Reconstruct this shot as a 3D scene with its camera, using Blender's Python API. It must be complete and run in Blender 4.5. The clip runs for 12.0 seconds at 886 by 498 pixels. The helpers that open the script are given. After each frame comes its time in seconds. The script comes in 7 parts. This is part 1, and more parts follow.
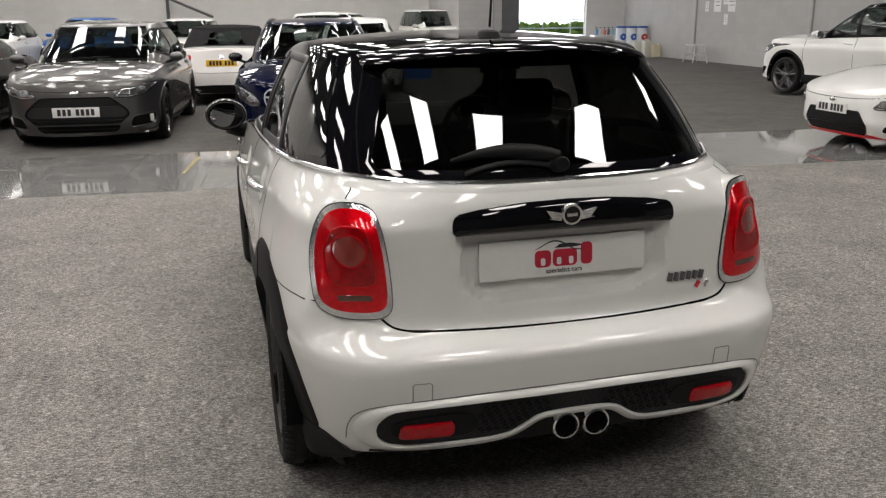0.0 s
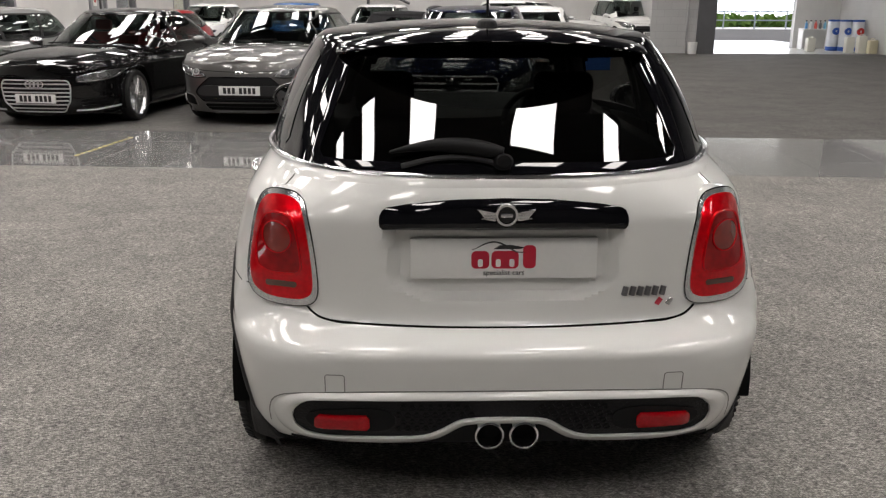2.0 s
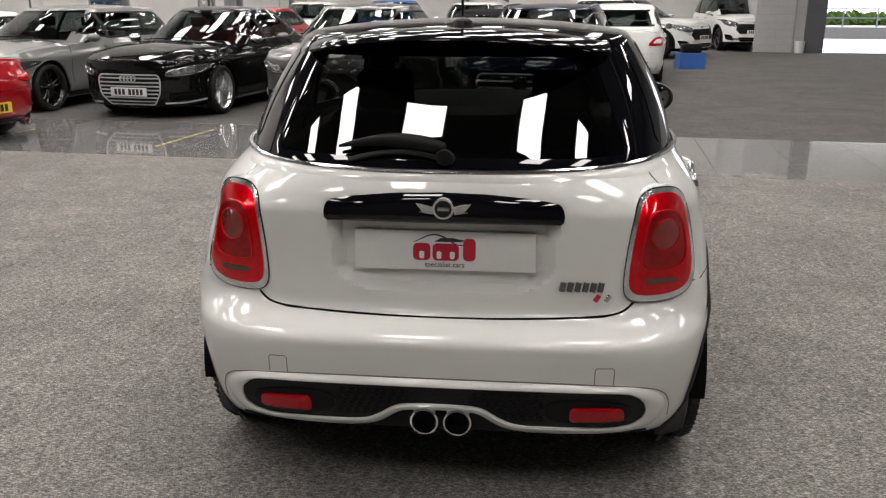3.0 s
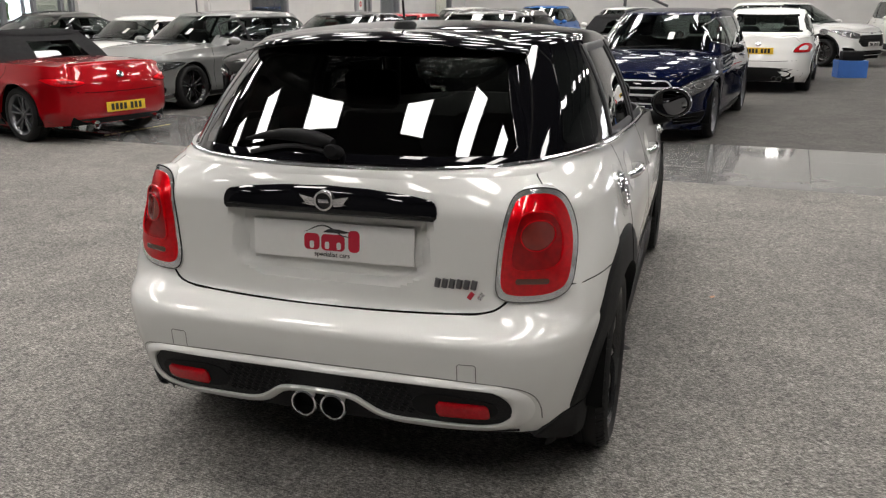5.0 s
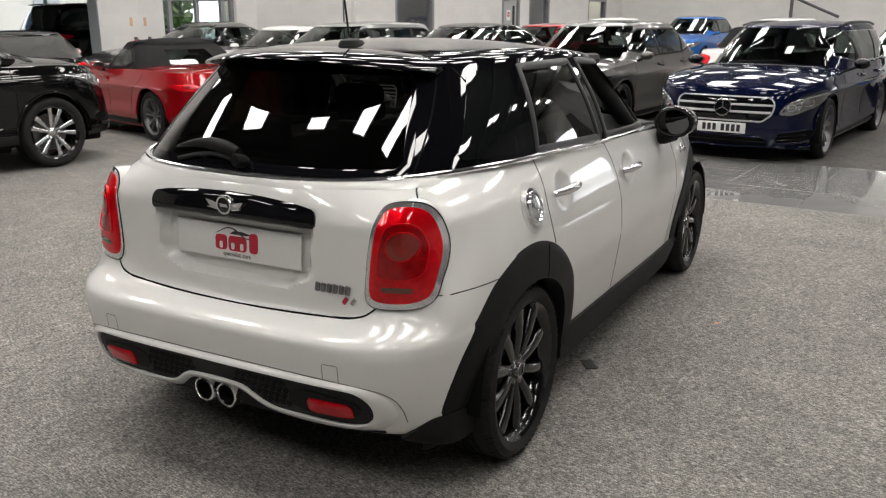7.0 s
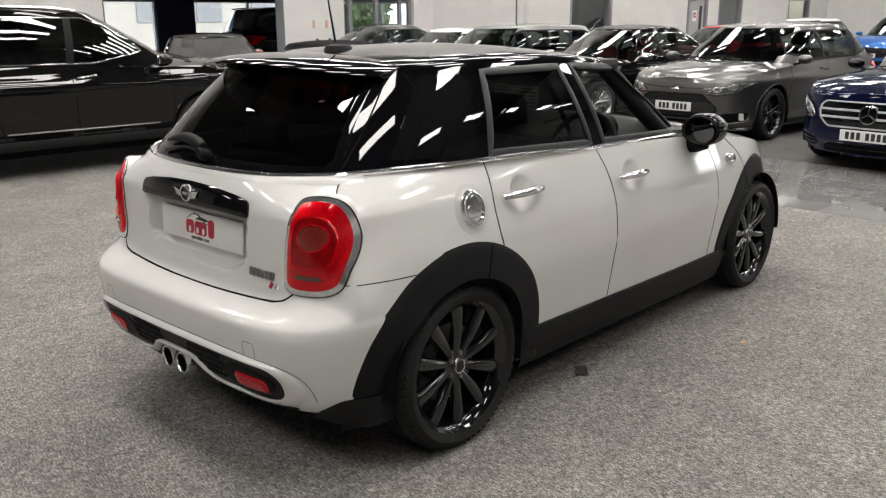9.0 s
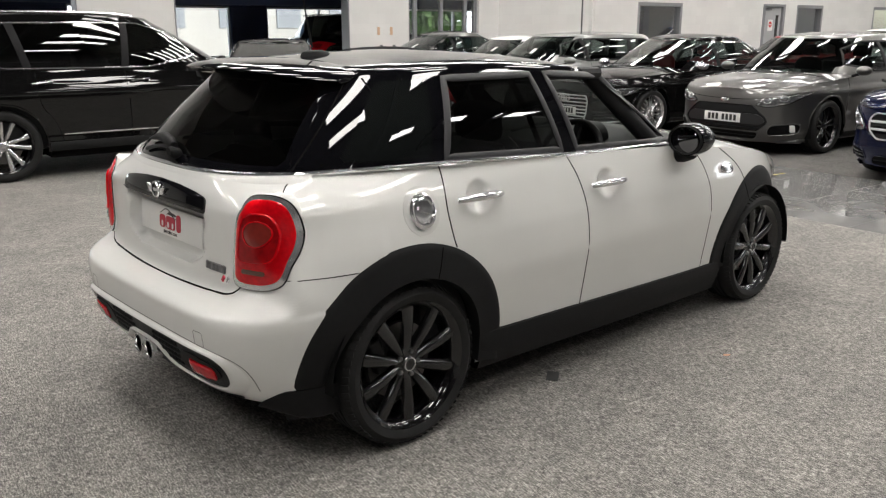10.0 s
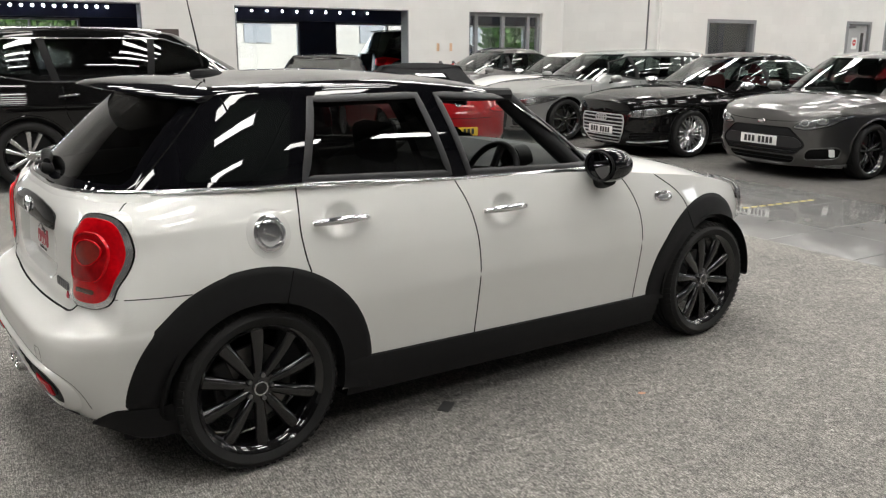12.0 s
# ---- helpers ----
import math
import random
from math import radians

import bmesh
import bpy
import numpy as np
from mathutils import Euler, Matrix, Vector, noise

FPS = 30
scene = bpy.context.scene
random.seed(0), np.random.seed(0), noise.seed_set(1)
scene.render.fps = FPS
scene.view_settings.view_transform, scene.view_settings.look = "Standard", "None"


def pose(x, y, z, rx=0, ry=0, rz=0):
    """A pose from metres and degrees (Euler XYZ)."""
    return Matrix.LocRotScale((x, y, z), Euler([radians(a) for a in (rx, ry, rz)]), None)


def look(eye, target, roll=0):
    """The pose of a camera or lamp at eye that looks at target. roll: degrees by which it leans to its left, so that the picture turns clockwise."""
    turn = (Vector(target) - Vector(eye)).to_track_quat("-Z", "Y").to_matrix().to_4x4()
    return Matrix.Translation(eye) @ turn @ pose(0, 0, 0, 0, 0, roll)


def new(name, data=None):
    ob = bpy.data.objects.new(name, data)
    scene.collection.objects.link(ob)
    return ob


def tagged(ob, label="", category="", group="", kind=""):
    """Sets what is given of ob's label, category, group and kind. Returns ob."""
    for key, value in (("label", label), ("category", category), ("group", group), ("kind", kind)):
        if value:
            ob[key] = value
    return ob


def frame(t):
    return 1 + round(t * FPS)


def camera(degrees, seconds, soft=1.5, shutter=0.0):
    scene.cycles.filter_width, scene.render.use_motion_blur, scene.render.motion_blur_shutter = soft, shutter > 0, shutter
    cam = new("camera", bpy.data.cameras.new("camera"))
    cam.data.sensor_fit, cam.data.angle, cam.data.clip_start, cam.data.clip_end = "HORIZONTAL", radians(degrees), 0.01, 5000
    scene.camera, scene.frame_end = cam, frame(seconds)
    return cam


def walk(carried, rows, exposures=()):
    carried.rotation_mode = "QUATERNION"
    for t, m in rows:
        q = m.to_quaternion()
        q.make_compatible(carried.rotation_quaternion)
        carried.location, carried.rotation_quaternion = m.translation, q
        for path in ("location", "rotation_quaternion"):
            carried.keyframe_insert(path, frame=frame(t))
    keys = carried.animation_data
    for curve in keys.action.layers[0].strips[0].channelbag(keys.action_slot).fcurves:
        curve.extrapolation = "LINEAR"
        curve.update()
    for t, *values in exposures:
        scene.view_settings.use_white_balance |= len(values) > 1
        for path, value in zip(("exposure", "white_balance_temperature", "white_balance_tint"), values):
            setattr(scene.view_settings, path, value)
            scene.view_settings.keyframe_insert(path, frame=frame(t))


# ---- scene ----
cam = camera(55.6, 12.0, soft=1.25)
PATH = [
    (0, (-0.96, -2.713, 1.483), (-0.45, -0.855, 0.947), -0.6),
    (0.5, (-0.787, -2.766, 1.488), (-0.398, -0.881, 0.943), -0.5),
    (1, (-0.553, -2.826, 1.494), (-0.277, -0.925, 0.936), -0.0),
    (1.5, (-0.39, -2.803, 1.475), (-0.219, -0.89, 0.917), 0.3),
    (2, (-0.233, -2.762, 1.48), (-0.175, -0.843, 0.921), 0.2),
    (2.5, (-0.008, -2.801, 1.479), (-0.072, -0.883, 0.917), 0.2),
    (3, (0.222, -2.834, 1.489), (0.037, -0.925, 0.924), 0.1),
    (3.2, (0.292, -2.821, 1.484), (0.072, -0.915, 0.921), 0.2),
    (4.8, (0.97, -2.768, 1.486), (0.439, -0.921, 0.932), -0.0),
    (5, (1.036, -2.755, 1.477), (0.47, -0.918, 0.924), -0.1),
    (5.5, (1.24, -2.72, 1.493), (0.583, -0.912, 0.946), -0.2),
    (6, (1.522, -2.696, 1.502), (0.778, -0.92, 0.96), -0.2),
    (6.5, (1.699, -2.637, 1.502), (0.868, -0.9, 0.963), -0.1),
    (7, (1.856, -2.537, 1.513), (0.936, -0.843, 0.98), -0.0),
    (7.2, (1.938, -2.507, 1.52), (0.976, -0.835, 0.989), 0.0),
    (8.8, (2.575, -2.185, 1.531), (1.316, -0.729, 1.005), -0.3),
    (9, (2.647, -2.136, 1.532), (1.351, -0.708, 1.002), -0.3),
    (9.5, (2.891, -2.005, 1.537), (1.517, -0.649, 1.014), -0.1),
    (10, (3.025, -1.879, 1.533), (1.598, -0.575, 1.019), 0.1),
    (10.5, (3.144, -1.725, 1.544), (1.674, -0.468, 1.037), 0.2),
    (11, (3.329, -1.542, 1.548), (1.82, -0.328, 1.048), 0.3),
    (11.5, (3.45, -1.356, 1.544), (1.91, -0.178, 1.054), 0.3),
    (12, (3.495, -1.154, 1.554), (1.927, -0.01, 1.073), 0.4),
]
walk(cam, [(t, look(eye, target, roll)) for t, eye, target, roll in PATH], exposures=[(0, -0.05, 6500, 12), (2, -0.05, 6500, 13), (4, 0.0, 6450, 12), (7, 0.15, 6450, 11), (9, 0.27, 6450, 11), (12, 0.36, 6400, 9)])

# ---- daylight outside, seen through the doors ----
world = bpy.data.worlds.new("world")
scene.world = world
world.use_nodes = True
wn = world.node_tree.nodes
sky = wn.new("ShaderNodeTexSky")
sky.sky_type, sky.sun_disc = "NISHITA", False
sky.sun_elevation, sky.sun_rotation = radians(48), radians(60)
wn["Background"].inputs["Strength"].default_value = 0.15
world.node_tree.links.new(sky.outputs["Color"], wn["Background"].inputs["Color"])
sun = new("sun", bpy.data.lights.new("sun", "SUN"))
sun.data.energy, sun.data.angle, sun.data.color = 5.0, radians(0.6), (1.0, 0.95, 0.88)
sun.matrix_world = look((0, 0, 30), (0 - math.sin(radians(60)) * 30, -math.cos(radians(60)) * 30, 0))
CEIL = 7.4           # ceiling height
PANEL_GLOW = 16.2    # rooflight radiance

# ---- materials ----
MATS = {}


def material(name):
    m = bpy.data.materials.new(name)
    m.use_nodes = True
    nt = m.node_tree
    return m, nt, nt.nodes["Principled BSDF"]


def add(nt, kind, **inputs):
    node = nt.nodes.new(kind)
    for key, value in inputs.items():
        node.inputs[key.replace("_", " ")].default_value = value
    return node


def coords(nt, scale=(1, 1, 1), which="Object"):
    tc = nt.nodes.new("ShaderNodeTexCoord")
    mp = nt.nodes.new("ShaderNodeMapping")
    mp.inputs["Scale"].default_value = scale
    nt.links.new(tc.outputs[which], mp.inputs["Vector"])
    return mp.outputs["Vector"]


def ramp(nt, source, stops):
    r = nt.nodes.new("ShaderNodeValToRGB")
    els = r.color_ramp.elements
    while len(els) < len(stops):
        els.new(0.5)
    for e, (pos, col) in zip(els, stops):
        e.position = pos
        e.color = (*col, 1) if len(col) == 3 else col
    nt.links.new(source, r.inputs["Fac"])
    return r.outputs["Color"]


def shade(c, f):
    return tuple(min(1.0, v * f) for v in c)


def plain(name, color, rough=0.5, metal=0.0, grain=60.0, vary=0.12, bump=0.05, coat=0.0, spec=0.5):
    """A surface with fine grain and broad unevenness."""
    if name in MATS:
        return MATS[name]
    m, nt, b = material(name)
    vec = coords(nt)
    n1 = add(nt, "ShaderNodeTexNoise", Scale=grain, Detail=4.0)
    n2 = add(nt, "ShaderNodeTexNoise", Scale=grain / 14, Detail=3.0)
    for n in (n1, n2):
        nt.links.new(vec, n.inputs["Vector"])
    mix = nt.nodes.new("ShaderNodeMath")
    mix.operation = "MULTIPLY_ADD"
    mix.inputs[1].default_value = 0.5
    half = nt.nodes.new("ShaderNodeMath")
    half.operation = "MULTIPLY"
    half.inputs[1].default_value = 0.5
    nt.links.new(n2.outputs["Fac"], half.inputs[0])
    nt.links.new(n1.outputs["Fac"], mix.inputs[0])
    nt.links.new(half.outputs[0], mix.inputs[2])
    col = ramp(nt, mix.outputs[0], [(0.3, shade(color, 1 - vary)), (0.7, shade(color, 1 + vary))])
    nt.links.new(col, b.inputs["Base Color"])
    b.inputs["Roughness"].default_value, b.inputs["Metallic"].default_value = rough, metal
    b.inputs["Coat Weight"].default_value, b.inputs["Coat Roughness"].default_value = coat, 0.03
    b.inputs["Specular IOR Level"].default_value = spec
    if bump:
        bp = add(nt, "ShaderNodeBump", Strength=bump, Distance=0.004)
        nt.links.new(n1.outputs["Fac"], bp.inputs["Height"])
        nt.links.new(bp.outputs["Normal"], b.inputs["Normal"])
    MATS[name] = m
    return m


def paint(name, color, metal=0.0, rough=0.38, coat=1.0):
    """Car paint: fine flake under a clear coat with a slight ripple."""
    if name in MATS:
        return MATS[name]
    m, nt, b = material(name)
    vec = coords(nt)
    flake = add(nt, "ShaderNodeTexNoise", Scale=900.0, Detail=2.0)
    broad = add(nt, "ShaderNodeTexNoise", Scale=2.5, Detail=2.0)
    ripple = add(nt, "ShaderNodeTexNoise", Scale=55.0, Detail=1.0)
    for n in (flake, broad, ripple):
        nt.links.new(vec, n.inputs["Vector"])
    mul = nt.nodes.new("ShaderNodeMath")
    mul.operation = "ADD"
    nt.links.new(flake.outputs["Fac"], mul.inputs[0])
    nt.links.new(broad.outputs["Fac"], mul.inputs[1])
    col = ramp(nt, mul.outputs[0], [(0.0, shade(color, 0.9)), (1.0, shade(color, 1.07))])
    nt.links.new(col, b.inputs["Base Color"])
    b.inputs["Metallic"].default_value, b.inputs["Roughness"].default_value = metal, rough
    b.inputs["Specular IOR Level"].default_value = 0.1 if max(color) > 0.1 else 0.0
    b.inputs["Coat Weight"].default_value, b.inputs["Coat Roughness"].default_value = coat, 0.025
    bp = add(nt, "ShaderNodeBump", Strength=0.012, Distance=0.002)
    nt.links.new(ripple.outputs["Fac"], bp.inputs["Height"])
    nt.links.new(bp.outputs["Normal"], b.inputs["Coat Normal"])
    MATS[name] = m
    return m


def pane(name, tint, rough=0.0, base=0.08):
    """Thin glass: clear or tinted, with mirror gloss rising at glancing angles."""
    if name in MATS:
        return MATS[name]
    m, nt, b = material(name)
    nt.nodes.remove(b)
    tr = add(nt, "ShaderNodeBsdfTransparent", Color=(*tint, 1))
    gl = add(nt, "ShaderNodeBsdfGlossy", Roughness=rough)
    gl.inputs["Color"].default_value = (1, 1, 1, 1)
    lw = add(nt, "ShaderNodeLayerWeight", Blend=0.5)
    pw = nt.nodes.new("ShaderNodeMath")
    pw.operation = "POWER"
    pw.inputs[1].default_value = 5.0
    nt.links.new(lw.outputs["Facing"], pw.inputs[0])
    fr = nt.nodes.new("ShaderNodeMath")
    fr.operation = "MULTIPLY_ADD"
    fr.inputs[1].default_value, fr.inputs[2].default_value = 1 - base, base
    nt.links.new(pw.outputs[0], fr.inputs[0])
    mx = nt.nodes.new("ShaderNodeMixShader")
    nt.links.new(fr.outputs[0], mx.inputs[0])
    nt.links.new(tr.outputs[0], mx.inputs[1])
    nt.links.new(gl.outputs[0], mx.inputs[2])
    nt.links.new(mx.outputs[0], nt.nodes["Material Output"].inputs["Surface"])
    MATS[name] = m
    return m


def glowing(name, color, strength):
    m, nt, b = material(name)
    b.inputs["Base Color"].default_value = (*color, 1)
    b.inputs["Emission Color"].default_value = (*color, 1)
    b.inputs["Emission Strength"].default_value = strength
    return m


def carpet_material(name, dark, mid, light, rib=1.0):
    """Needle-felt carpet: fine flecks lying all ways, faint ribs, worn and trodden patches."""
    m, nt, b = material(name)
    vec = coords(nt)
    total = None
    for turn, scale, weight in ((4, (26, 120, 1), 0.40 * rib), (62, (38, 105, 1), 0.22), (-48, (34, 96, 1), 0.22), (15, (150, 150, 1), 0.16)):
        tc = nt.nodes.new("ShaderNodeMapping")
        tc.inputs["Rotation"].default_value = (0, 0, radians(turn))
        nt.links.new(vec, tc.inputs["Vector"])
        sc_ = nt.nodes.new("ShaderNodeMapping")
        sc_.inputs["Scale"].default_value = scale
        nt.links.new(tc.outputs[0], sc_.inputs["Vector"])
        n = add(nt, "ShaderNodeTexNoise", Scale=1.5, Detail=2.0, Roughness=0.6)
        nt.links.new(sc_.outputs[0], n.inputs["Vector"])
        ma = nt.nodes.new("ShaderNodeMath")
        ma.operation = "MULTIPLY_ADD"
        ma.inputs[1].default_value = weight
        ma.inputs[2].default_value = 0.0
        nt.links.new(n.outputs["Fac"], ma.inputs[0])
        if total is not None:
            nt.links.new(total, ma.inputs[2])
        total = ma.outputs[0]
    w = (0.40 * rib + 0.60) * 0.5
    col = ramp(nt, total, [(w - 0.09, dark), (w, mid), (w + 0.09, light)])
    patch_n = add(nt, "ShaderNodeTexNoise", Scale=1.3, Detail=5.0, Roughness=0.65)
    tread = add(nt, "ShaderNodeTexNoise", Scale=6.5, Detail=4.0, Roughness=0.6, Distortion=0.8)
    mott = add(nt, "ShaderNodeTexNoise", Scale=24.0, Detail=4.0, Roughness=0.65)
    for src_ in (patch_n, tread, mott):
        nt.links.new(vec, src_.inputs["Vector"])
    for src_, lo, hi in ((patch_n, 0.84, 1.13), (tread, 0.86, 1.12), (mott, 0.72, 1.25)):
        tone = ramp(nt, src_.outputs["Fac"], [(0.32, (lo, lo, lo)), (0.68, (hi, hi * 0.995, hi * 0.98))])
        mx = nt.nodes.new("ShaderNodeMix")
        mx.data_type, mx.blend_type = "RGBA", "MULTIPLY"
        mx.inputs["Factor"].default_value = 1.0
        nt.links.new(col, mx.inputs["A"])
        nt.links.new(tone, mx.inputs["B"])
        col = mx.outputs["Result"]
    nt.links.new(col, b.inputs["Base Color"])
    b.inputs["Roughness"].default_value = 0.95
    b.inputs["Specular IOR Level"].default_value = 0.12
    bp = add(nt, "ShaderNodeBump", Strength=0.25, Distance=0.004)
    nt.links.new(total, bp.inputs["Height"])
    nt.links.new(bp.outputs["Normal"], b.inputs["Normal"])
    return m


def block_material(name, color, joint, bump=0.25):
    """Painted blockwork: faint courses under roller-applied paint."""
    m, nt, b = material(name)
    vec = coords(nt)
    sep = nt.nodes.new("ShaderNodeSeparateXYZ")
    nt.links.new(vec, sep.inputs[0])
    com = nt.nodes.new("ShaderNodeCombineXYZ")
    add2 = nt.nodes.new("ShaderNodeMath")
    add2.operation = "ADD"
    nt.links.new(sep.outputs["X"], add2.inputs[0])
    nt.links.new(sep.outputs["Y"], add2.inputs[1])
    nt.links.new(add2.outputs[0], com.inputs["X"])
    nt.links.new(sep.outputs["Z"], com.inputs["Y"])
    br = nt.nodes.new("ShaderNodeTexBrick")
    br.inputs["Scale"].default_value = 1.0
    br.inputs["Brick Width"].default_value, br.inputs["Row Height"].default_value = 0.45, 0.225
    br.inputs["Mortar Size"].default_value, br.inputs["Mortar Smooth"].default_value = 0.006, 0.4
    br.inputs["Color1"].default_value = (*shade(color, 1.02), 1)
    br.inputs["Color2"].default_value = (*shade(color, 0.97), 1)
    br.inputs["Mortar"].default_value = (*shade(color, joint), 1)
    nt.links.new(com.outputs[0], br.inputs["Vector"])
    dirt = add(nt, "ShaderNodeTexNoise", Scale=1.3, Detail=5.0)
    nt.links.new(vec, dirt.inputs["Vector"])
    tone = ramp(nt, dirt.outputs["Fac"], [(0.3, (0.92, 0.92, 0.92)), (0.7, (1.0, 1.0, 1.0))])
    mx = nt.nodes.new("ShaderNodeMix")
    mx.data_type, mx.blend_type = "RGBA", "MULTIPLY"
    mx.inputs["Factor"].default_value = 1.0
    nt.links.new(br.outputs["Color"], mx.inputs["A"])
    nt.links.new(tone, mx.inputs["B"])
    nt.links.new(mx.outputs["Result"], b.inputs["Base Color"])
    b.inputs["Roughness"].default_value = 0.7
    bp = add(nt, "ShaderNodeBump", Strength=bump, Distance=0.003)
    nt.links.new(br.outputs["Fac"], bp.inputs["Height"])
    bp.invert = True
    nt.links.new(bp.outputs["Normal"], b.inputs["Normal"])
    return m


def tile_material():
    """Polished porcelain tile, each a little different, smeared with foot traffic."""
    m, nt, b = material("polished_tile")
    info = nt.nodes.new("ShaderNodeObjectInfo")
    vec = coords(nt)
    n = add(nt, "ShaderNodeTexNoise", Scale=3.0, Detail=5.0)
    nt.links.new(vec, n.inputs["Vector"])
    s = nt.nodes.new("ShaderNodeMath")
    s.operation = "MULTIPLY_ADD"
    s.inputs[1].default_value = 0.25
    nt.links.new(info.outputs["Random"], s.inputs[0])
    nt.links.new(n.outputs["Fac"], s.inputs[2])
    nt.links.new(ramp(nt, s.outputs[0], [(0.3, (0.165, 0.163, 0.16)), (0.9, (0.235, 0.232, 0.226))]), b.inputs["Base Color"])
    fine = add(nt, "ShaderNodeTexNoise", Scale=14.0, Detail=4.0)
    nt.links.new(vec, fine.inputs["Vector"])
    r = nt.nodes.new("ShaderNodeMapRange")
    r.inputs["To Min"].default_value, r.inputs["To Max"].default_value = 0.025, 0.1
    nt.links.new(fine.outputs["Fac"], r.inputs["Value"])
    nt.links.new(r.outputs[0], b.inputs["Roughness"])
    b.inputs["Specular IOR Level"].default_value = 0.85
    return m


BLACK_GLOSS = paint("black_gloss_paint", (0.003, 0.003, 0.004), rough=0.2)
BLACK_TRIM = plain("black_plastic_trim", (0.0075, 0.0075, 0.008), rough=0.6, grain=500, vary=0.15, bump=0.12, spec=0.2)
BLACK_SOFT = plain("black_interior_plastic", (0.015, 0.015, 0.016), rough=0.6, grain=300, bump=0.1, spec=0.3)
RUBBER = plain("tyre_rubber", (0.016, 0.016, 0.016), rough=0.62, grain=180, vary=0.25, bump=0.1, spec=0.2)
GAP = plain("panel_gap_shadow_rubber", (0.004, 0.004, 0.004), rough=0.9, bump=0, spec=0.1)
CHROME = plain("chrome", (0.82, 0.82, 0.83), rough=0.15, metal=1.0, vary=0.03, bump=0)
SATIN = plain("satin_metal_trim", (0.045, 0.045, 0.047), rough=0.4, metal=0.5, vary=0.05, bump=0)
ALLOY = plain("silver_alloy", (0.66, 0.66, 0.67), rough=0.25, metal=1.0, vary=0.06, bump=0)
ALLOY_DARK = plain("dark_machined_alloy", (0.2, 0.2, 0.21), rough=0.3, metal=1.0, vary=0.06, bump=0)
ALLOY_BLACK = plain("gloss_black_alloy", (0.004, 0.004, 0.0044), rough=0.16, vary=0.1, bump=0, coat=1.0, spec=0.2)
DISC = plain("brake_disc_steel", (0.14, 0.135, 0.13), rough=0.42, metal=0.9, vary=0.15, bump=0.02)
LINER = plain("wheel_arch_liner", (0.003, 0.003, 0.003), rough=0.9, bump=0.1, spec=0.15)
GLASS_DARK = plain("dark_car_glass", (0.006, 0.007, 0.007), rough=0.02, vary=0.1, bump=0, spec=0.7)
GLASS_TINT = pane("privacy_glass", (0.10, 0.105, 0.10))
GLASS_CAR = pane("car_glass", (0.34, 0.38, 0.365), base=0.05)
LENS_SMOKE = plain("dark_headlamp_housing", (0.2, 0.202, 0.206), rough=0.16, metal=0.75, vary=0.7, grain=24, bump=0.0, coat=1.0)
GLASS_DARK_CAR = pane("dark_car_pane", (0.12, 0.13, 0.13), base=0.04)
GLASS_CLEAR = pane("clear_glass", (0.72, 0.76, 0.74))
PLATE_WHITE = plain("white_plate", (0.74, 0.74, 0.72), rough=0.35, vary=0.03, bump=0)
PLATE_YELLOW = plain("yellow_plate", (0.78, 0.5, 0.03), rough=0.35, vary=0.04, bump=0)
PALE_YELLOW = plain("pale_yellow_tape", (0.55, 0.45, 0.14), rough=0.5, vary=0.15, bump=0)
PLATE_INK = plain("plate_ink", (0.02, 0.02, 0.02), rough=0.4, bump=0)
LENS_RED = plain("red_lamp_lens", (0.7, 0.002, 0.008), rough=0.28, metal=0.5, vary=0.25, grain=70, bump=0.0, coat=1.0, spec=0.0)
LENS_RED_DARK = plain("dark_red_lamp_lens", (0.26, 0.0016, 0.0035), rough=0.2, vary=0.5, grain=40, bump=0.0, coat=1.0, spec=0.0)
LENS_CLEAR = plain("clear_headlamp_lens", (0.2, 0.205, 0.21), rough=0.1, metal=0.4, vary=0.5, grain=22, bump=0.02, coat=1.0)

# ---- mesh kit ----
from mathutils.bvhtree import BVHTree


def finish(bm, angle=38):
    bmesh.ops.recalc_face_normals(bm, faces=bm.faces)
    limit = radians(angle)
    for f in bm.faces:
        f.smooth = True
    for e in bm.edges:
        if len(e.link_faces) == 2 and e.calc_face_angle(0) > limit:
            e.smooth = False


def mesh_of(name, bm, mat, angle=38, recalc=True):
    if recalc:
        finish(bm, angle)
    me = bpy.data.meshes.new(name)
    bm.to_mesh(me)
    bm.free()
    me.materials.append(mat)
    return me


def part(name, bm, mat, parent=None, label="", angle=38, recalc=True):
    """Links a bmesh as ONE mesh object under a thing or a part."""
    ob = new(name, bm if isinstance(bm, bpy.types.Mesh) else mesh_of(name, bm, mat, angle, recalc))
    ob.parent = parent
    if label:
        tagged(ob, label)
    return ob


def thing(name, label, category, m=None, group="", kind=""):
    ob = new(name)
    ob.empty_display_size = 0.1
    if m is not None:
        ob.matrix_world = m
    return tagged(ob, label, category, group, kind)


def joined(*bms):
    out = bmesh.new()
    for b in bms:
        me = bpy.data.meshes.new("tmp")
        b.to_mesh(me)
        b.free()
        out.from_mesh(me)
        bpy.data.meshes.remove(me)
    return out


def moved(bm, m):
    bm.transform(m)
    return bm


def box(x0, x1, y0, y1, z0, z1, bevel=0.0, seg=2):
    bm = bmesh.new()
    bmesh.ops.create_cube(bm, size=1)
    for v in bm.verts:
        v.co = Vector(((x0 + x1) / 2 + v.co.x * (x1 - x0), (y0 + y1) / 2 + v.co.y * (y1 - y0), (z0 + z1) / 2 + v.co.z * (z1 - z0)))
    if bevel:
        bmesh.ops.bevel(bm, geom=bm.edges[:], offset=bevel, segments=seg, affect="EDGES", profile=0.5)
    return bm


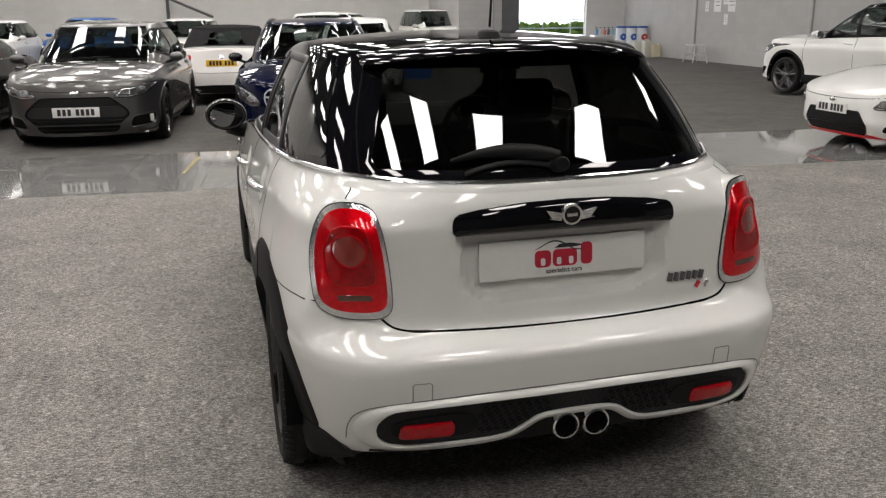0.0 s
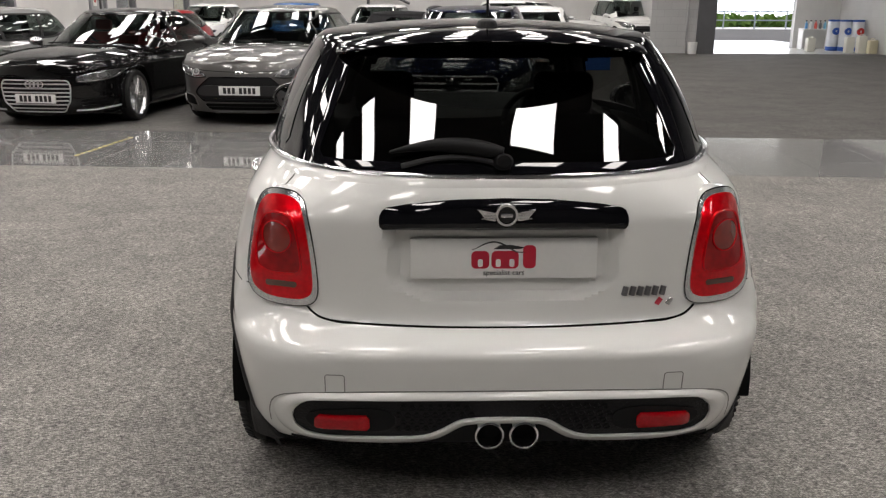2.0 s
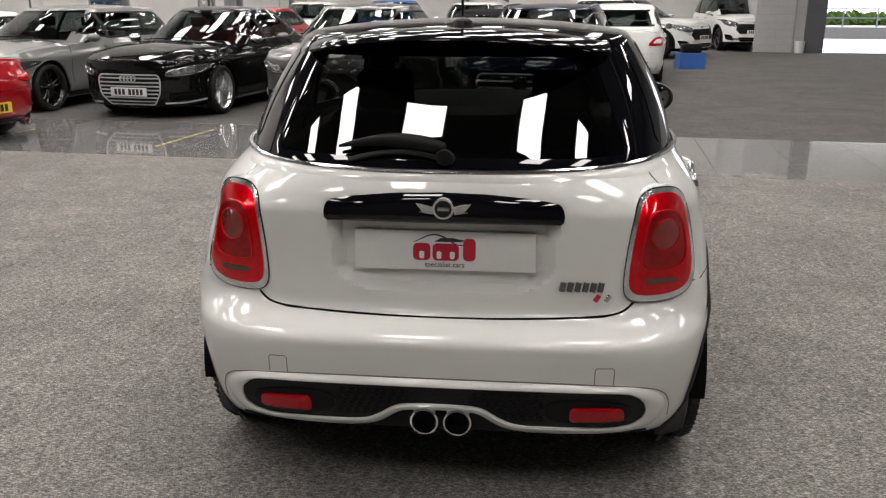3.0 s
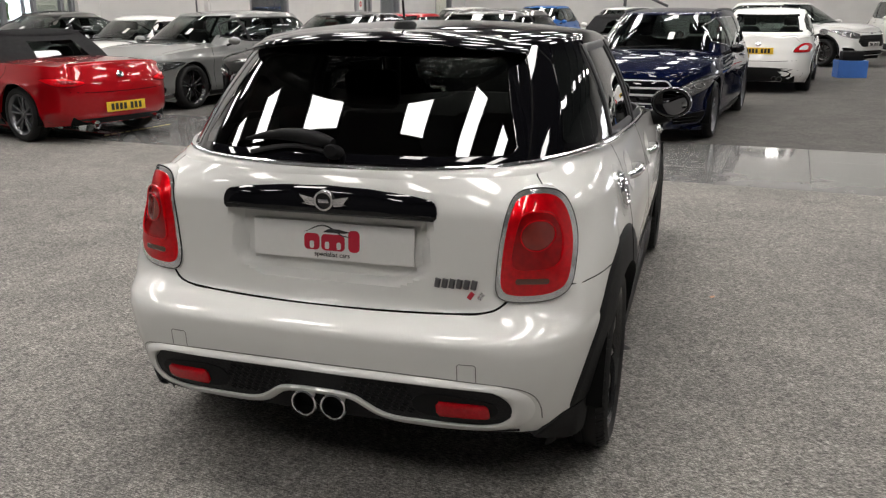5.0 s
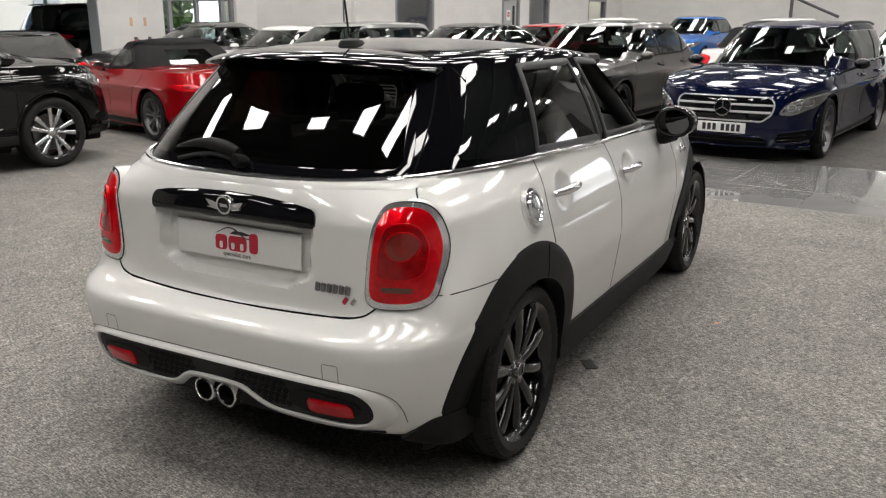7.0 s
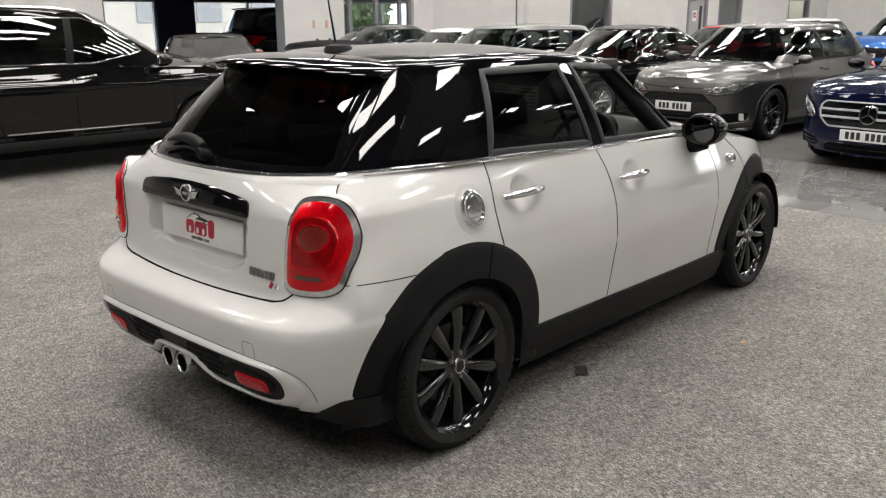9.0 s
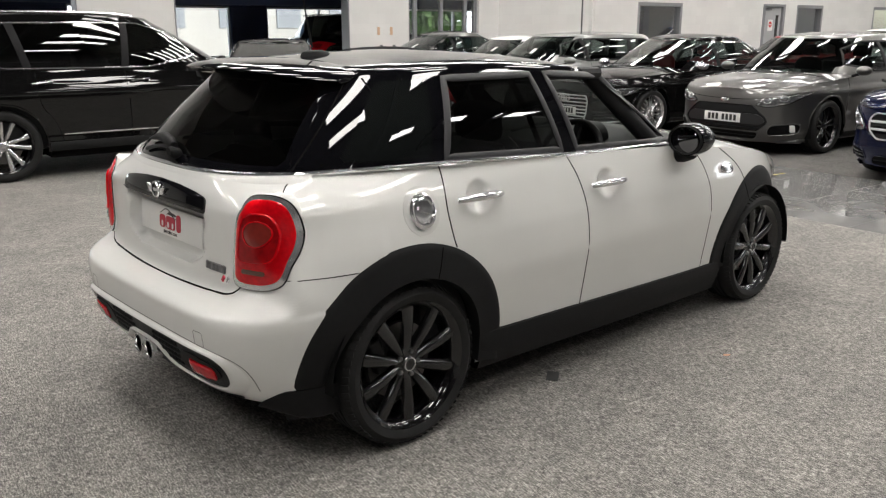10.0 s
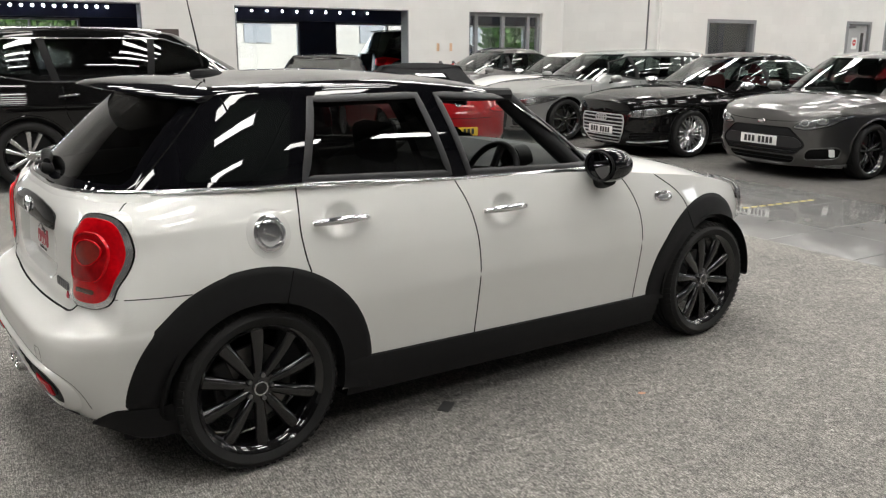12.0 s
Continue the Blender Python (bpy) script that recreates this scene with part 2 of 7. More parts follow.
def grid(rows, close=False):
    """A skin over rows of points."""
    bm = bmesh.new()
    vs = [[bm.verts.new(p) for p in r] for r in rows]
    n = len(vs[0])
    for a, b in zip(vs, vs[1:]):
        for i in range(n if close else n - 1):
            j = (i + 1) % n
            bm.faces.new((a[i], a[j], b[j], b[i]))
    return bm


def capped(rows):
    bm = grid(rows, True)
    bm.verts.ensure_lookup_table()
    n, k = len(rows[0]), len(rows)
    bm.faces.new([bm.verts[i] for i in range(n)])
    bm.faces.new([bm.verts[(k - 1) * n + i] for i in range(n)])
    return bm


def tube(pts, r, seg=8, closed=False):
    pts = [Vector(p) for p in pts]
    rows = []
    n = len(pts)
    up = Vector((0, 0, 1))
    for i, p in enumerate(pts):
        a = pts[(i - 1) % n] if closed or i else p
        b = pts[(i + 1) % n] if closed or i < n - 1 else p
        t = (b - a).normalized()
        s = t.cross(up)
        if s.length < 0.05:
            s = t.cross(Vector((1, 0, 0)))
        s.normalize()
        u = s.cross(t)
        rr = r[i] if isinstance(r, (list, tuple)) else r
        rows.append([p + (s * math.cos(2 * math.pi * k / seg) + u * math.sin(2 * math.pi * k / seg)) * rr for k in range(seg)])
    if closed:
        rows.append(rows[0])
        bm = grid(rows, True)
        bmesh.ops.remove_doubles(bm, verts=bm.verts, dist=1e-5)
        return bm
    return capped(rows)


def lathe(profile, seg=48, axis="x", closed=False):
    """Turns (radius, along) pairs about an axis."""
    rows = []
    for r, h in profile:
        row = []
        for k in range(seg):
            a = 2 * math.pi * k / seg
            c, s = r * math.cos(a), r * math.sin(a)
            row.append({"x": (h, c, s), "y": (c, h, s), "z": (c, s, h)}[axis])
        rows.append(row)
    if closed:
        rows.append(rows[0])
    bm = grid(rows, True)
    if closed:
        bmesh.ops.remove_doubles(bm, verts=bm.verts, dist=1e-6)
    return bm


def ease(table):
    """A smooth curve through (x, value) pairs, without overshoot."""
    xs = np.array([p[0] for p in table], float)
    ys = np.array([p[1] for p in table], float)
    if len(xs) == 1:
        return lambda x: float(ys[0])
    h, d = np.diff(xs), np.diff(ys) / np.diff(xs)
    m = np.zeros(len(xs))
    for i in range(1, len(xs) - 1):
        if d[i - 1] * d[i] > 0:
            w1, w2 = 2 * h[i] + h[i - 1], h[i] + 2 * h[i - 1]
            m[i] = (w1 + w2) / (w1 / d[i - 1] + w2 / d[i])
    m[0], m[-1] = d[0], d[-1]
    xs_l, ys_l, m_l, h_l = xs.tolist(), ys.tolist(), m.tolist(), h.tolist()

    def f(x):
        if x <= xs_l[0]:
            return ys_l[0]
        if x >= xs_l[-1]:
            return ys_l[-1]
        i = 0
        while x > xs_l[i + 1]:
            i += 1
        t = (x - xs_l[i]) / h_l[i]
        t2, t3 = t * t, t * t * t
        return ((2 * t3 - 3 * t2 + 1) * ys_l[i] + (t3 - 2 * t2 + t) * h_l[i] * m_l[i]
                + (-2 * t3 + 3 * t2) * ys_l[i + 1] + (t3 - t2) * h_l[i] * m_l[i + 1])
    return f


def outline(count, nr, nf, half_w, half_l):
    """Half of a rounded plan outline, from the rear centre to the front centre, evenly spaced: pairs (tx, ty) in 0..1, -1..1."""
    pts = []
    for k in range(3001):
        a = math.pi / 2 * k / 3000
        pts.append((math.sin(a) ** (2 / nr), -math.cos(a) ** (2 / nr)))
    for k in range(1, 3001):
        a = math.pi / 2 * k / 3000
        pts.append((math.cos(a) ** (2 / nf), math.sin(a) ** (2 / nf)))
    arr = np.array(pts)
    seg = np.hypot(np.diff(arr[:, 0]) * half_w, np.diff(arr[:, 1]) * half_l)
    s = np.concatenate(([0], np.cumsum(seg)))
    u = np.linspace(0, s[-1], count)
    return list(zip(np.interp(u, s, arr[:, 0]).tolist(), np.interp(u, s, arr[:, 1]).tolist()))


class Skin:
    """A surface that trim, lamps and lines can be laid on."""
    SIDES = {"R": lambda a, b: ((a, -30, b), (0, 1, 0)), "F": lambda a, b: ((a, 30, b), (0, -1, 0)),
             "S": lambda a, b: ((30, a, b), (-1, 0, 0)), "L": lambda a, b: ((-30, a, b), (1, 0, 0)),
             "T": lambda a, b: ((a, b, 30), (0, 0, -1))}

    def __init__(self, bm):
        self.tree = BVHTree.FromBMesh(bm)

    def at(self, side, a, b):
        o, d = self.SIDES[side](a, b)
        p, n, _, _ = self.tree.ray_cast(Vector(o), Vector(d))
        if p is None:
            o, d = Vector(o), Vector(d)
            k = {"R": 29, "F": 27, "S": 29.2, "L": 29.2, "T": 29}[side]
            p, n, _, _ = self.tree.find_nearest(o + d * k)
        d = Vector(self.SIDES[side](a, b)[1])
        if n.dot(d) > 0:
            n = -n
        return p, n


def rrect(cx, cy, w, h, r, k=5):
    pts = []
    for sx, sy, a0 in ((1, 1, 0), (-1, 1, 90), (-1, -1, 180), (1, -1, 270)):
        for i in range(k + 1):
            a = radians(a0 + 90 * i / k)
            pts.append((cx + sx * (w / 2 - r) + r * math.cos(a), cy + sy * (h / 2 - r) + r * math.sin(a)))
    return pts


def ellipse(cx, cy, rx, ry, k=28):
    return [(cx + rx * math.cos(2 * math.pi * i / k), cy + ry * math.sin(2 * math.pi * i / k)) for i in range(k)]


def rounded(pts, times=2, closed=True):
    """Corner cutting."""
    for _ in range(times):
        out = [] if closed else [pts[0]]
        n = len(pts)
        for i in range(n if closed else n - 1):
            a, b = pts[i], pts[(i + 1) % n]
            out += [(a[0] * 0.75 + b[0] * 0.25, a[1] * 0.75 + b[1] * 0.25), (a[0] * 0.25 + b[0] * 0.75, a[1] * 0.25 + b[1] * 0.75)]
        if not closed:
            out.append(pts[-1])
        pts = out
    return pts


def dense(pts, step, closed=True):
    out = []
    n = len(pts)
    for i in range(n if closed else n - 1):
        a, b = pts[i], pts[(i + 1) % n]
        k = max(1, int(math.dist(a, b) / step))
        out += [(a[0] + (b[0] - a[0]) * j / k, a[1] + (b[1] - a[1]) * j / k) for j in range(k)]
    if not closed:
        out.append(pts[-1])
    return out


def inside(poly, x, y):
    hit = False
    j = len(poly) - 1
    for i in range(len(poly)):
        xi, yi = poly[i]
        xj, yj = poly[j]
        if (yi > y) != (yj > y) and x < (xj - xi) * (y - yi) / (yj - yi) + xi:
            hit = not hit
        j = i
    return hit


def patch(skin, side, pts, lift=0.004, dome=0.0, rings=5, skirt=0.012, shoulder=0.1):
    """A panel with that outline, laid on the skin and standing proud of it (or sunk, with a negative dome)."""
    cx = sum(p[0] for p in pts) / len(pts)
    cy = sum(p[1] for p in pts) / len(pts)
    rows = []
    for r, h in [(1.0, lift - skirt), (1.0, lift)] + [((rings - i) / rings, lift) for i in range(1, rings)]:
        row = []
        for x, y in pts:
            p, n = skin.at(side, cx + (x - cx) * r, cy + (y - cy) * r)
            row.append(p + n * (h + (dome * min(1, (1 - r) / shoulder) ** 0.5 if r < 1 else 0)))
        rows.append(row)
    bm = grid(rows, True)
    p, n = skin.at(side, cx, cy)
    c = bm.verts.new(p + n * (lift + dome))
    bm.verts.ensure_lookup_table()
    k = len(pts)
    base = (len(rows) - 1) * k
    for i in range(k):
        bm.faces.new((bm.verts[base + i], bm.verts[base + (i + 1) % k], c))
    return bm


def strip(skin, side, pts, width, height=0.004, closed=False, sink=0.004, round_top=True):
    """A moulding along a line on the skin."""
    pn = [skin.at(side, *p) for p in pts]
    rows = []
    n = len(pn)
    for i, (p, nn) in enumerate(pn):
        a = pn[(i - 1) % n][0] if closed or i else p
        b = pn[(i + 1) % n][0] if closed or i < n - 1 else p
        t = b - a
        if t.length < 1e-6:
            t = Vector((0, 0, 1))
        s = nn.cross(t.normalized()).normalized() * (width / 2)
        w = 0.62 if round_top else 0.9
        rows.append([p - s - nn * sink, p - s + nn * height * 0.5, p - s * w + nn * height, p + s * w + nn * height, p + s + nn * height * 0.5, p + s - nn * sink])
    if closed:
        rows.append(rows[0])
        return grid(rows, True)
    return capped(rows)


# ---- car kit: x across, y forward, z up, the origin on the ground under the rear axle ----


def shell(s):
    """The painted lower body: rings of a rounded plan outline from sill to shoulder, with wheel arches cut and bonnet and boot closed."""
    W, YR, YF, ZT, ZB = (ease(s[k]) for k in ("W", "YR", "YF", "ZT", "ZB"))
    flare = ease(s.get("flare", [(0, 1.0)]))
    ym = s["wb"] / 2
    half = outline(s.get("count", 84), s["nr"], s["nf"], s["hw"], (s["wb"] + s["ro"] + s["fo"]) / 2)
    rounder = outline(s.get("count", 84), s.get("nr_top", s["nr"]), s["nf"], s["hw"], (s["wb"] + s["ro"] + s["fo"]) / 2)
    rows_n = s.get("rows", 15)
    rows = []
    for j in range(rows_n + 1):
        v = j / rows_n
        row = []
        g = max(0.0, (v - 0.86) / 0.14) ** 1.5
        for (tx, ty), (ux, uy) in zip(half, rounder):
            tx, ty = tx + (ux - tx) * g, ty + (uy - ty) * g
            y0 = ym + ty * (YF(0.5) - ym if ty > 0 else ym - YR(0.5))
            zb, zt = ZB(y0), ZT(y0)
            z = zb + (zt - zb) * v
            bow = s.get("bow", 0.04) * tx ** 2
            y = ym + ty * (YF(z) - bow - ym if ty > 0 else ym - YR(z) - bow)
            row.append((W(z) * tx * flare(y), y, z))
        rows.append(row)
    n = len(half)
    ring = [[Vector(p) for p in r] + [Vector((-p[0], p[1], p[2])) for p in r[-2:0:-1]] for r in rows]
    bm = grid(ring, True)
    bm.verts.ensure_lookup_table()
    m = len(ring[0])
    top = bm.verts[rows_n * m:(rows_n + 1) * m]
    cross = s.get("cross", 9)
    ridge = s.get("ridge", 0.0)
    made = {}
    dz = ease(s["crown"])

    def deck(i0, i1):
        """Bonnet or boot lid between half-outline indices."""
        for i in range(i0, i1 + 1):
            a = top[i]
            b = top[(m - i) % m]
            line = [a]
            w = a.co.x
            for k in range(1, cross):
                f = 1 - 2 * k / cross
                if i in (0, n - 1) or w < 1e-4:
                    line.append(a)
                else:
                    line.append(bm.verts.new((w * f, a.co.y, a.co.z + dz(a.co.y) * (1 - abs(f) ** 2.6) + ridge * min(1.0, dz(a.co.y) / 0.06) * math.exp(-((abs(f) - 0.62) / 0.1) ** 2))))
            line.append(b)
            made[i] = line
        for i in range(i0, i1):
            for k in range(cross):
                q = []
                for v in (made[i][k], made[i][k + 1], made[i + 1][k + 1], made[i + 1][k]):
                    if v not in q:
                        q.append(v)
                if len(q) > 2:
                    try:
                        bm.faces.new(q)
                    except ValueError:
                        pass

    ys = [v.co.y for v in top[:n]]
    front = [i for i in range(n) if ys[i] > s["cowl"]]
    if front:
        deck(front[0], n - 1)
    rear = [i for i in range(n) if ys[i] < s.get("boot", -99)]
    if rear:
        made.clear()
        deck(0, rear[-1])
    R = s["arch"]
    for ya in (0, s["wb"]):
        c = (ya, s["axle"])
        near = lambda v: abs(v.co.x) > 0.45 and math.hypot(v.co.y - c[0], v.co.z - c[1]) < R
        gone = [f for f in bm.faces if all(near(v) for v in f.verts)]
        bmesh.ops.delete(bm, geom=gone, context="FACES")
        for v in bm.verts:
            if near(v):
                dy, dzz = v.co.y - c[0], v.co.z - c[1]
                d = math.hypot(dy, dzz) or 1
                v.co.y, v.co.z = c[0] + dy / d * R, c[1] + dzz / d * R
    bmesh.ops.recalc_face_normals(bm, faces=bm.faces)
    return bm


def cabin(s):
    """The glasshouse and roof as one skin; returns it before the glass is taken out."""
    g = s["cabin"]
    half = outline(g.get("count", 60), g.get("nr", 6), g.get("nf", 5), g["w0"], (g["yf0"] - g["yr0"]) / 2)
    ZT = ease(s["ZT"])
    ZR = ease(g["roof"])
    rows_n = g.get("rows", 12)
    m0, m1 = (g["yr0"] + g["yf0"]) / 2, (g["yr1"] + g["yf1"]) / 2
    rows = []
    for j in range(rows_n + 1):
        v = j / rows_n
        row = []
        for tx, ty in half:
            y0 = m0 + ty * ((g["yf0"] - m0) if ty > 0 else (m0 - g["yr0"]))
            y1 = m1 + ty * ((g["yf1"] - m1) if ty > 0 else (m1 - g["yr1"]))
            bow = g.get("bow", 0.06) * tx ** 2
            y0, y1 = (y0 - bow, y1 - bow) if ty > 0 else (y0 + bow, y1 + bow)
            a = Vector((g["w0"] * tx, y0, ZT(y0) - g.get("sink", 0.012)))
            b = Vector((g["w1"] * tx, y1, ZR(y1)))
            p = a.lerp(b, v)
            puff = g.get("puff", 0.02) * math.sin(math.pi * v)
            p.x += puff * tx
            p.y += puff * ty * (1 - tx * 0.8)
            row.append(p)
        rows.append(row)
    n = len(half)
    ring = [[Vector(p) for p in r] + [Vector((-p[0], p[1], p[2])) for p in r[-2:0:-1]] for r in rows]
    s["foot"] = [p.copy() for p in ring[0]]
    # rounded cant rail, then the crowned roof
    for f, up in ((0.985, 0.012), (0.955, 0.022)):
        ring.append([Vector((p.x * f, m1 + (p.y - m1) * f, p.z + up)) for p in ring[rows_n]])
    bm = grid(ring, True)
    bm.verts.ensure_lookup_table()
    m = len(ring[0])
    k0 = (len(ring) - 1) * m
    top = bm.verts[k0:k0 + m]
    cross = 11
    made = []
    length = g["yf1"] - g["yr1"]
    for i in range(n):
        a, b = top[i], top[(m - i) % m]
        line = [a]
        w = a.co.x
        for k in range(1, cross):
            f = 1 - 2 * k / cross
            if i in (0, n - 1):
                line.append(a)
            else:
                lon = max(0.0, 1 - abs((a.co.y - m1) / (length * 0.5)) ** 4)
                line.append(bm.verts.new((w * f, a.co.y, a.co.z + g["crown"] * lon * (1 - abs(f) ** 2.2))))
        line.append(b)
        made.append(line)
    for i in range(n - 1):
        for k in range(cross):
            q = []
            for v in (made[i][k], made[i][k + 1], made[i + 1][k + 1], made[i + 1][k]):
                if v not in q:
                    q.append(v)
            if len(q) > 2:
                try:
                    bm.faces.new(q)
                except ValueError:
                    pass
    bmesh.ops.recalc_face_normals(bm, faces=bm.faces)
    return bm


def snap(bm, skin, side, poly, reach, facing):
    """Draws vertices close to an outline on to it, so that a cut along it runs clean."""
    pts = dense(poly, 0.006)
    for v in bm.verts:
        if not facing(v):
            continue
        a, b = (v.co.x, v.co.z) if side in "RF" else (v.co.y, v.co.z)
        best = min(pts, key=lambda q: (q[0] - a) ** 2 + (q[1] - b) ** 2)
        if math.hypot(best[0] - a, best[1] - b) < reach:
            p, n = skin.at("S" if side == "S" and v.co.x > 0 else "L" if side == "S" else side, *best)
            if (p - v.co).length < 3 * reach:
                v.co = p


def take(bm, test):
    """Moves the faces that pass the test out of bm into a bmesh of their own."""
    other = bm.copy()
    bm.faces.ensure_lookup_table()
    flags = [bool(test(f.calc_center_median(), f.normal)) for f in bm.faces]
    other.faces.ensure_lookup_table()
    bmesh.ops.delete(other, geom=[f for f, k in zip(other.faces, flags) if not k], context="FACES")
    bmesh.ops.delete(bm, geom=[f for f, k in zip(bm.faces, flags) if k], context="FACES")
    return other


def tyre_bm(r, width, rim):
    w = width / 2
    prof = [(rim - 0.004, -w * 0.86), (rim + 0.012, -w * 0.98), ((rim + r) / 2, -w * 1.05), (r - 0.022, -w * 0.98), (r - 0.006, -w * 0.8), (r, -w * 0.55)]
    for k in (-0.3, 0.0, 0.3):
        prof += [(r, w * (k - 0.07)), (r - 0.009, w * (k - 0.055)), (r - 0.009, w * (k + 0.055)), (r, w * (k + 0.07))]
    prof += [(r, w * 0.55), (r - 0.006, w * 0.8), (r - 0.022, w * 0.98), ((rim + r) / 2, w * 1.05), (rim + 0.012, w * 0.98), (rim - 0.004, w * 0.86)]
    return lathe(prof, 56)


def rim_bm(rim, width):
    w = width / 2
    prof = [(rim - 0.012, -w * 0.8), (rim - 0.03, -w * 0.5), (rim - 0.035, w * 0.3), (rim - 0.022, w * 0.62), (rim - 0.014, w * 0.8), (rim - 0.002, w * 0.9), (rim + 0.006, w * 0.97), (rim + 0.004, w * 0.8), (rim - 0.004, w * 0.5), (rim - 0.004, -w * 0.8)]
    return lathe(prof, 56, closed=True)


def spoke_bm(r0, r1, w0, w1, x0, x1, depth, lean=0.0):
    """One spoke along +z, faces outward +x."""
    rows = []
    for k in range(7):
        f = k / 6
        z = r0 + (r1 - r0) * f
        w = (w0 + (w1 - w0) * f) / 2
        x = x0 + (x1 - x0) * f + 0.008 * math.sin(math.pi * f)
        d = depth * (1 - 0.35 * f)
        o = lean * f
        rows.append([(x - d, o - w * 0.8, z), (x - d * 0.55, o - w, z), (x - d * 0.28, o - w * 0.86, z), (x - d * 0.09, o - w * 0.5, z), (x, o, z), (x - d * 0.09, o + w * 0.5, z), (x - d * 0.28, o + w * 0.86, z), (x - d * 0.55, o + w, z), (x - d, o + w * 0.8, z)])
    return capped(rows)


def wheel_meshes(r=0.32, width=0.21, rim=0.225, spokes=5, pair=0.0, w0=0.045, w1=0.06, mat=None, lean=0.0, depth=0.03, barrel=None):
    """Meshes of a wheel, outer face towards +x."""
    mat = mat or ALLOY
    w = width / 2
    x0, x1 = w * 0.55, w * 0.72
    out = {"rim": mesh_of("wheel_rim", rim_bm(rim, width), barrel or mat), "tyre": mesh_of("tyre", tyre_bm(r, width, rim), RUBBER)}
    sp = []
    for k in range(spokes):
        for off in ((-pair, pair) if pair else (0,)):
            b = spoke_bm(0.035, rim - 0.008, w0, w1, x0, x1, depth, lean)
            sp.append(moved(b, Matrix.Rotation(2 * math.pi * k / spokes + off, 4, "X")))
    out["spokes"] = mesh_of("spokes", joined(*sp), mat)
    out["hub"] = mesh_of("hub_cap", lathe([(0.0005, x0 + 0.012), (0.026, x0 + 0.011), (0.033, x0 + 0.004), (0.055, x0 - 0.004), (0.06, x0 - 0.04)], 28), mat)
    out["disc"] = mesh_of("brake_disc", lathe([(0.05, -0.005), (0.06, 0.004), (rim * 0.7, 0.004), (rim * 0.7, -0.014), (0.05, -0.014)], 36), DISC)
    return out


def fit_wheels(car, meshes, wb, track, axle):
    for ya in (0, wb):
        for sx in (1, -1):
            m = pose(sx * track, ya, axle, 0, 0, 0 if sx > 0 else 180)
            w = part("wheel", meshes["rim"], None, car)
            w.matrix_local = m
            part("tyre", meshes["tyre"], None, w)
            part("hub_cap", meshes["hub"], None, w)
            part("spokes", meshes["spokes"], None, w)
            part("brake_disc", meshes["disc"], None, w)


def liners(car, s, low=0.2, tail=0.12):
    """Dark arch tubs and the underbody."""
    for ya in (0, s["wb"]):
        for sx in (1, -1):
            rows = []
            for x in (s["hw"] - 0.03, s["hw"] - 0.36):
                rows.append([(sx * x, ya + (s["arch"] + 0.012) * math.cos(a), max(s["ZB"][0][1], s["axle"] + (s["arch"] + 0.012) * math.sin(a))) for a in np.linspace(-0.35, math.pi + 0.35, 26)])
            bm = grid(rows)
            bm.verts.ensure_lookup_table()
            bm.faces.new(bm.verts[26:52])
            part("arch_liner", bm, LINER, car)
    ro, fo, hw = s["ro"], s["fo"], s["hw"]
    bm = box(-hw + 0.38, hw - 0.38, -ro + tail, s["wb"] + fo - 0.14, low, 0.32, 0.02)
    for y0, y1, inset in ((-ro + tail, -s["arch"] - 0.03, 0.26), (s["arch"] + 0.03, s["wb"] - s["arch"] - 0.03, 0.12), (s["wb"] + s["arch"] + 0.03, s["wb"] + fo - 0.2, 0.3)):
        bm = joined(bm, box(-hw + inset, hw - inset, y0, y1, low, 0.32, 0.02))
    part("underbody", bm, LINER, car)


def number_plate(car, skin, side, x, z, mat, chars=7, w=0.52, h=0.111, tilt=0):
    p, n = skin.at(side, x, z)
    sy = 1 if side == "F" else -1
    m = Matrix.Translation(p + Vector((0, sy * 0.014, 0))) @ pose(0, 0, 0, tilt * sy, 0, 0)
    plate = part("number_plate", moved(box(-w / 2, w / 2, -0.004, 0.004, -h / 2, h / 2, 0.003), m), mat, car, "white number plate" if mat is PLATE_WHITE else "yellow number plate")
    step = w * 0.82 / (chars + 0.6)
    for k in range(chars):
        cx = -w * 0.41 + step * (k + 0.5 + (0.6 if k > 3 else 0))
        part("bar", moved(box(cx - step * 0.33, cx + step * 0.33, sy * 0.006 - 0.002, sy * 0.006 + 0.001, -h * 0.33, h * 0.33), m), PLATE_INK, plate)


def door_mirror(car, x, y, z, mat, sx, scale=1.0):
    rows = []
    for f, sc in ((-0.07, 0.55), (-0.06, 0.85), (-0.02, 1.0), (0.03, 0.92), (0.07, 0.6), (0.085, 0.25)):
        rows.append([(sx * (x + 0.09 * scale * math.cos(a) * sc), y + f * scale, z + 0.062 * scale * math.sin(a) * sc) for a in np.linspace(0, 2 * math.pi, 18, False)])
    cap = part("mirror", capped(rows), mat, car)
    part("mirror_glass", moved(lathe([(0.0004, 0), (0.075 * scale, 0), (0.08 * scale, 0.006)], 20, "y"), pose(sx * x, y - 0.074 * scale, z) @ Matrix.Diagonal((1, 1, 0.7, 1))), CHROME, cap)
    part("mirror_stalk", tube([(sx * (x - 0.05), y, z - 0.04), (sx * (x - 0.13), y + 0.02, z - 0.07)], 0.018), BLACK_TRIM, cap)


SEAT_GREY = plain("dark_seat_cloth", (0.018, 0.018, 0.019), rough=0.85, grain=200, vary=0.25, bump=0.2, spec=0.2)
SEAT_RED = plain("red_seat_leather", (0.17, 0.006, 0.009), rough=0.5, grain=120, vary=0.15, bump=0.1)


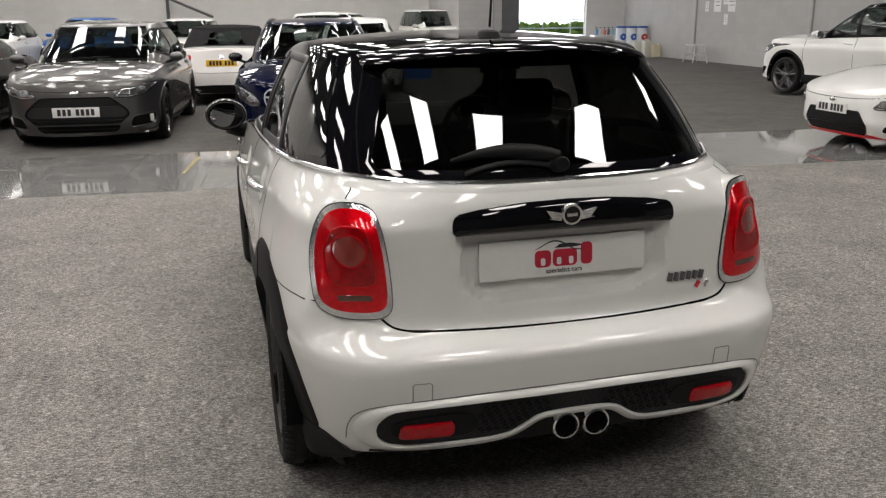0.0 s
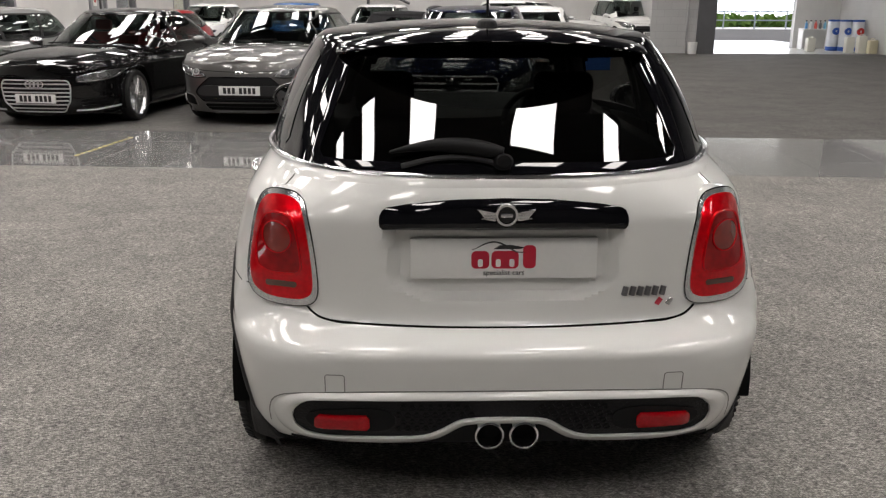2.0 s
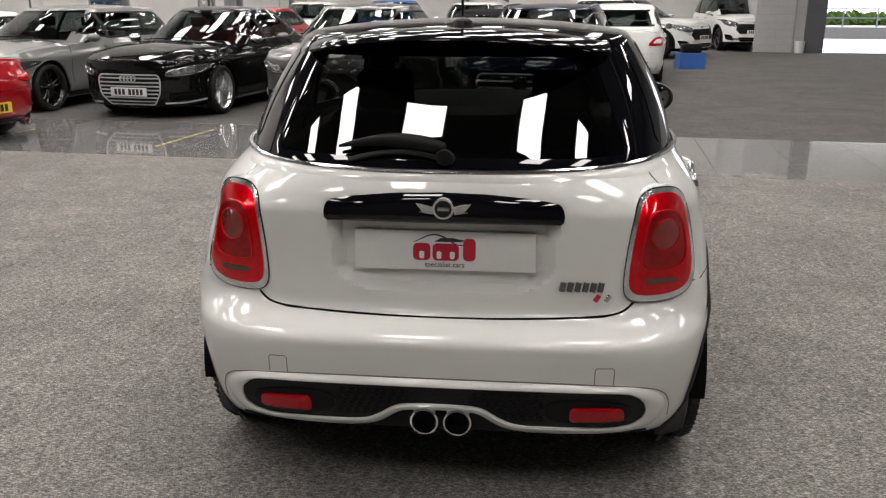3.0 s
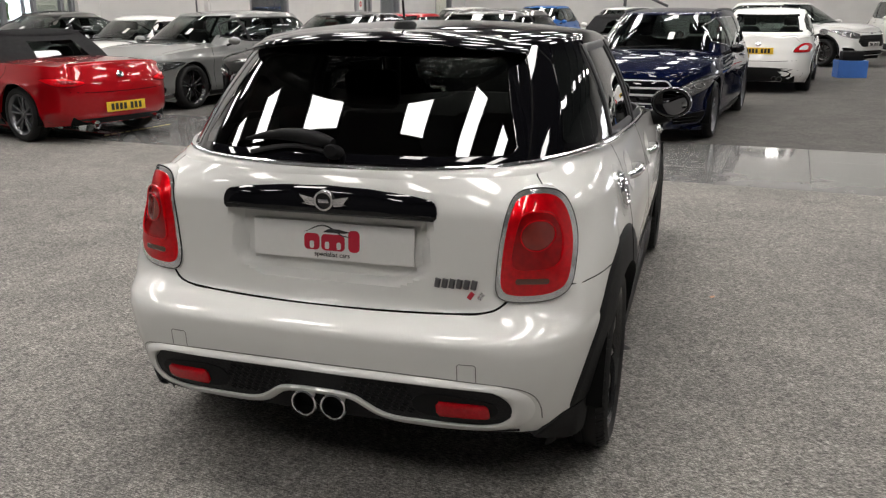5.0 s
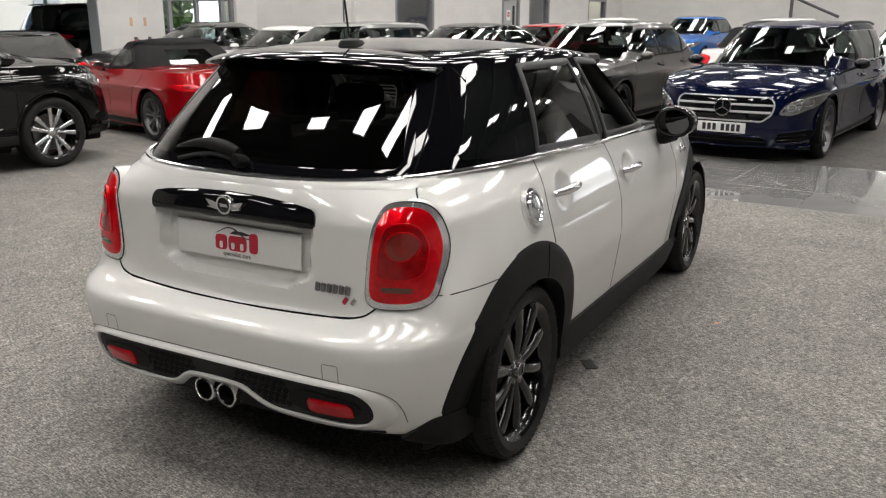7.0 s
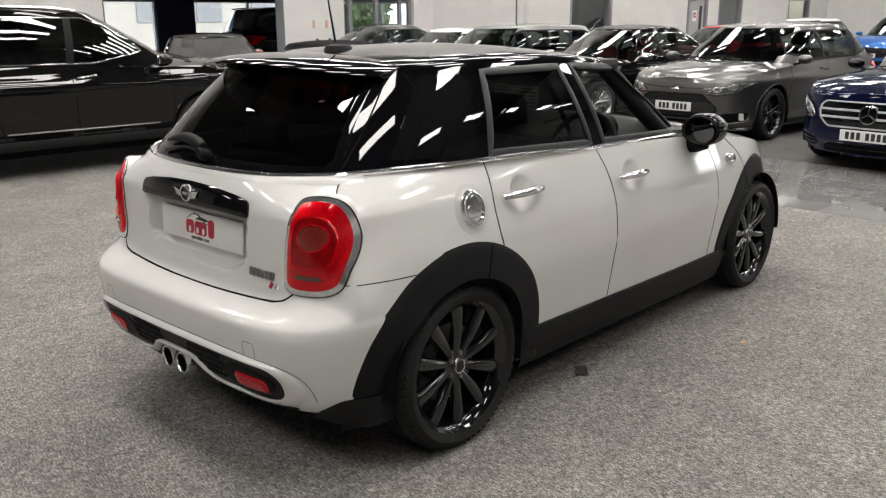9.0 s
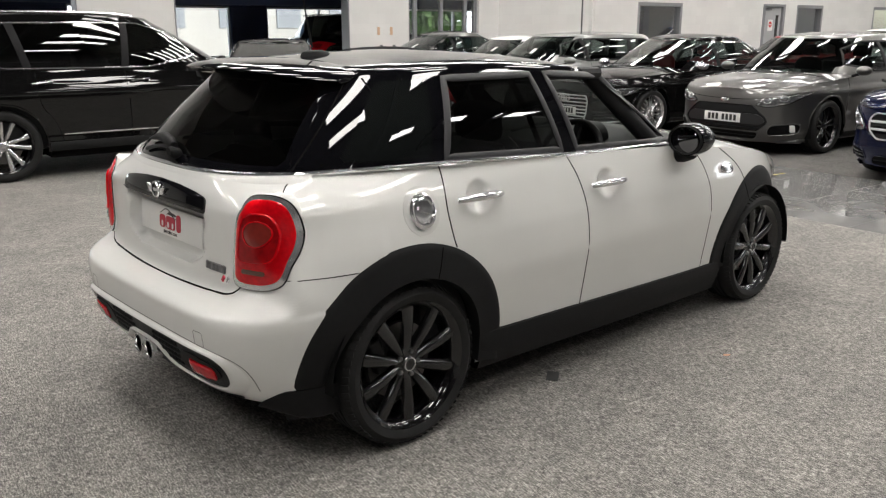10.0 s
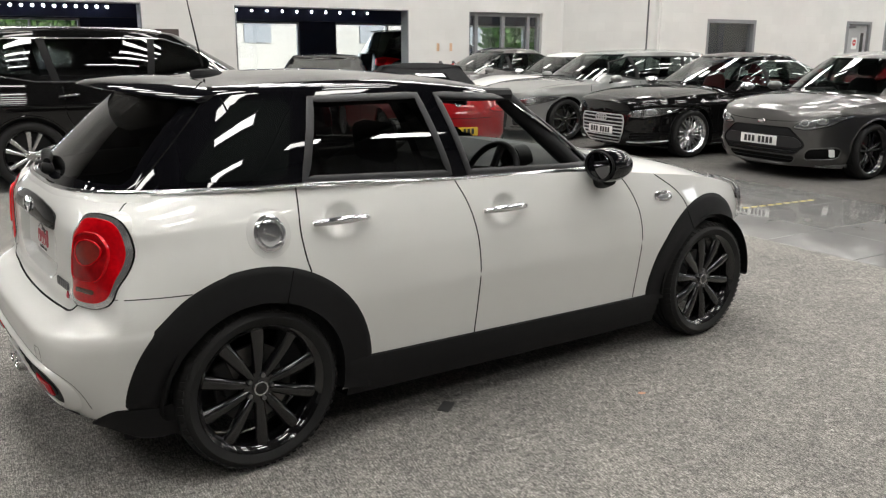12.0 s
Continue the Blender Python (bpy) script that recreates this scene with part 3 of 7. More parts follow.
def interior(car, hw, wb, belt, cab, kind, cloth):
    """Dark tub, seats, dashboard and wheel that show through the glass."""
    y0, y1 = cab["yr0"] + 0.2, cab["yf0"] - 0.35
    part("cabin_tub", box(-hw + 0.13, hw - 0.13, y0, y1, 0.3, belt - 0.2, 0.02), BLACK_SOFT, car)
    ys = wb * 0.47 - 0.12
    for sx in (1, -1):
        rows = []
        for dz, w, d in ((-0.3, 0.23, 0.12), (-0.05, 0.225, 0.11), (0.1, 0.19, 0.09), (0.16, 0.13, 0.06)):
            rows.append([(sx * 0.37 + w * math.cos(a), ys - 0.2 * dz + d * math.sin(a), belt + dz) for a in np.linspace(0, 2 * math.pi, 16, False)])
        seat = part("front_seat", capped(rows), cloth, car)
        part("headrest", moved(box(-0.12, 0.12, -0.045, 0.045, -0.075, 0.075, 0.03, 2), pose(sx * 0.37, ys - 0.07, belt + 0.26, 8)), cloth, seat)
    if kind not in ("roadster", "coupe"):
        part("rear_seat", moved(box(-hw * 0.72, hw * 0.72, -0.07, 0.07, -0.3, 0.08, 0.04, 2), pose(0, ys - 0.95, belt, 12)), cloth, car)
    yd = cab["yf0"] - 0.55
    dash = part("dashboard", box(-hw + 0.16, hw - 0.16, yd - 0.12, cab["yf0"] - 0.1, belt - 0.25, belt - 0.035, 0.05, 3), BLACK_SOFT, car)
    part("steering_wheel", moved(tube([(0.18 * math.cos(a), 0, 0.18 * math.sin(a)) for a in np.linspace(0, 2 * math.pi, 24, False)], 0.016, 8, True), pose(0.37, yd - 0.25, belt - 0.04, -24)), BLACK_SOFT, dash)


# half outlines (x, z) of each kind of front, for a nose 0.77 m high and a car 1.84 m wide
FACES = {
    "hex": dict(grille=[(0.47, 0.305), (0.575, 0.40), (0.55, 0.46), (0.385, 0.60)], bars=[(0.34, 0.02)], bright=False, panel=[(0.50, 0.375), (0.55, 0.41), (0.53, 0.455), (0.47, 0.50)],
                lamp=[(0.41, 0.60), (0.58, 0.585), (0.76, 0.635), (0.88, 0.765), (0.70, 0.725), (0.47, 0.655)], drl=(0, 1, 2, 3), intake=[(0.42, 0.19), (0.48, 0.285)], vent=[(0.56, 0.245), (0.81, 0.27), (0.83, 0.40), (0.60, 0.375)],
                slat="upright", plate=0.44, badge=0.65, shut=0.665),
    "frame": dict(grille=[(0.32, 0.205), (0.425, 0.345), (0.445, 0.53), (0.41, 0.60)], bars=[(0.25, 0.018), (0.30, 0.018), (0.35, 0.018), (0.40, 0.018), (0.45, 0.018), (0.50, 0.018), (0.555, 0.018)], bright=True,
                  lamp=[(0.51, 0.575), (0.74, 0.585), (0.85, 0.63), (0.91, 0.735), (0.80, 0.725), (0.51, 0.655)], drl=(0, 1, 2, 3), intake=[(0.30, 0.165), (0.32, 0.19)], vent=[(0.52, 0.245), (0.80, 0.27), (0.82, 0.385), (0.53, 0.365)],
                  blade=[(0.46, 0.225), (0.66, 0.232), (0.83, 0.26)], slat="level", plate=0.375, badge=0.55, shut=0.64),
    "star": dict(grille=[(0.41, 0.45), (0.50, 0.53), (0.52, 0.64), (0.465, 0.70)], bars=[(0.545, 0.024), (0.62, 0.024)], bright=True,
                 lamp=[(0.54, 0.525), (0.68, 0.515), (0.84, 0.60), (0.92, 0.745), (0.80, 0.735), (0.61, 0.64)], drl=(0, 5, 4, 3), intake=[(0.47, 0.18), (0.44, 0.285)], vent=[(0.53, 0.225), (0.81, 0.24), (0.85, 0.375), (0.56, 0.335)],
                 slat="level", plate=0.372, badge=0.585, shut=0.715),
    "low": dict(grille=[(0.46, 0.24), (0.50, 0.36), (0.40, 0.55)], bars=[(0.36, 0.016)], bright=False,
                lamp=[(0.56, 0.60), (0.66, 0.58), (0.80, 0.66), (0.90, 0.80), (0.78, 0.77), (0.60, 0.66)], drl=(0, 1, 2, 3), intake=[(0.42, 0.19), (0.44, 0.22)], vent=[(0.62, 0.28), (0.80, 0.30), (0.82, 0.44), (0.68, 0.40)],
                slat="upright", plate=0.57, badge=0.68, shut=0.71),
    "wide": dict(grille=[(0.45, 0.43), (0.57, 0.53), (0.46, 0.65)], bars=[(0.5, 0.014), (0.57, 0.014)], bright=False,
                 lamp=[(0.49, 0.60), (0.66, 0.585), (0.82, 0.64), (0.90, 0.765), (0.76, 0.745), (0.49, 0.68)], drl=(0, 1, 2, 3), intake=[(0.44, 0.24), (0.50, 0.35)], vent=[(0.60, 0.26), (0.78, 0.28), (0.82, 0.42), (0.66, 0.40)],
                 slat="level", plate=0.47, badge=0.69, shut=0.70),
}
# lamps as (share of half width, height), skirt height and plate height, for a waistline 0.93 m high
TAILS = {
    "plain": dict(lamp=[(0.6, 0.72), (0.9, 0.7), (0.94, 0.86), (0.8, 0.905), (0.56, 0.86)], skirt=0.2, plate=0.73),
    "almond": dict(lamp=[(0.5, 0.735), (0.66, 0.70), (0.86, 0.71), (0.94, 0.80), (0.76, 0.80), (0.58, 0.775)], skirt=0.12, plate=0.43),
    "white": dict(lamp=[(0.62, 0.70), (0.92, 0.70), (0.96, 0.80), (0.86, 0.865), (0.72, 0.82)], skirt=0.3, plate=0.72),
}


def generic_car(name, label, m, colour, kind="hatch", L=4.3, W=1.82, H=1.46, wb=2.65, fo=0.88, wheels=None, tyre=0.325,
                plate="front", grille="wide", roof=None, glass=None, trim=False, category="car", rail=False, chrome_line=False, mirror=None, group="cars on show", soft=False, plate_rear=True, seats=None, brightwork=None, lip=None, tail="plain", screen=0.0):
    ro = L - wb - fo
    brightwork = brightwork or plain("bright_grille_metal", (0.6, 0.6, 0.61), rough=0.35, metal=0.5, bump=0, vary=0.04)
    hw = W / 2
    yr, yf = -ro, wb + fo
    tall = kind in ("suv",)
    belt = H * {"hatch": 0.645, "estate": 0.64, "saloon": 0.645, "suv": 0.635, "coupe": 0.66, "roadster": 0.68}[kind]
    bonnet = belt - (0.03 if tall else 0.055)
    nose = bonnet - (0.08 if tall else 0.12 if kind not in ("coupe", "roadster") else 0.19)
    cowl = wb - (0.32 if tall or kind == "hatch" else 0.48)
    zb = 0.28 if tall else 0.155
    boot_z = belt + 0.03
    s = dict(wb=wb, ro=ro, fo=fo, hw=hw, nr=6.5, nf=6.0, axle=tyre, arch=tyre + 0.045, bow=0.1, rows=20, count=96, cross=19, ridge=0.006,
             W=[(0.18, hw * 0.9), (0.28, hw * 0.965), (0.34, hw * 0.975), (0.46, hw * 0.968), (0.6, hw * 0.98), (belt - 0.19, hw), (belt - 0.165, hw * 0.998), (belt - 0.14, hw * 0.976), (belt - 0.06, hw * 0.95), (belt, hw * 0.925), (belt + 0.1, hw * 0.9)],
             YR=[(0.2, yr + 0.1), (0.36, yr + 0.015), (0.52, yr), (0.66, yr + 0.03), (belt, yr + 0.1), (belt + 0.12, yr + 0.14)],
             YF=[(0.18, yf - 0.07), (0.34, yf - 0.004), (0.5, yf), (0.62, yf - 0.015), (0.74, yf - 0.05), (0.88, yf - 0.12), (1.05, yf - 0.2)],
             ZT=[(yr, boot_z - (0.02 if kind in ("saloon", "coupe", "roadster") else 0)), (0, boot_z), (wb * 0.55, belt), (cowl, belt - 0.03), (wb + 0.1, bonnet), (wb + fo * 0.55, (bonnet + nose) / 2 + 0.03), (yf - 0.08, nose + 0.03), (yf, nose)],
             ZB=[(yr, zb + 0.05), (0, zb), (wb, zb), (yf, zb + 0.02)],
             crown=[(yr, 0.02), (0, 0.03), (cowl, 0.07), (wb, 0.075), (yf - 0.25, 0.05), (yf, 0.01)], cowl=cowl - 0.25)
    if kind == "saloon":
        s["boot"] = 0.35
        cab = dict(yr0=yr + 0.52, yr1=0.42, yf0=cowl + 0.12, yf1=wb - 1.28)
    elif kind == "coupe":
        s["boot"] = 0.2
        cab = dict(yr0=yr + 0.3, yr1=0.62, yf0=cowl + 0.1, yf1=wb - 1.1)
    elif kind == "roadster":
        s["boot"] = 0.75
        cab = dict(yr0=0.18, yr1=0.62, yf0=cowl - 0.12, yf1=wb - 1.25)
    elif kind in ("estate", "suv"):
        cab = dict(yr0=yr + 0.16, yr1=yr + 0.5, yf0=cowl + 0.1, yf1=wb - 1.15)
    else:
        cab = dict(yr0=yr + 0.16, yr1=-0.02, yf0=cowl + 0.12, yf1=wb - 1.02)
    cab["yf0"] += screen
    cab["yf1"] += screen
    s["boot"] = s.get("boot", -99)
    lo = H - 0.065
    cab.update(w0=hw * 0.9, w1=hw * (0.70 if not tall else 0.74), roof=[(cab["yr1"], lo - (0.03 if kind != "estate" else 0.02)), ((cab["yr1"] + cab["yf1"]) / 2, lo + 0.005), (cab["yf1"], lo - 0.03)], crown=0.035, rows=11, count=64, nr=6, nf=4.2, puff=0.03, bow=0.13)
    s["cabin"] = cab
    car = thing(name, label, category, m, group)
    body = shell(s)
    skin = Skin(body)
    cb = cabin(s)
    cskin = Skin(cb)
    mid = (cab["yr1"] + cab["yf1"]) / 2
    zr = lo
    b0 = belt + 0.025
    # side glass outline in (y, z), rear and front glass in (x, z)
    rake_f = (cab["yf0"] - cab["yf1"]) / (zr - belt)
    rake_r = (cab["yr1"] - cab["yr0"]) / (zr - belt)
    zt_w = zr - 0.055
    side = [(cab["yr0"] + 0.25 + rake_r * 0.06, b0 + 0.03), (cab["yr1"] + 0.16 - rake_r * 0.055, zt_w - 0.015), (mid, zt_w), (cab["yf1"] - 0.05 + rake_f * 0.03, zt_w - 0.01), (cab["yf0"] - 0.44 - rake_f * 0.03, b0)]
    side = rounded(side, 1)
    fr = [(-cab["w0"] * 0.86, belt), (cab["w0"] * 0.86, belt), (cab["w1"] * 0.86, zr - 0.03), (-cab["w1"] * 0.86, zr - 0.03)]
    kk = 0.55 if kind == "roadster" else 1.0
    rr = [(-cab["w0"] * 0.8 * kk, b0 + 0.05), (cab["w0"] * 0.8 * kk, b0 + 0.05), (cab["w1"] * 0.84 * kk, zr - 0.05 - 0.05 * (1 - kk)), (-cab["w1"] * 0.84 * kk, zr - 0.05 - 0.05 * (1 - kk))]
    snap(cb, cskin, "S", side, 0.024, lambda v: abs(v.co.x) > cab["w1"] * 0.9 and v.co.z > belt)
    ws = take(cb, lambda c, n: n.y > 0.3 and abs(n.x) < 0.62 and c.y > mid and inside(fr, c.x, c.z))
    sg = take(cb, lambda c, n: abs(n.x) > 0.5 and inside(side, c.y, c.z))
    rg = take(cb, lambda c, n: n.y < -0.25 and abs(n.x) < 0.62 and c.y < mid and inside(rr, c.x, c.z))
    gm = glass or GLASS_CAR
    interior(car, hw, wb, belt, cab, kind, seats or SEAT_GREY)
    part("body", body, colour, car)
    part("roof", cb, roof or colour, car, "black fabric soft top" if soft else "")
    part("windscreen", ws, gm, car)
    left = take(sg, lambda c, n: c.x < 0)
    part("side_glass", sg, gm, car)
    part("side_glass", left, gm, car)
    part("rear_window", rg, gm, car)
    if kind in ("saloon", "estate", "coupe"):
        part("windscreen_sticker", patch(cskin, "F", rrect(-0.2, belt + 0.19, 0.07, 0.08, 0.008, 2), 0.003, 0.0, 2, 0.003), PLATE_WHITE, car)
    liners(car, s)
    # window surrounds, pillars, door lines, handles, sills
    dside = dense(side, 0.06)
    surround = CHROME if chrome_line else BLACK_TRIM
    yb = wb * 0.47
    for v in ("S", "L"):
        part("window_surround", strip(cskin, v, dside, 0.014 if chrome_line else 0.028, 0.006, True), surround, car)
        for yp, tilt in ((yb, -0.06),) + (((yb - 0.95, 0.12),) if kind in ("estate", "suv", "saloon", "hatch") else ()):
            if cab["yr0"] + 0.25 < yp:
                part("pillar", strip(cskin, v, [(yp - tilt * k, b0 + (zt_w - b0) * k) for k in (0, 0.25, 0.5, 0.75, 1)], 0.075, 0.005), BLACK_TRIM, car)
        for line in ([(yb + 1.02, belt - 0.04), (yb + 1.05, 0.6), (yb + 1.0, zb + 0.08)], [(yb - 0.02, belt), (yb, 0.6), (yb, zb + 0.08)], [(yb - 0.9, belt), (yb - 0.9, 0.75), (tyre + 0.14, 0.6), (tyre + 0.2, zb + 0.1)]):
            part("door_gap", strip(skin, v, dense(rounded(line, 2, False), 0.07, False), 0.008, 0.0012, sink=0.002), GAP, car)
        for yh in ((yb + 0.12, yb - 0.85) if kind not in ("coupe", "roadster") else (yb + 0.1,)):
            part("door_handle", strip(skin, v, [(yh + 0.2 * k / 5 - 0.1, belt - 0.11 + 0.004 * k) for k in range(6)], 0.026, 0.032), colour if not chrome_line else CHROME, car)
        low = [(tyre + 0.06 + (wb - 2 * tyre - 0.12) * k / 9, zb + 0.05) for k in range(10)]
        part("sill", strip(skin, v, low, 0.09 if not trim else 0.14, 0.014), BLACK_TRIM if (trim or colour is not BLACK_GLOSS) else colour, car)
        if tall and chrome_line:
            part("door_moulding", strip(skin, v, [(tyre + 0.2 + (wb - 2 * tyre - 0.4) * k / 9, zb + 0.17) for k in range(10)], 0.018, 0.012), CHROME, car)
        if trim:
            for ya in (0, wb):
                ring = [(ya + (tyre + 0.075) * math.cos(a), tyre + (tyre + 0.075) * math.sin(a)) for a in np.linspace(-0.25, math.pi + 0.25, 26)]
                part("arch_trim", strip(skin, v, ring, 0.06, 0.014), BLACK_TRIM, car)
        if rail:
            x1 = cab["w1"] * 0.9
            part("roof_rail", tube([((1 if v == "S" else -1) * x1, cab["yr1"] + 0.1 + (cab["yf1"] - cab["yr1"] - 0.4) * k / 8, H - 0.06 + 0.04 * math.sin(math.pi * k / 8) ** 0.4) for k in range(9)], 0.016), ALLOY if tall else SATIN, car)
    for sx in (1, -1):
        door_mirror(car, hw + 0.06, cab["yf0"] - 0.5, belt + 0.05, mirror or colour, sx, 1.1 if tall else 1.0)
    # front
    face = FACES[grille]
    kx, kz = hw / 0.92, nose / 0.77
    fit = lambda pts, sx=1: [(sx * x * kx, z * kz) for x, z in pts]
    for sx in (1, -1):
        pts = fit(face["lamp"], sx)
        lamp = part("headlamp", patch(skin, "F", rounded(dense(pts, 0.08), 2), 0.005, 0.006, 5), LENS_SMOKE, car, "clear headlamp with a dark housing")
        part("lamp_edge", strip(skin, "F", dense(rounded(dense(pts, 0.08), 2), 0.03), 0.006, 0.007, True), GAP, lamp)
        for f in (0.3, 0.62):
            (x0, z0), (x1, z1) = pts[0], pts[3]
            cx, cz = x0 + (x1 - x0) * f, z0 + (z1 - z0) * f + (0.012 if f < 0.5 else -0.012) * kz
            part("lamp_reflector", strip(skin, "F", ellipse(cx, cz, 0.042, 0.032, 18), 0.016, 0.017, True), ALLOY, lamp)
            part("lamp_projector", patch(skin, "F", ellipse(cx, cz, 0.034, 0.025, 16), 0.012, 0.008, 3), LENS_CLEAR, lamp)
        drl = dense(rounded([pts[k] for k in face["drl"]], 2, False), 0.04, False)
        cx, cz = sum(p[0] for p in pts) / len(pts), sum(p[1] for p in pts) / len(pts)
        part("lamp_strip", strip(skin, "F", [(cx + (x - cx) * 0.86, cz + (z - cz) * 0.8) for x, z in drl], 0.009, 0.016), ALLOY, lamp)
    half = face["grille"]
    gp = rounded(dense(fit(half) + fit(half[::-1], -1), 0.06), 1)
    gr = part("grille", patch(skin, "F", dense(gp, 0.05), 0.004, 0.0, 5), BLACK_GLOSS if grille == "star" else BLACK_TRIM, car)
    for z, w_ in face["bars"]:
        z *= kz
        xs = [abs(x) for x, zz in dense(gp, 0.01) if abs(zz - z) < 0.012]
        if xs:
            e = min(xs) * 0.98
            part("grille_bar", strip(skin, "F", [(e * (j - 8) / 8, z) for j in range(17)], w_, 0.011), brightwork if face["bright"] else BLACK_GLOSS, gr)
    part("grille_surround", strip(skin, "F", dense(gp, 0.04), 0.017 if face["bright"] else 0.012, 0.013, True), brightwork if face["bright"] else BLACK_GLOSS, gr)
    if "panel" in face:
        part("plate_panel", patch(skin, "F", rounded(dense(fit(face["panel"]) + fit(face["panel"][::-1], -1), 0.1), 1), 0.012, 0.002, 4), plain("satin_black_panel", (0.014, 0.014, 0.015), rough=0.35, bump=0), gr)
    bz = face["badge"] * kz
    if grille == "star":
        bd = part("badge", patch(skin, "F", ellipse(0, bz, 0.082, 0.082, 28), 0.02, 0.002, 2), BLACK_GLOSS, car, "round chrome-ringed badge")
        part("badge_ring", strip(skin, "F", ellipse(0, bz, 0.086, 0.086, 32), 0.014, 0.03, True), CHROME, bd)
        for a in (90, 210, 330):
            part("badge_arm", strip(skin, "F", [(0.084 * k / 4 * math.cos(radians(a)), bz + 0.084 * k / 4 * math.sin(radians(a))) for k in range(5)], 0.016, 0.03), CHROME, bd)
    elif grille == "frame":
        for k in range(4):
            part("badge_ring", strip(skin, "F", ellipse(-0.078 + 0.052 * k, bz, 0.034, 0.034, 20), 0.009, 0.022, True), brightwork, car)
    else:
        part("badge", patch(skin, "F", ellipse(0, bz, 0.055, 0.024, 24), 0.01, 0.004, 3), CHROME, car)
    lower = face["intake"]
    ip = rounded(dense(fit(lower) + fit(lower[::-1], -1), 0.12), 1)
    low_in = part("lower_intake", patch(skin, "F", dense(ip, 0.05), 0.004, 0.0, 4), GAP, car)
    part("intake_edge", strip(skin, "F", dense(ip, 0.04), 0.014, 0.008, True), colour, low_in)
    lz = sum(z for x, z in lower) / len(lower) * kz
    part("intake_bar", strip(skin, "F", [(0.44 * kx * (j - 8) / 8, lz) for j in range(17)], 0.012, 0.009), BLACK_TRIM, low_in)
    for sx in (1, -1):
        vp = fit(face["vent"], sx)
        vent = part("corner_vent", patch(skin, "F", rounded(dense(vp, 0.08), 2), 0.003, 0.0, 4), GAP, car)
        part("vent_edge", strip(skin, "F", dense(rounded(dense(vp, 0.08), 2), 0.03), 0.014, 0.009, True), colour, vent)
        (x0, z0), (x1, z1) = vp[0], vp[1]
        if face["slat"] == "upright":
            part("fog_lamp", patch(skin, "F", rrect(x1 - sx * 0.03 * kx, (z1 + vp[2][1]) / 2, 0.028, 0.085, 0.008, 3), 0.012, 0.002, 3), PLATE_WHITE, vent)
        else:
            for f in (0.35, 0.68):
                h_ = vp[-1][1] - z0
                part("vent_slat", strip(skin, "F", [(x0 + (x1 - x0) * (0.08 + 0.84 * k / 6), z0 + h_ * f + (z1 - z0) * k / 6) for k in range(7)], 0.012, 0.008), BLACK_GLOSS, vent)
        if "blade" in face:
            part("bumper_blade", strip(skin, "F", dense(fit(face["blade"], sx), 0.04, False), 0.016, 0.016), brightwork, vent)
    part("splitter", strip(skin, "F", [(hw * 0.86 * (j - 10) / 10, (0.165 if not tall else 0.3) * kz + 0.02 * abs((j - 10) / 10) ** 3) for j in range(21)], 0.035, 0.024), lip or (colour if grille != "wide" else BLACK_TRIM), car)
    # bonnet shut line, wing lines, scuttle
    part("bonnet_gap", strip(skin, "F", [(hw * 0.78 * (j - 12) / 12, (face["shut"] + 0.05 * abs((j - 12) / 12) ** 2.5) * kz) for j in range(25)], 0.007, 0.001, sink=0.003), GAP, car)
    for sx in (1, -1):
        part("bonnet_gap", strip(skin, "T", dense([(sx * hw * 0.80, yf - 0.42), (sx * hw * 0.815, wb + 0.1), (sx * hw * 0.80, cowl + 0.12)], 0.06, False), 0.007, 0.001, sink=0.003), GAP, car)
    part("scuttle", strip(skin, "T", [(cab["w0"] * 0.82 * (j - 10) / 10, cab["yf0"] + 0.035 - 0.1 * ((j - 10) / 10) ** 2) for j in range(21)], 0.07, 0.006), BLACK_TRIM, car)
    for v in ("S", "L"):
        for ya in (0, wb):
            ring = [(ya + (tyre + 0.052) * math.cos(a), tyre + (tyre + 0.052) * math.sin(a)) for a in np.linspace(0.02, math.pi - 0.02, 30)]
            if not trim:
                part("arch_lip", strip(skin, v, ring, 0.022, 0.008, sink=0.02), colour, car)
        if chrome_line and not tall:
            part("sill_moulding", strip(skin, v, [(tyre + 0.12 + (wb - 2 * tyre - 0.24) * k / 9, zb + 0.035) for k in range(10)], 0.016, 0.022), CHROME, car)
    if plate in ("front", "both"):
        number_plate(car, skin, "F", 0, face["plate"] * kz, PLATE_WHITE)
    part("wiper", tube([(0.5, cab["yf0"] - 0.02, belt + 0.05), (0.0, cab["yf0"] + 0.03, belt + 0.075), (-0.25, cab["yf0"] + 0.0, belt + 0.085)], 0.008, 6), BLACK_TRIM, car)
    # rear
    tl = TAILS[tail]
    for sx in (1, -1):
        rl = [(sx * hw * x, z * belt / 0.93) for x, z in tl["lamp"]]
        lamp = part("tail_lamp", patch(skin, "R", rounded(dense(rl, 0.08), 2), 0.008, 0.005, 4), LENS_RED, car)
        cx, cz = sum(p[0] for p in rl) / len(rl), sum(p[1] for p in rl) / len(rl)
        part("lamp_edge", strip(skin, "R", dense(rounded(dense(rl, 0.08), 2), 0.03), 0.006, 0.009, True), GAP, lamp)
        part("lamp_core", patch(skin, "R", [(cx + (x - cx) * 0.5, cz + (z - cz) * 0.5) for x, z in rounded(dense(rl, 0.08), 2)], 0.0155, 0.003, 3), LENS_RED_DARK if tail != "white" else PLATE_WHITE, lamp)
    dz_ = tl["skirt"]
    part("rear_bumper_insert", patch(skin, "R", dense(rounded([(-0.7, zb + 0.055), (0.7, zb + 0.055), (0.8, zb + dz_), (-0.8, zb + dz_)], 2), 0.07), 0.004, 0.0, 4), BLACK_TRIM, car)
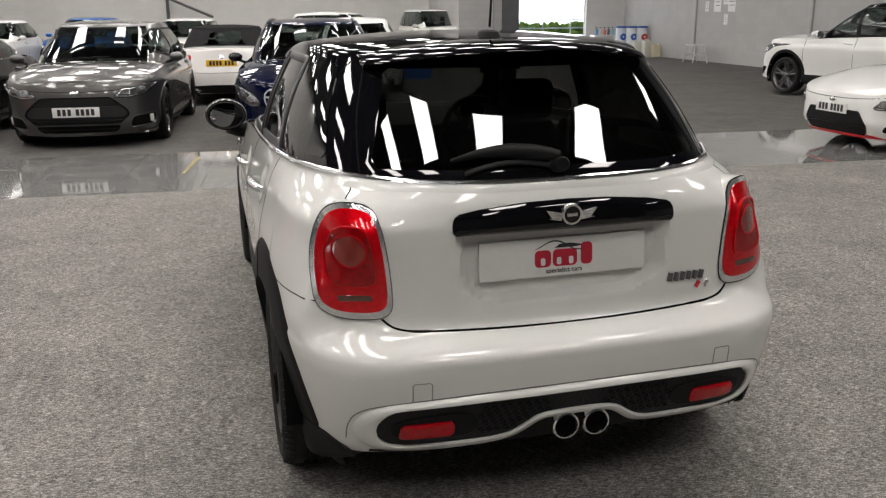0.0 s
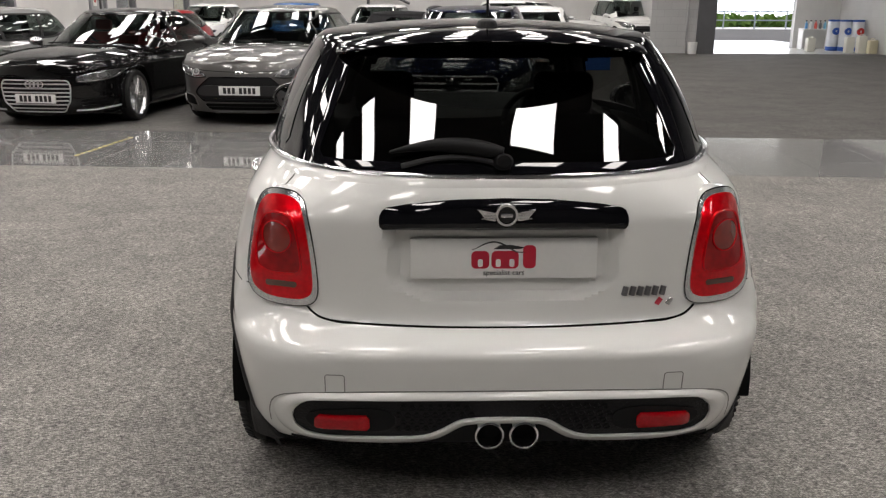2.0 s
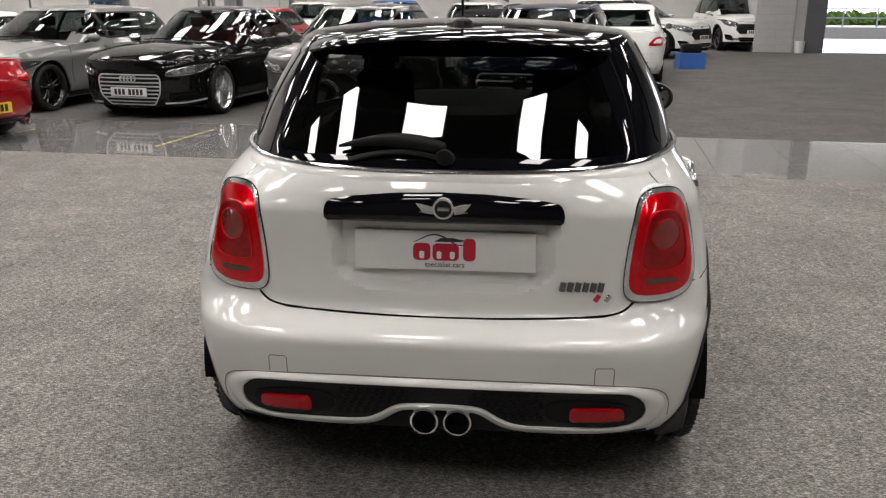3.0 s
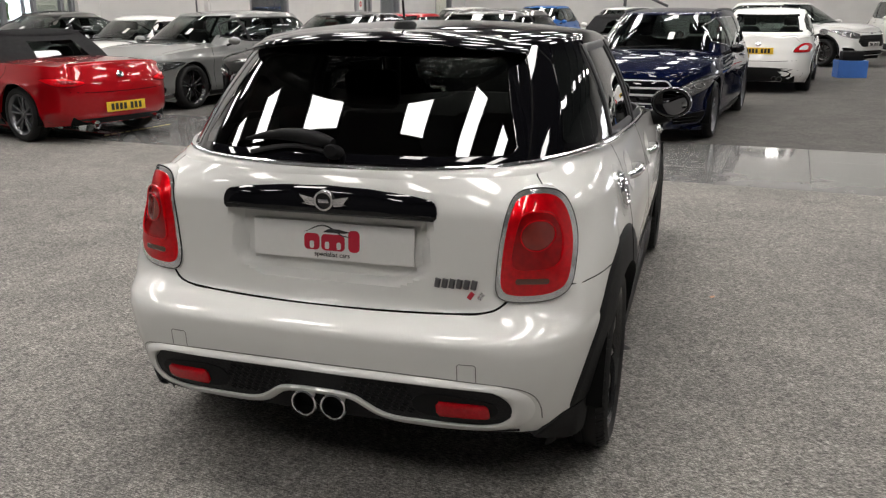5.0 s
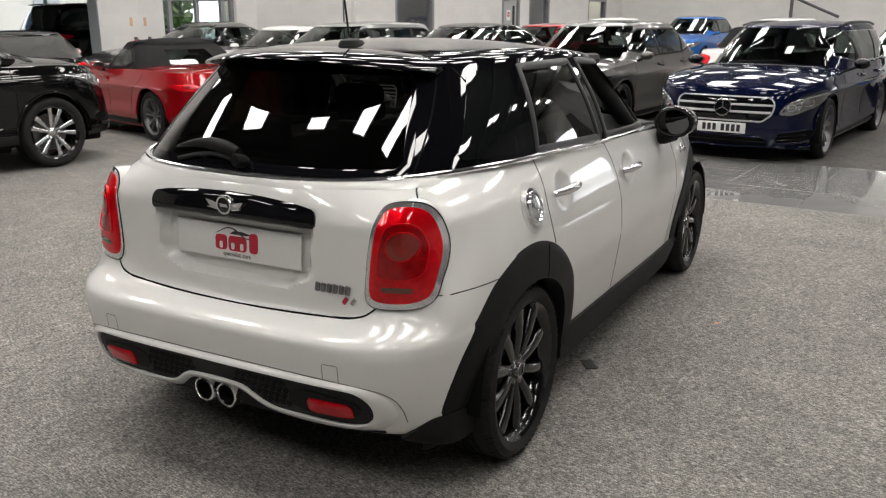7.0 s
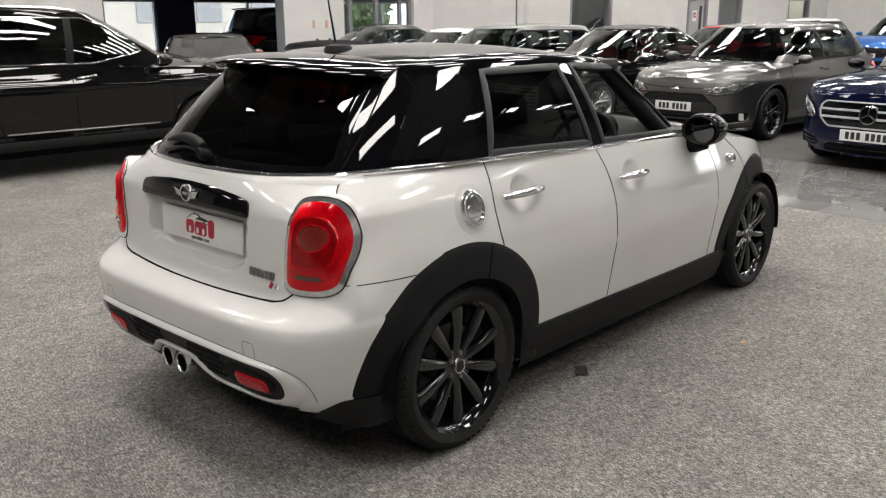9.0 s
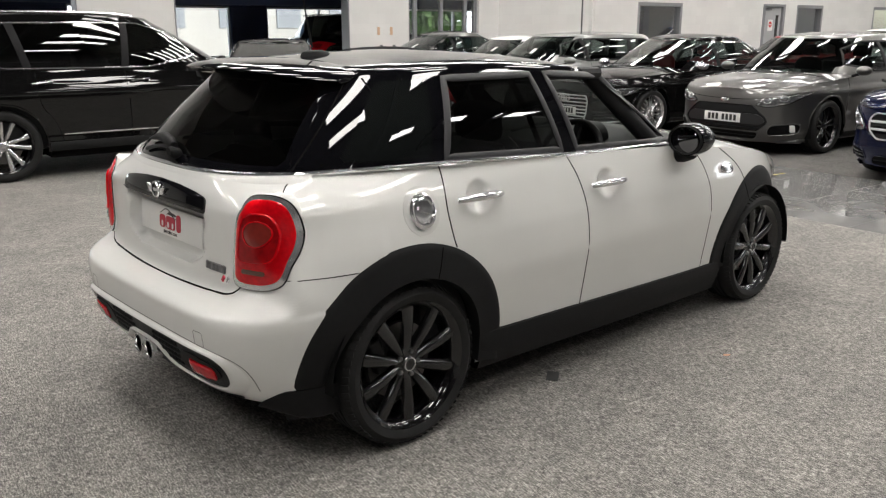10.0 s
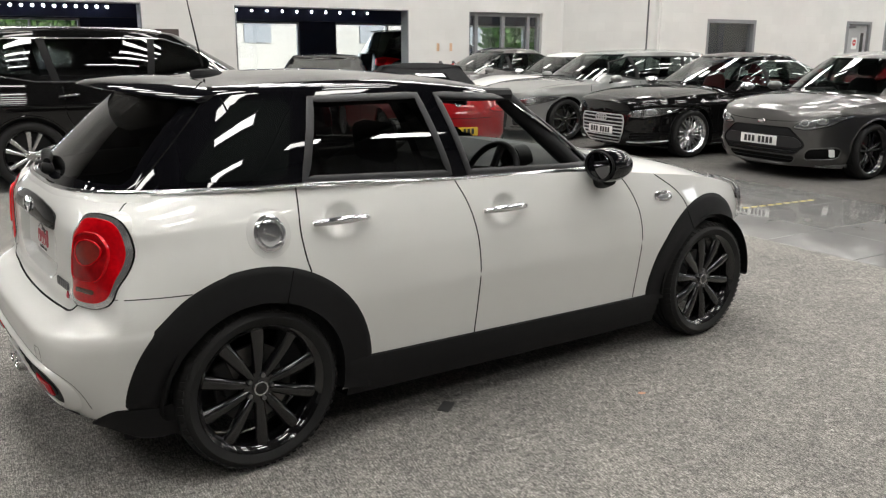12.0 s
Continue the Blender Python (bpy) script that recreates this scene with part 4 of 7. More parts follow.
    for sx in (1, -1):
        for o in ((-0.045, 0.045) if tail == "white" else (0,)):
            part("exhaust_tip", moved(lathe([(0.03, 0.02), (0.042, 0.02), (0.044, -0.06), (0.036, -0.06), (0.032, 0.0)], 20, "y", True), pose(sx * (0.42 if tail != "white" else 0.36) + o, yr + 0.03, zb + 0.06 + (0.05 if tail == "white" else 0))), CHROME, car)
    part("boot_gap", strip(skin, "R", [(hw * 0.72 * (j - 8) / 8, 0.56 + 0.02 * abs((j - 8) / 8) ** 3) for j in range(17)], 0.008, 0.001, sink=0.002), GAP, car)
    if kind in ("saloon", "roadster", "coupe"):
        part("boot_lip", strip(skin, "T", [(hw * 0.74 * (j - 8) / 8, yr + 0.17 + 0.06 * abs((j - 8) / 8) ** 2) for j in range(17)], 0.05, 0.018), colour, car)
        part("badge", patch(skin, "R", ellipse(0, belt - 0.1, 0.05, 0.034, 20), 0.01, 0.003, 3), CHROME, car)
    if plate_rear:
        number_plate(car, skin, "R", 0, tl["plate"] * belt / 0.93, PLATE_YELLOW)
    fit_wheels(car, wheels or wheel_meshes(tyre), wb, hw - 0.15, tyre)
    return car, skin, cskin, s

# ---- the hall ----
TURN = radians(-5.0)      # the hall stands askew to the show car
HALL = Matrix.Rotation(TURN, 4, "Z")


CARPET = carpet_material("grey_felt_carpet", (0.082, 0.079, 0.076), (0.188, 0.181, 0.173), (0.4, 0.386, 0.368))
# Similar felt beyond the aisle; its duller look at a grazing view is painted in.
CARPET_FAR = carpet_material("felt_carpet_dulled", (0.05, 0.048, 0.047), (0.11, 0.106, 0.103), (0.19, 0.185, 0.18), 0.5)
WALL_WHITE = block_material("white_painted_block", (0.68, 0.675, 0.655), 0.975, 0.08)
WALL_GREY = block_material("grey_painted_block", (0.46, 0.46, 0.455), 0.82)
NAVY = plain("navy_paint", (0.018, 0.026, 0.075), rough=0.5, grain=30, vary=0.1)
FRAME_GREY = plain("grey_window_frame", (0.2, 0.205, 0.215), rough=0.45, grain=80, vary=0.06, bump=0.02)
TILE = tile_material()
GROUT = plain("grout", (0.09, 0.09, 0.092), rough=0.9, grain=200)
CEIL_MAT = plain("grey_ceiling_sheet", (0.07, 0.07, 0.072), rough=0.7, grain=8, vary=0.1)
STEEL = plain("painted_steel", (0.09, 0.09, 0.095), rough=0.5, grain=20)

BAND0, BAND1 = 4.85, 7.15         # the tiled aisle, along u
U0, U1, V0, V1 = -13.4, 14.2, -13.0, 29.5


def slab(name, u0, u1, v0, v1, z0, z1, mat, label="", category="", kind="structure", parent=None, bevel=0.0):
    bm = box(u0, u1, v0, v1, z0, z1, bevel)
    ob = part(name, bm, mat, parent)
    if parent is None:
        ob.matrix_world = HALL
        tagged(ob, label, category, kind=kind)
    return ob


slab("floor", U0 - 14, U1 + 20, V0 - 1, BAND0, -0.12, 0.0, CARPET, "light grey flecked felt carpet", "floor")
slab("floor_beyond", U0 - 14, U1 + 20, BAND1, V1 + 25, -0.12, 0.0, CARPET_FAR, "felt carpet behind the tiled aisle, duller grazing look painted in", "floor")
H2 = 3.0
TOP = 7.55
# Colour of upper walls out of view, dark so that cars reflect little.
UPPER_DARK = plain("dark_unseen_upper_wall", (0.1, 0.101, 0.104), rough=0.6, grain=5, vary=0.12)


def upper(u0, u1, v0, v1, mat=None):
    """Unseen upper part of a wall, up to the roof; dark by default to tame reflections."""
    ob = part("upper_wall", box(u0, u1, v0, v1, H2, TOP), mat or UPPER_DARK)
    ob.matrix_world = HALL
    tagged(ob, "plain white upper wall" if mat else "unseen upper wall, darkened to keep reflections low", "wall", kind="structure")


def wall_u(name, u0, u1, v0, v1, openings, mat, label):
    """A wall along v between u0 and u1, with openings (v0, v1, z0, z1) cut through; one mesh."""
    cuts = sorted(openings)
    pieces = []
    v = v0
    for a, b, z0, z1 in cuts:
        pieces.append((v, a, 0, H2))
        if z0 > 0:
            pieces.append((a, b, 0, z0))
        pieces.append((a, b, z1, H2))
        v = b
    pieces.append((v, v1, 0, H2))
    parts = [box(u0, u1, a, b, z0, z1) for a, b, z0, z1 in pieces if b - a > 0.001]
    ob = part(name, joined(*parts), mat)
    upper(u0, u1, v0, v1, mat if mat in (WALL_WHITE, WALL_GREY) else None)
    ob.matrix_world = HALL
    return tagged(ob, label, "wall", kind="structure")


def wall_v(name, v0, v1, u0, u1, openings, mat, label):
    parts = []
    u = u0
    for a, b, z0, z1 in sorted(openings):
        parts.append((u, a, 0, H2))
        if z0 > 0:
            parts.append((a, b, 0, z0))
        parts.append((a, b, z1, H2))
        u = b
    parts.append((u, u1, 0, H2))
    upper(u0, u1, v0, v1, mat if mat in (WALL_WHITE, WALL_GREY) else None)
    ob = part(name, joined(*[box(a, b, v0, v1, z0, z1) for a, b, z0, z1 in parts if b - a > 0.001]), mat)
    ob.matrix_world = HALL
    return tagged(ob, label, "wall", kind="structure")


WA, WB, WR = -13.6, -11.4, 12.3
OPEN_A = [(-2.6, 2.78, 0, 2.22), (4.6, 8.57, 0, 2.22), (10.2, 12.35, 0, 2.22)]
OPEN_B = [(15.75, 17.55, 0.95, 2.12), (21.3, 22.45, 0, 2.16), (23.1, 24.6, 0.95, 2.16), (27.8, 29.5, 0.95, 2.16)]
wall_u("wall_west", WA - 0.3, WA, -13.0, 13.0, OPEN_A, WALL_WHITE, "white painted block wall with wide openings to the next showroom")
wall_u("wall_office", WB - 0.25, WB, 14.09, 31.0, OPEN_B, WALL_WHITE, "white painted block wall with office windows and a grey door")
jog = part("wall_return", box(0, 2.5, 0.0, 0.25, 0, TOP), WALL_WHITE)
jog.matrix_world = HALL @ pose(WA, 13.0, 0, 0, 0, math.degrees(math.atan2(1.15, 2.2)))
tagged(jog, "white painted block wall return", "wall", kind="structure")
wall_v("wall_north", 31.0, 31.3, WB - 0.25, 5.3, [], WALL_WHITE, "plain white painted end wall")
wall_u("wall_pier_return", 5.0, 5.3, 25.5, 31.0, [], WALL_GREY, "grey painted block wall beside the loading bay")
wall_v("wall_pier", 25.2, 25.5, 5.0, 6.95, [], WALL_GREY, "grey painted block pier beside the loading bay")
wall_u("wall_bay_side", 6.65, 6.95, 25.5, 29.0, [], WALL_WHITE, "grey wall of the loading bay")
wall_v("wall_bay", 29.0, 29.3, 6.65, WR + 0.3, [(7.1, 10.75, 0, 4.2)], WALL_WHITE, "pale block wall with an open loading door")
wall_u("wall_east", WR, WR + 0.3, -13.0, 29.0, [], block_material("pale_grey_painted_block", (0.47, 0.47, 0.46), 0.94, 0.12), "grey painted block wall hung with notices")
# The south wall is never seen; its dark colour holds back fill and reflections.
wall_v("wall_south", -13.3, -13.0, WA - 0.3, WR + 0.3, [], block_material("dark_unseen_block", (0.07, 0.072, 0.08), 0.8), "unseen block wall, coloured dark to cut fill and reflections")
slab("bay_floor", 5.3, WR, 25.3, 36.0, -0.1, 0.003, plain("polished_concrete", (0.62, 0.62, 0.6), rough=0.25, grain=20, vary=0.1, bump=0.03), "pale sealed concrete floor of the loading bay", "floor")

# roof, with ribbed translucent rooflights and purlins
PANEL = glowing("rooflight_glow", (1.0, 0.965, 0.915), PANEL_GLOW)
lights_u = [-0.95 + 2.3 * k for k in range(-5, 6)]
lights_v = [-0.6 + 4.6 * k for k in range(-1, 7)]
PW, PL = 0.74, 1.9
day = new("bay_daylight", bpy.data.lights.new("bay_daylight", "AREA"))
day.data.shape, day.data.size, day.data.size_y, day.data.energy = "RECTANGLE", 3.5, 4.0, 85.0
day.matrix_world = HALL @ pose(8.92, 29.15, 2.1, -90, 0, 0)
bm = box(WA - 8, WR + 0.3, V0 - 0.3, 31.3, CEIL + 0.12, CEIL + 0.3)
tagged(part("ceiling", bm, CEIL_MAT), "grey profiled sheet roof lining", "ceiling", kind="structure").matrix_world = HALL
rows = []
for k in range(17):
    u = -PW / 2 + PW * k / 16
    rows.append([(u, -PL / 2, 0.02 * (k % 2)), (u, PL / 2, 0.02 * (k % 2))])
panel_me = mesh_of("panel", grid(rows), PANEL, 10)
rim_me = mesh_of("kerb", joined(box(-PW / 2 - 0.05, -PW / 2, -PL / 2 - 0.05, PL / 2 + 0.05, -0.03, 0.1), box(PW / 2, PW / 2 + 0.05, -PL / 2 - 0.05, PL / 2 + 0.05, -0.03, 0.1), box(-PW / 2, PW / 2, -PL / 2 - 0.05, -PL / 2, -0.03, 0.1), box(-PW / 2, PW / 2, PL / 2, PL / 2 + 0.05, -0.03, 0.1)), CEIL_MAT)
for u in lights_u:
    for v in lights_v:
        if (u < -9 and v < 3) or 5 < u < 7 or u > 10:
            continue
        r = part("rooflight", rim_me, None)
        # The rearmost row is an added light for the car's tail, further back in the west.
        r.matrix_world = HALL @ pose(u, v if v > -3 or u > 0 else v - 2.2, CEIL) 
        tagged(r, "ribbed translucent rooflight in the roof lining", "rooflight", "rooflights", "")
        part("panel", panel_me, None, r)
for k in range(9):
    v = -8.4 + 5.2 * k
    b = part("roof_beam", joined(box(WA, WR, v - 0.1, v + 0.1, CEIL - 0.28, CEIL - 0.26), box(WA, WR, v - 0.012, v + 0.012, CEIL - 0.26, CEIL + 0.1)), STEEL)
    b.matrix_world = HALL
    tagged(b, "dark painted steel roof beam", "beam", kind="structure")

# tiled aisle: a bed of grout and single polished tiles
slab("aisle_bed", U0 - 14, U1 + 20, BAND0, BAND1, -0.12, -0.006, GROUT, "grey grout bed of the tiled aisle", "floor")
TS = (BAND1 - BAND0) / 3
tile_me = mesh_of("tile", box(-TS / 2 + 0.002, TS / 2 - 0.002, -TS / 2 + 0.002, TS / 2 - 0.002, -0.012, 0.0, 0.0015, 1), TILE)
aisle = thing("tiled_aisle", "dark grey polished tile aisle across the carpet", "floor tiles", HALL.copy(), kind="structure")
for i in range(-18, 18):
    for j in range(3):
        t = part("tile", tile_me, None, aisle)
        t.location = ((i + 0.5) * TS, BAND0 + (j + 0.5) * TS, 0.0005 * random.uniform(-1, 1))

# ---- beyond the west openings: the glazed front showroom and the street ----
# Emission of the sheets that stand in for outdoor daylight.
OUT_GLOW = glowing("daylight_sheet_glow", (0.95, 0.98, 1.0), 3.5)
GREEN_OUT = plain("hedge_leaf", (0.09, 0.19, 0.035), rough=0.7, grain=14, vary=0.5)
PAVE = plain("street_paving", (0.6, 0.59, 0.56), rough=0.85, grain=6, vary=0.15)
XF = WA - 5.2      # the street front
CLEAR_PANE = pane("shop_glass", (0.9, 0.92, 0.92))


def framed(name, label, u, v0, v1, z0, z1, mat, posts=(), depth=0.12, w=0.07, glass=None, along="v", category="window"):
    """A framed opening along v at u, with upright posts; every bar and pane is a part."""
    top = thing(name, label, category, HALL.copy(), kind="structure")
    d = depth / 2

    def bar(nm, a0, a1, b0, b1, dd=0.0):
        if along == "v":
            return part(nm, box(u - d - dd, u + d + dd, a0, a1, b0, b1, 0.004, 1), mat, top)
        return part(nm, box(a0, a1, u - d - dd, u + d + dd, b0, b1, 0.004, 1), mat, top)
    bar("head", v0, v1, z1 - w, z1)
    if z0 > 0.02:
        bar("sill", v0, v1, z0, z0 + w, 0.02)
    for a in (v0, v1 - w, *posts):
        bar("jamb", a, a + w, z0 + (w if z0 > 0.02 else 0), z1 - w)
    if glass:
        edges = [v0 + w, *[x for p in posts for x in (p, p + w)], v1 - w]
        for a, b in zip(edges[::2], edges[1::2]):
            bm = box(u - 0.005, u + 0.005, a, b, z0 + w if z0 > 0.02 else 0.03, z1 - w) if along == "v" else box(a, b, u - 0.005, u + 0.005, z0 + w, z1 - w)
            g = part("pane", bm, glass, top)
            g.visible_shadow = False
    return top


# grey linings that paint in the openings' reveal shade, and the double entrance door
for i, (a, b, z0, z1) in enumerate(OPEN_A[:2]):
    framed("opening_%d" % (i + 1), "wide wall opening lining, grey to stand for reveal shade", WA - 0.14, a, b, 0, z1, FRAME_GREY, depth=0.32, w=0.022, category="opening")
framed("door_1", "grey double entrance door with clear panes", WA - 0.14, 10.2, 12.35, 0, 2.22, FRAME_GREY, posts=(10.42, 11.2, 11.95), depth=0.1, w=0.09, glass=CLEAR_PANE, category="door")
# street front: navy piers, header with small spotlights, large panes
front = [(-4.5, -0.6), (0.2, 2.45), (3.9, 8.05), (9.1, 12.4), (13.0, 18.3)]
pieces = [box(XF - 0.25, XF, -13.0, 19.0, 2.02, 3.2)]
v = -13.0
for a, b in front:
    pieces.append(box(XF - 0.25, XF, v, a, 0, 2.02))
    pieces.append(box(XF - 0.25, XF, a, b, 0, 0.35))
    v = b
pieces.append(box(XF - 0.25, XF, v, 19.0, 0, 2.02))
ob = part("wall_street_front", joined(*pieces), NAVY)
ob.matrix_world = HALL
tagged(ob, "navy painted street front with large windows", "wall", kind="structure")
for i, (a, b) in enumerate(front):
    framed("window_%d" % (i + 1), "large shop window in a pale frame", XF - 0.12, a, b, 0.35, 2.02, plain("white_window_frame", (0.7, 0.7, 0.7), rough=0.4), posts=((a + b) / 2,), w=0.05, glass=CLEAR_PANE)
slab("wall_street_side", XF - 0.25, WA - 0.3, 19.0, 19.25, 0, 3.2, NAVY, "navy side wall of the front showroom", "wall")
slab("wall_street_end", XF - 0.25, WA - 0.3, -13.3, -13.0, 0, 3.2, NAVY, "navy end wall of the front showroom", "wall")
slab("ceiling_front", XF - 0.25, WA - 0.3, -13.0, 19.25, 2.62, 2.72, plain("front_ceiling", (0.3, 0.3, 0.32), rough=0.8), "plain front showroom ceiling", "ceiling")
slab("header_beam", WA - 2.2, WA - 1.95, -13.0, 16.0, 1.98, 2.62, NAVY, "navy header beam carrying small spotlights", "beam")
SPOT = glowing("spot_glow", (0.85, 0.92, 1.0), 30.0)
spot_me = mesh_of("spotlight", lathe([(0.0005, 0.0), (0.038, 0.0), (0.045, 0.012), (0.045, 0.05), (0.03, 0.06)], 16), STEEL)
bulb_me = mesh_of("lens", lathe([(0.0005, 0.006), (0.034, 0.003), (0.036, -0.002)], 16), SPOT)
for vv in [-2.3 + 0.2 * k for k in range(25)] + [4.5 + 0.36 * k for k in range(12)]:
    sp = part("spotlight", spot_me, None)
    sp.matrix_world = HALL @ pose(WA - 1.9, vv, 2.185)
    tagged(sp, "small round spotlight on the navy beam", "spotlight", "spotlights on the beam")
    part("lens", bulb_me, None, sp)
# the street
slab("street", XF - 30, XF - 0.25, -30, 40, -0.15, -0.03, PAVE, "pale paved forecourt in daylight", "ground")
slab("street_backdrop", XF - 30.2, XF - 30, -34, 44, -0.1, 12, OUT_GLOW, "glowing sheet standing in for daylight over the street", "backdrop", "structure")


def leafy(name, label, m, size, count, seed, mat, sizes=(0.08, 0.18)):
    """A hedge or crown of many small leaf clumps."""
    rng = random.Random(seed)
    vs, fs = [], []
    for _ in range(count):
        x, y, z = (rng.uniform(-0.5, 0.5) * size[0], rng.uniform(-0.5, 0.5) * size[1], rng.uniform(0, 1) ** 0.8 * size[2])
        z *= 0.8 + 0.2 * math.sin(x * 3.1 + seed) * math.sin(y * 2.3)
        s = rng.uniform(*sizes)
        q = Euler((rng.uniform(0, 6.3), rng.uniform(0, 6.3), rng.uniform(0, 6.3))).to_matrix()
        b = len(vs)
        for p in ((-s, -s * 0.5, 0), (s, -s * 0.4, 0.2 * s), (s * 0.8, s * 0.5, 0), (-s * 0.7, s * 0.6, 0.25 * s)):
            vs.append(q @ Vector(p) + Vector((x, y, z)))
        fs.append((b, b + 1, b + 2, b + 3))
    me = bpy.data.meshes.new(name)
    me.from_pydata(vs, [], fs)
    me.materials.append(mat)
    ob = new(name, me)
    ob.matrix_world = HALL @ m
    return tagged(ob, label, "hedge", kind="stuff")


leafy("hedge", "bright green street hedge in daylight", pose(XF - 13, 3.5, 1.2), (2.5, 5, 2.2), 1600, 3, GREEN_OUT, (0.12, 0.28))
leafy("hedge", "bright green street hedge in daylight", pose(XF - 13, 24.5, 0.4), (2.5, 2.5, 3.0), 900, 4, GREEN_OUT, (0.12, 0.28))
# pale building across the street
slab("building_opposite", XF - 24, XF - 20, 12.0, 30.0, 0, 6.0, plain("pale_render", (0.62, 0.6, 0.55), rough=0.8, grain=5), "pale rendered building across the street", "building", "structure")
for k in range(5):
    slab("window_%d" % (k + 11), XF - 20.02, XF - 19.95, 13.0 + 3.2 * k, 14.4 + 3.2 * k, 1.4, 2.8, plain("far_window", (0.4, 0.42, 0.44), rough=0.2, bump=0), "grey window of the building across the street", "window")

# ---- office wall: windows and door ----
# The box behind the office windows gets its dimness from this dark colour.
OFFICE_DARK = plain("office_wall_darkened", (0.1, 0.1, 0.105), rough=0.8)
for i, (a, b, z0, z1) in enumerate((OPEN_B[0], OPEN_B[2], OPEN_B[3])):
    framed("window_%d" % (i + 6), "grey framed office window, room behind coloured dark", WB - 0.1, a, b, z0, z1, FRAME_GREY, w=0.09, depth=0.2, glass=CLEAR_PANE)
slab("office_back", WB - 3.2, WB - 3.0, 14.2, 31, 0, 3, OFFICE_DARK, "office wall, coloured dark to look dim", "wall")
slab("office_ceiling", WB - 3.2, WB - 0.25, 14.2, 31, 2.6, 2.7, OFFICE_DARK, "office ceiling, coloured dark to look dim", "ceiling")
slab("office_end", WB - 3.2, WB - 0.25, 14.0, 14.2, 0, 3, OFFICE_DARK, "office wall, coloured dark to look dim", "wall")
door = thing("door_2", "pale grey steel door with a narrow pane and a red notice", "door", HALL.copy(), kind="structure")
DOOR_GREY = plain("door_grey", (0.36, 0.365, 0.37), rough=0.45, grain=60, vary=0.05, bump=0.02)
part("leaf", box(WB - 0.1, WB - 0.05, 21.42, 22.33, 0.01, 2.07, 0.004, 1), DOOR_GREY, door)
for a, b in ((21.3, 21.41), (22.34, 22.45)):
    part("jamb", box(WB - 0.2, WB + 0.02, a, b, 0, 2.16, 0.004, 1), FRAME_GREY, door)
part("head", box(WB - 0.2, WB + 0.02, 21.41, 22.34, 2.08, 2.16, 0.004, 1), FRAME_GREY, door)
part("vision_pane", box(WB - 0.052, WB - 0.045, 22.06, 22.2, 1.05, 1.85, 0.002, 1), GLASS_DARK, door)
part("notice", box(WB - 0.05, WB - 0.044, 21.68, 21.92, 1.4, 1.72), PLATE_WHITE, door)
part("notice_mark", moved(lathe([(0.0005, 0.002), (0.085, 0.002), (0.085, -0.002)], 24), pose(WB - 0.045, 21.8, 1.58)), plain("sign_red", (0.5, 0.02, 0.02), rough=0.5, bump=0), door)
part("notice_bar", box(WB - 0.044, WB - 0.041, 21.74, 21.86, 1.565, 1.595), PLATE_WHITE, door)
part("door_closer", box(WB - 0.05, WB - 0.005, 21.45, 21.75, 1.98, 2.04, 0.005, 1), ALLOY_DARK, door)
part("door_handle", tube([(WB - 0.05, 22.27, 1.02), (WB + 0.01, 22.27, 1.02), (WB + 0.01, 22.15, 1.02)], 0.01, 8), ALLOY, door)

# ---- east wall and loading bay ----
slab("shutter_post", 6.45, 7.0, 25.05, 25.19, 0, 4.2, plain("shutter_grey", (0.1, 0.1, 0.105), rough=0.5), "dark grey steel shutter guide beside the bay", "shutter")
for vv, nm in ((23.08, 0), (16.88, 1)):
    slab("conduit_%d" % (nm + 1), WR - 0.05, WR, vv - 0.035, vv + 0.035, 0, 6.5, plain("conduit_grey", (0.36, 0.36, 0.355), rough=0.5), "grey trunking up the wall", "trunking")
slab("conduit_3", 6.12, 6.17, 25.14, 25.2, 0, 4.5, plain("conduit_grey", (0.36, 0.36, 0.355)), "grey conduit up the pier", "trunking")
PAPER = plain("paper_notice", (0.78, 0.78, 0.77), rough=0.7, vary=0.03, bump=0)
for vv, zz, w, h in ((22.4, 1.66, 0.21, 0.3), (21.75, 1.8, 0.42, 0.6), (20.9, 1.8, 0.42, 0.6), (21.2, 1.28, 0.21, 0.3), (22.35, 2.25, 0.21, 0.3), (21.25, 1.85, 0.28, 0.28)):
    n_ = slab("wall_notice", WR - 0.008, WR, vv - w / 2, vv + w / 2, zz - h / 2, zz + h / 2, PAPER, "white paper notice taped to the grey wall", "notice", "")
    for k in range(4):
        part("bar", box(WR - 0.0105, WR - 0.008, vv - w * 0.36, vv + w * (0.36 - 0.1 * (k % 2)), zz + h * (0.3 - 0.17 * k), zz + h * (0.34 - 0.17 * k)), plain("faint_ink", (0.3, 0.32, 0.36), rough=0.7, bump=0), n_)


def stool(m):
    """Step stool: a deep seat, four splayed legs, a lower step rail."""
    s = thing("step_stool", "pale metal step stool on the carpet", "stool", m)
    al = plain("dull_aluminium", (0.62, 0.62, 0.6), rough=0.5, metal=0.2, vary=0.08)
    part("seat", box(-0.36, 0.36, -0.18, 0.18, 0.53, 0.57, 0.008), al, s)
    for sx in (1, -1):
        for sy in (1, -1):
            part("leg", tube([(sx * 0.3, sy * 0.14, 0.54), (sx * 0.4, sy * 0.22, 0.0)], 0.018), al, s)
        part("rail", tube([(sx * 0.36, -0.19, 0.24), (sx * 0.36, 0.19, 0.24)], 0.016), al, s)
    part("rail", tube([(-0.36, -0.19, 0.24), (0.36, -0.19, 0.24)], 0.016), al, s)
    return s


stool(HALL @ pose(11.75, 21.9, 0, 0, 0, 80) @ Matrix.Diagonal((1.3, 1, 0.95, 1)))


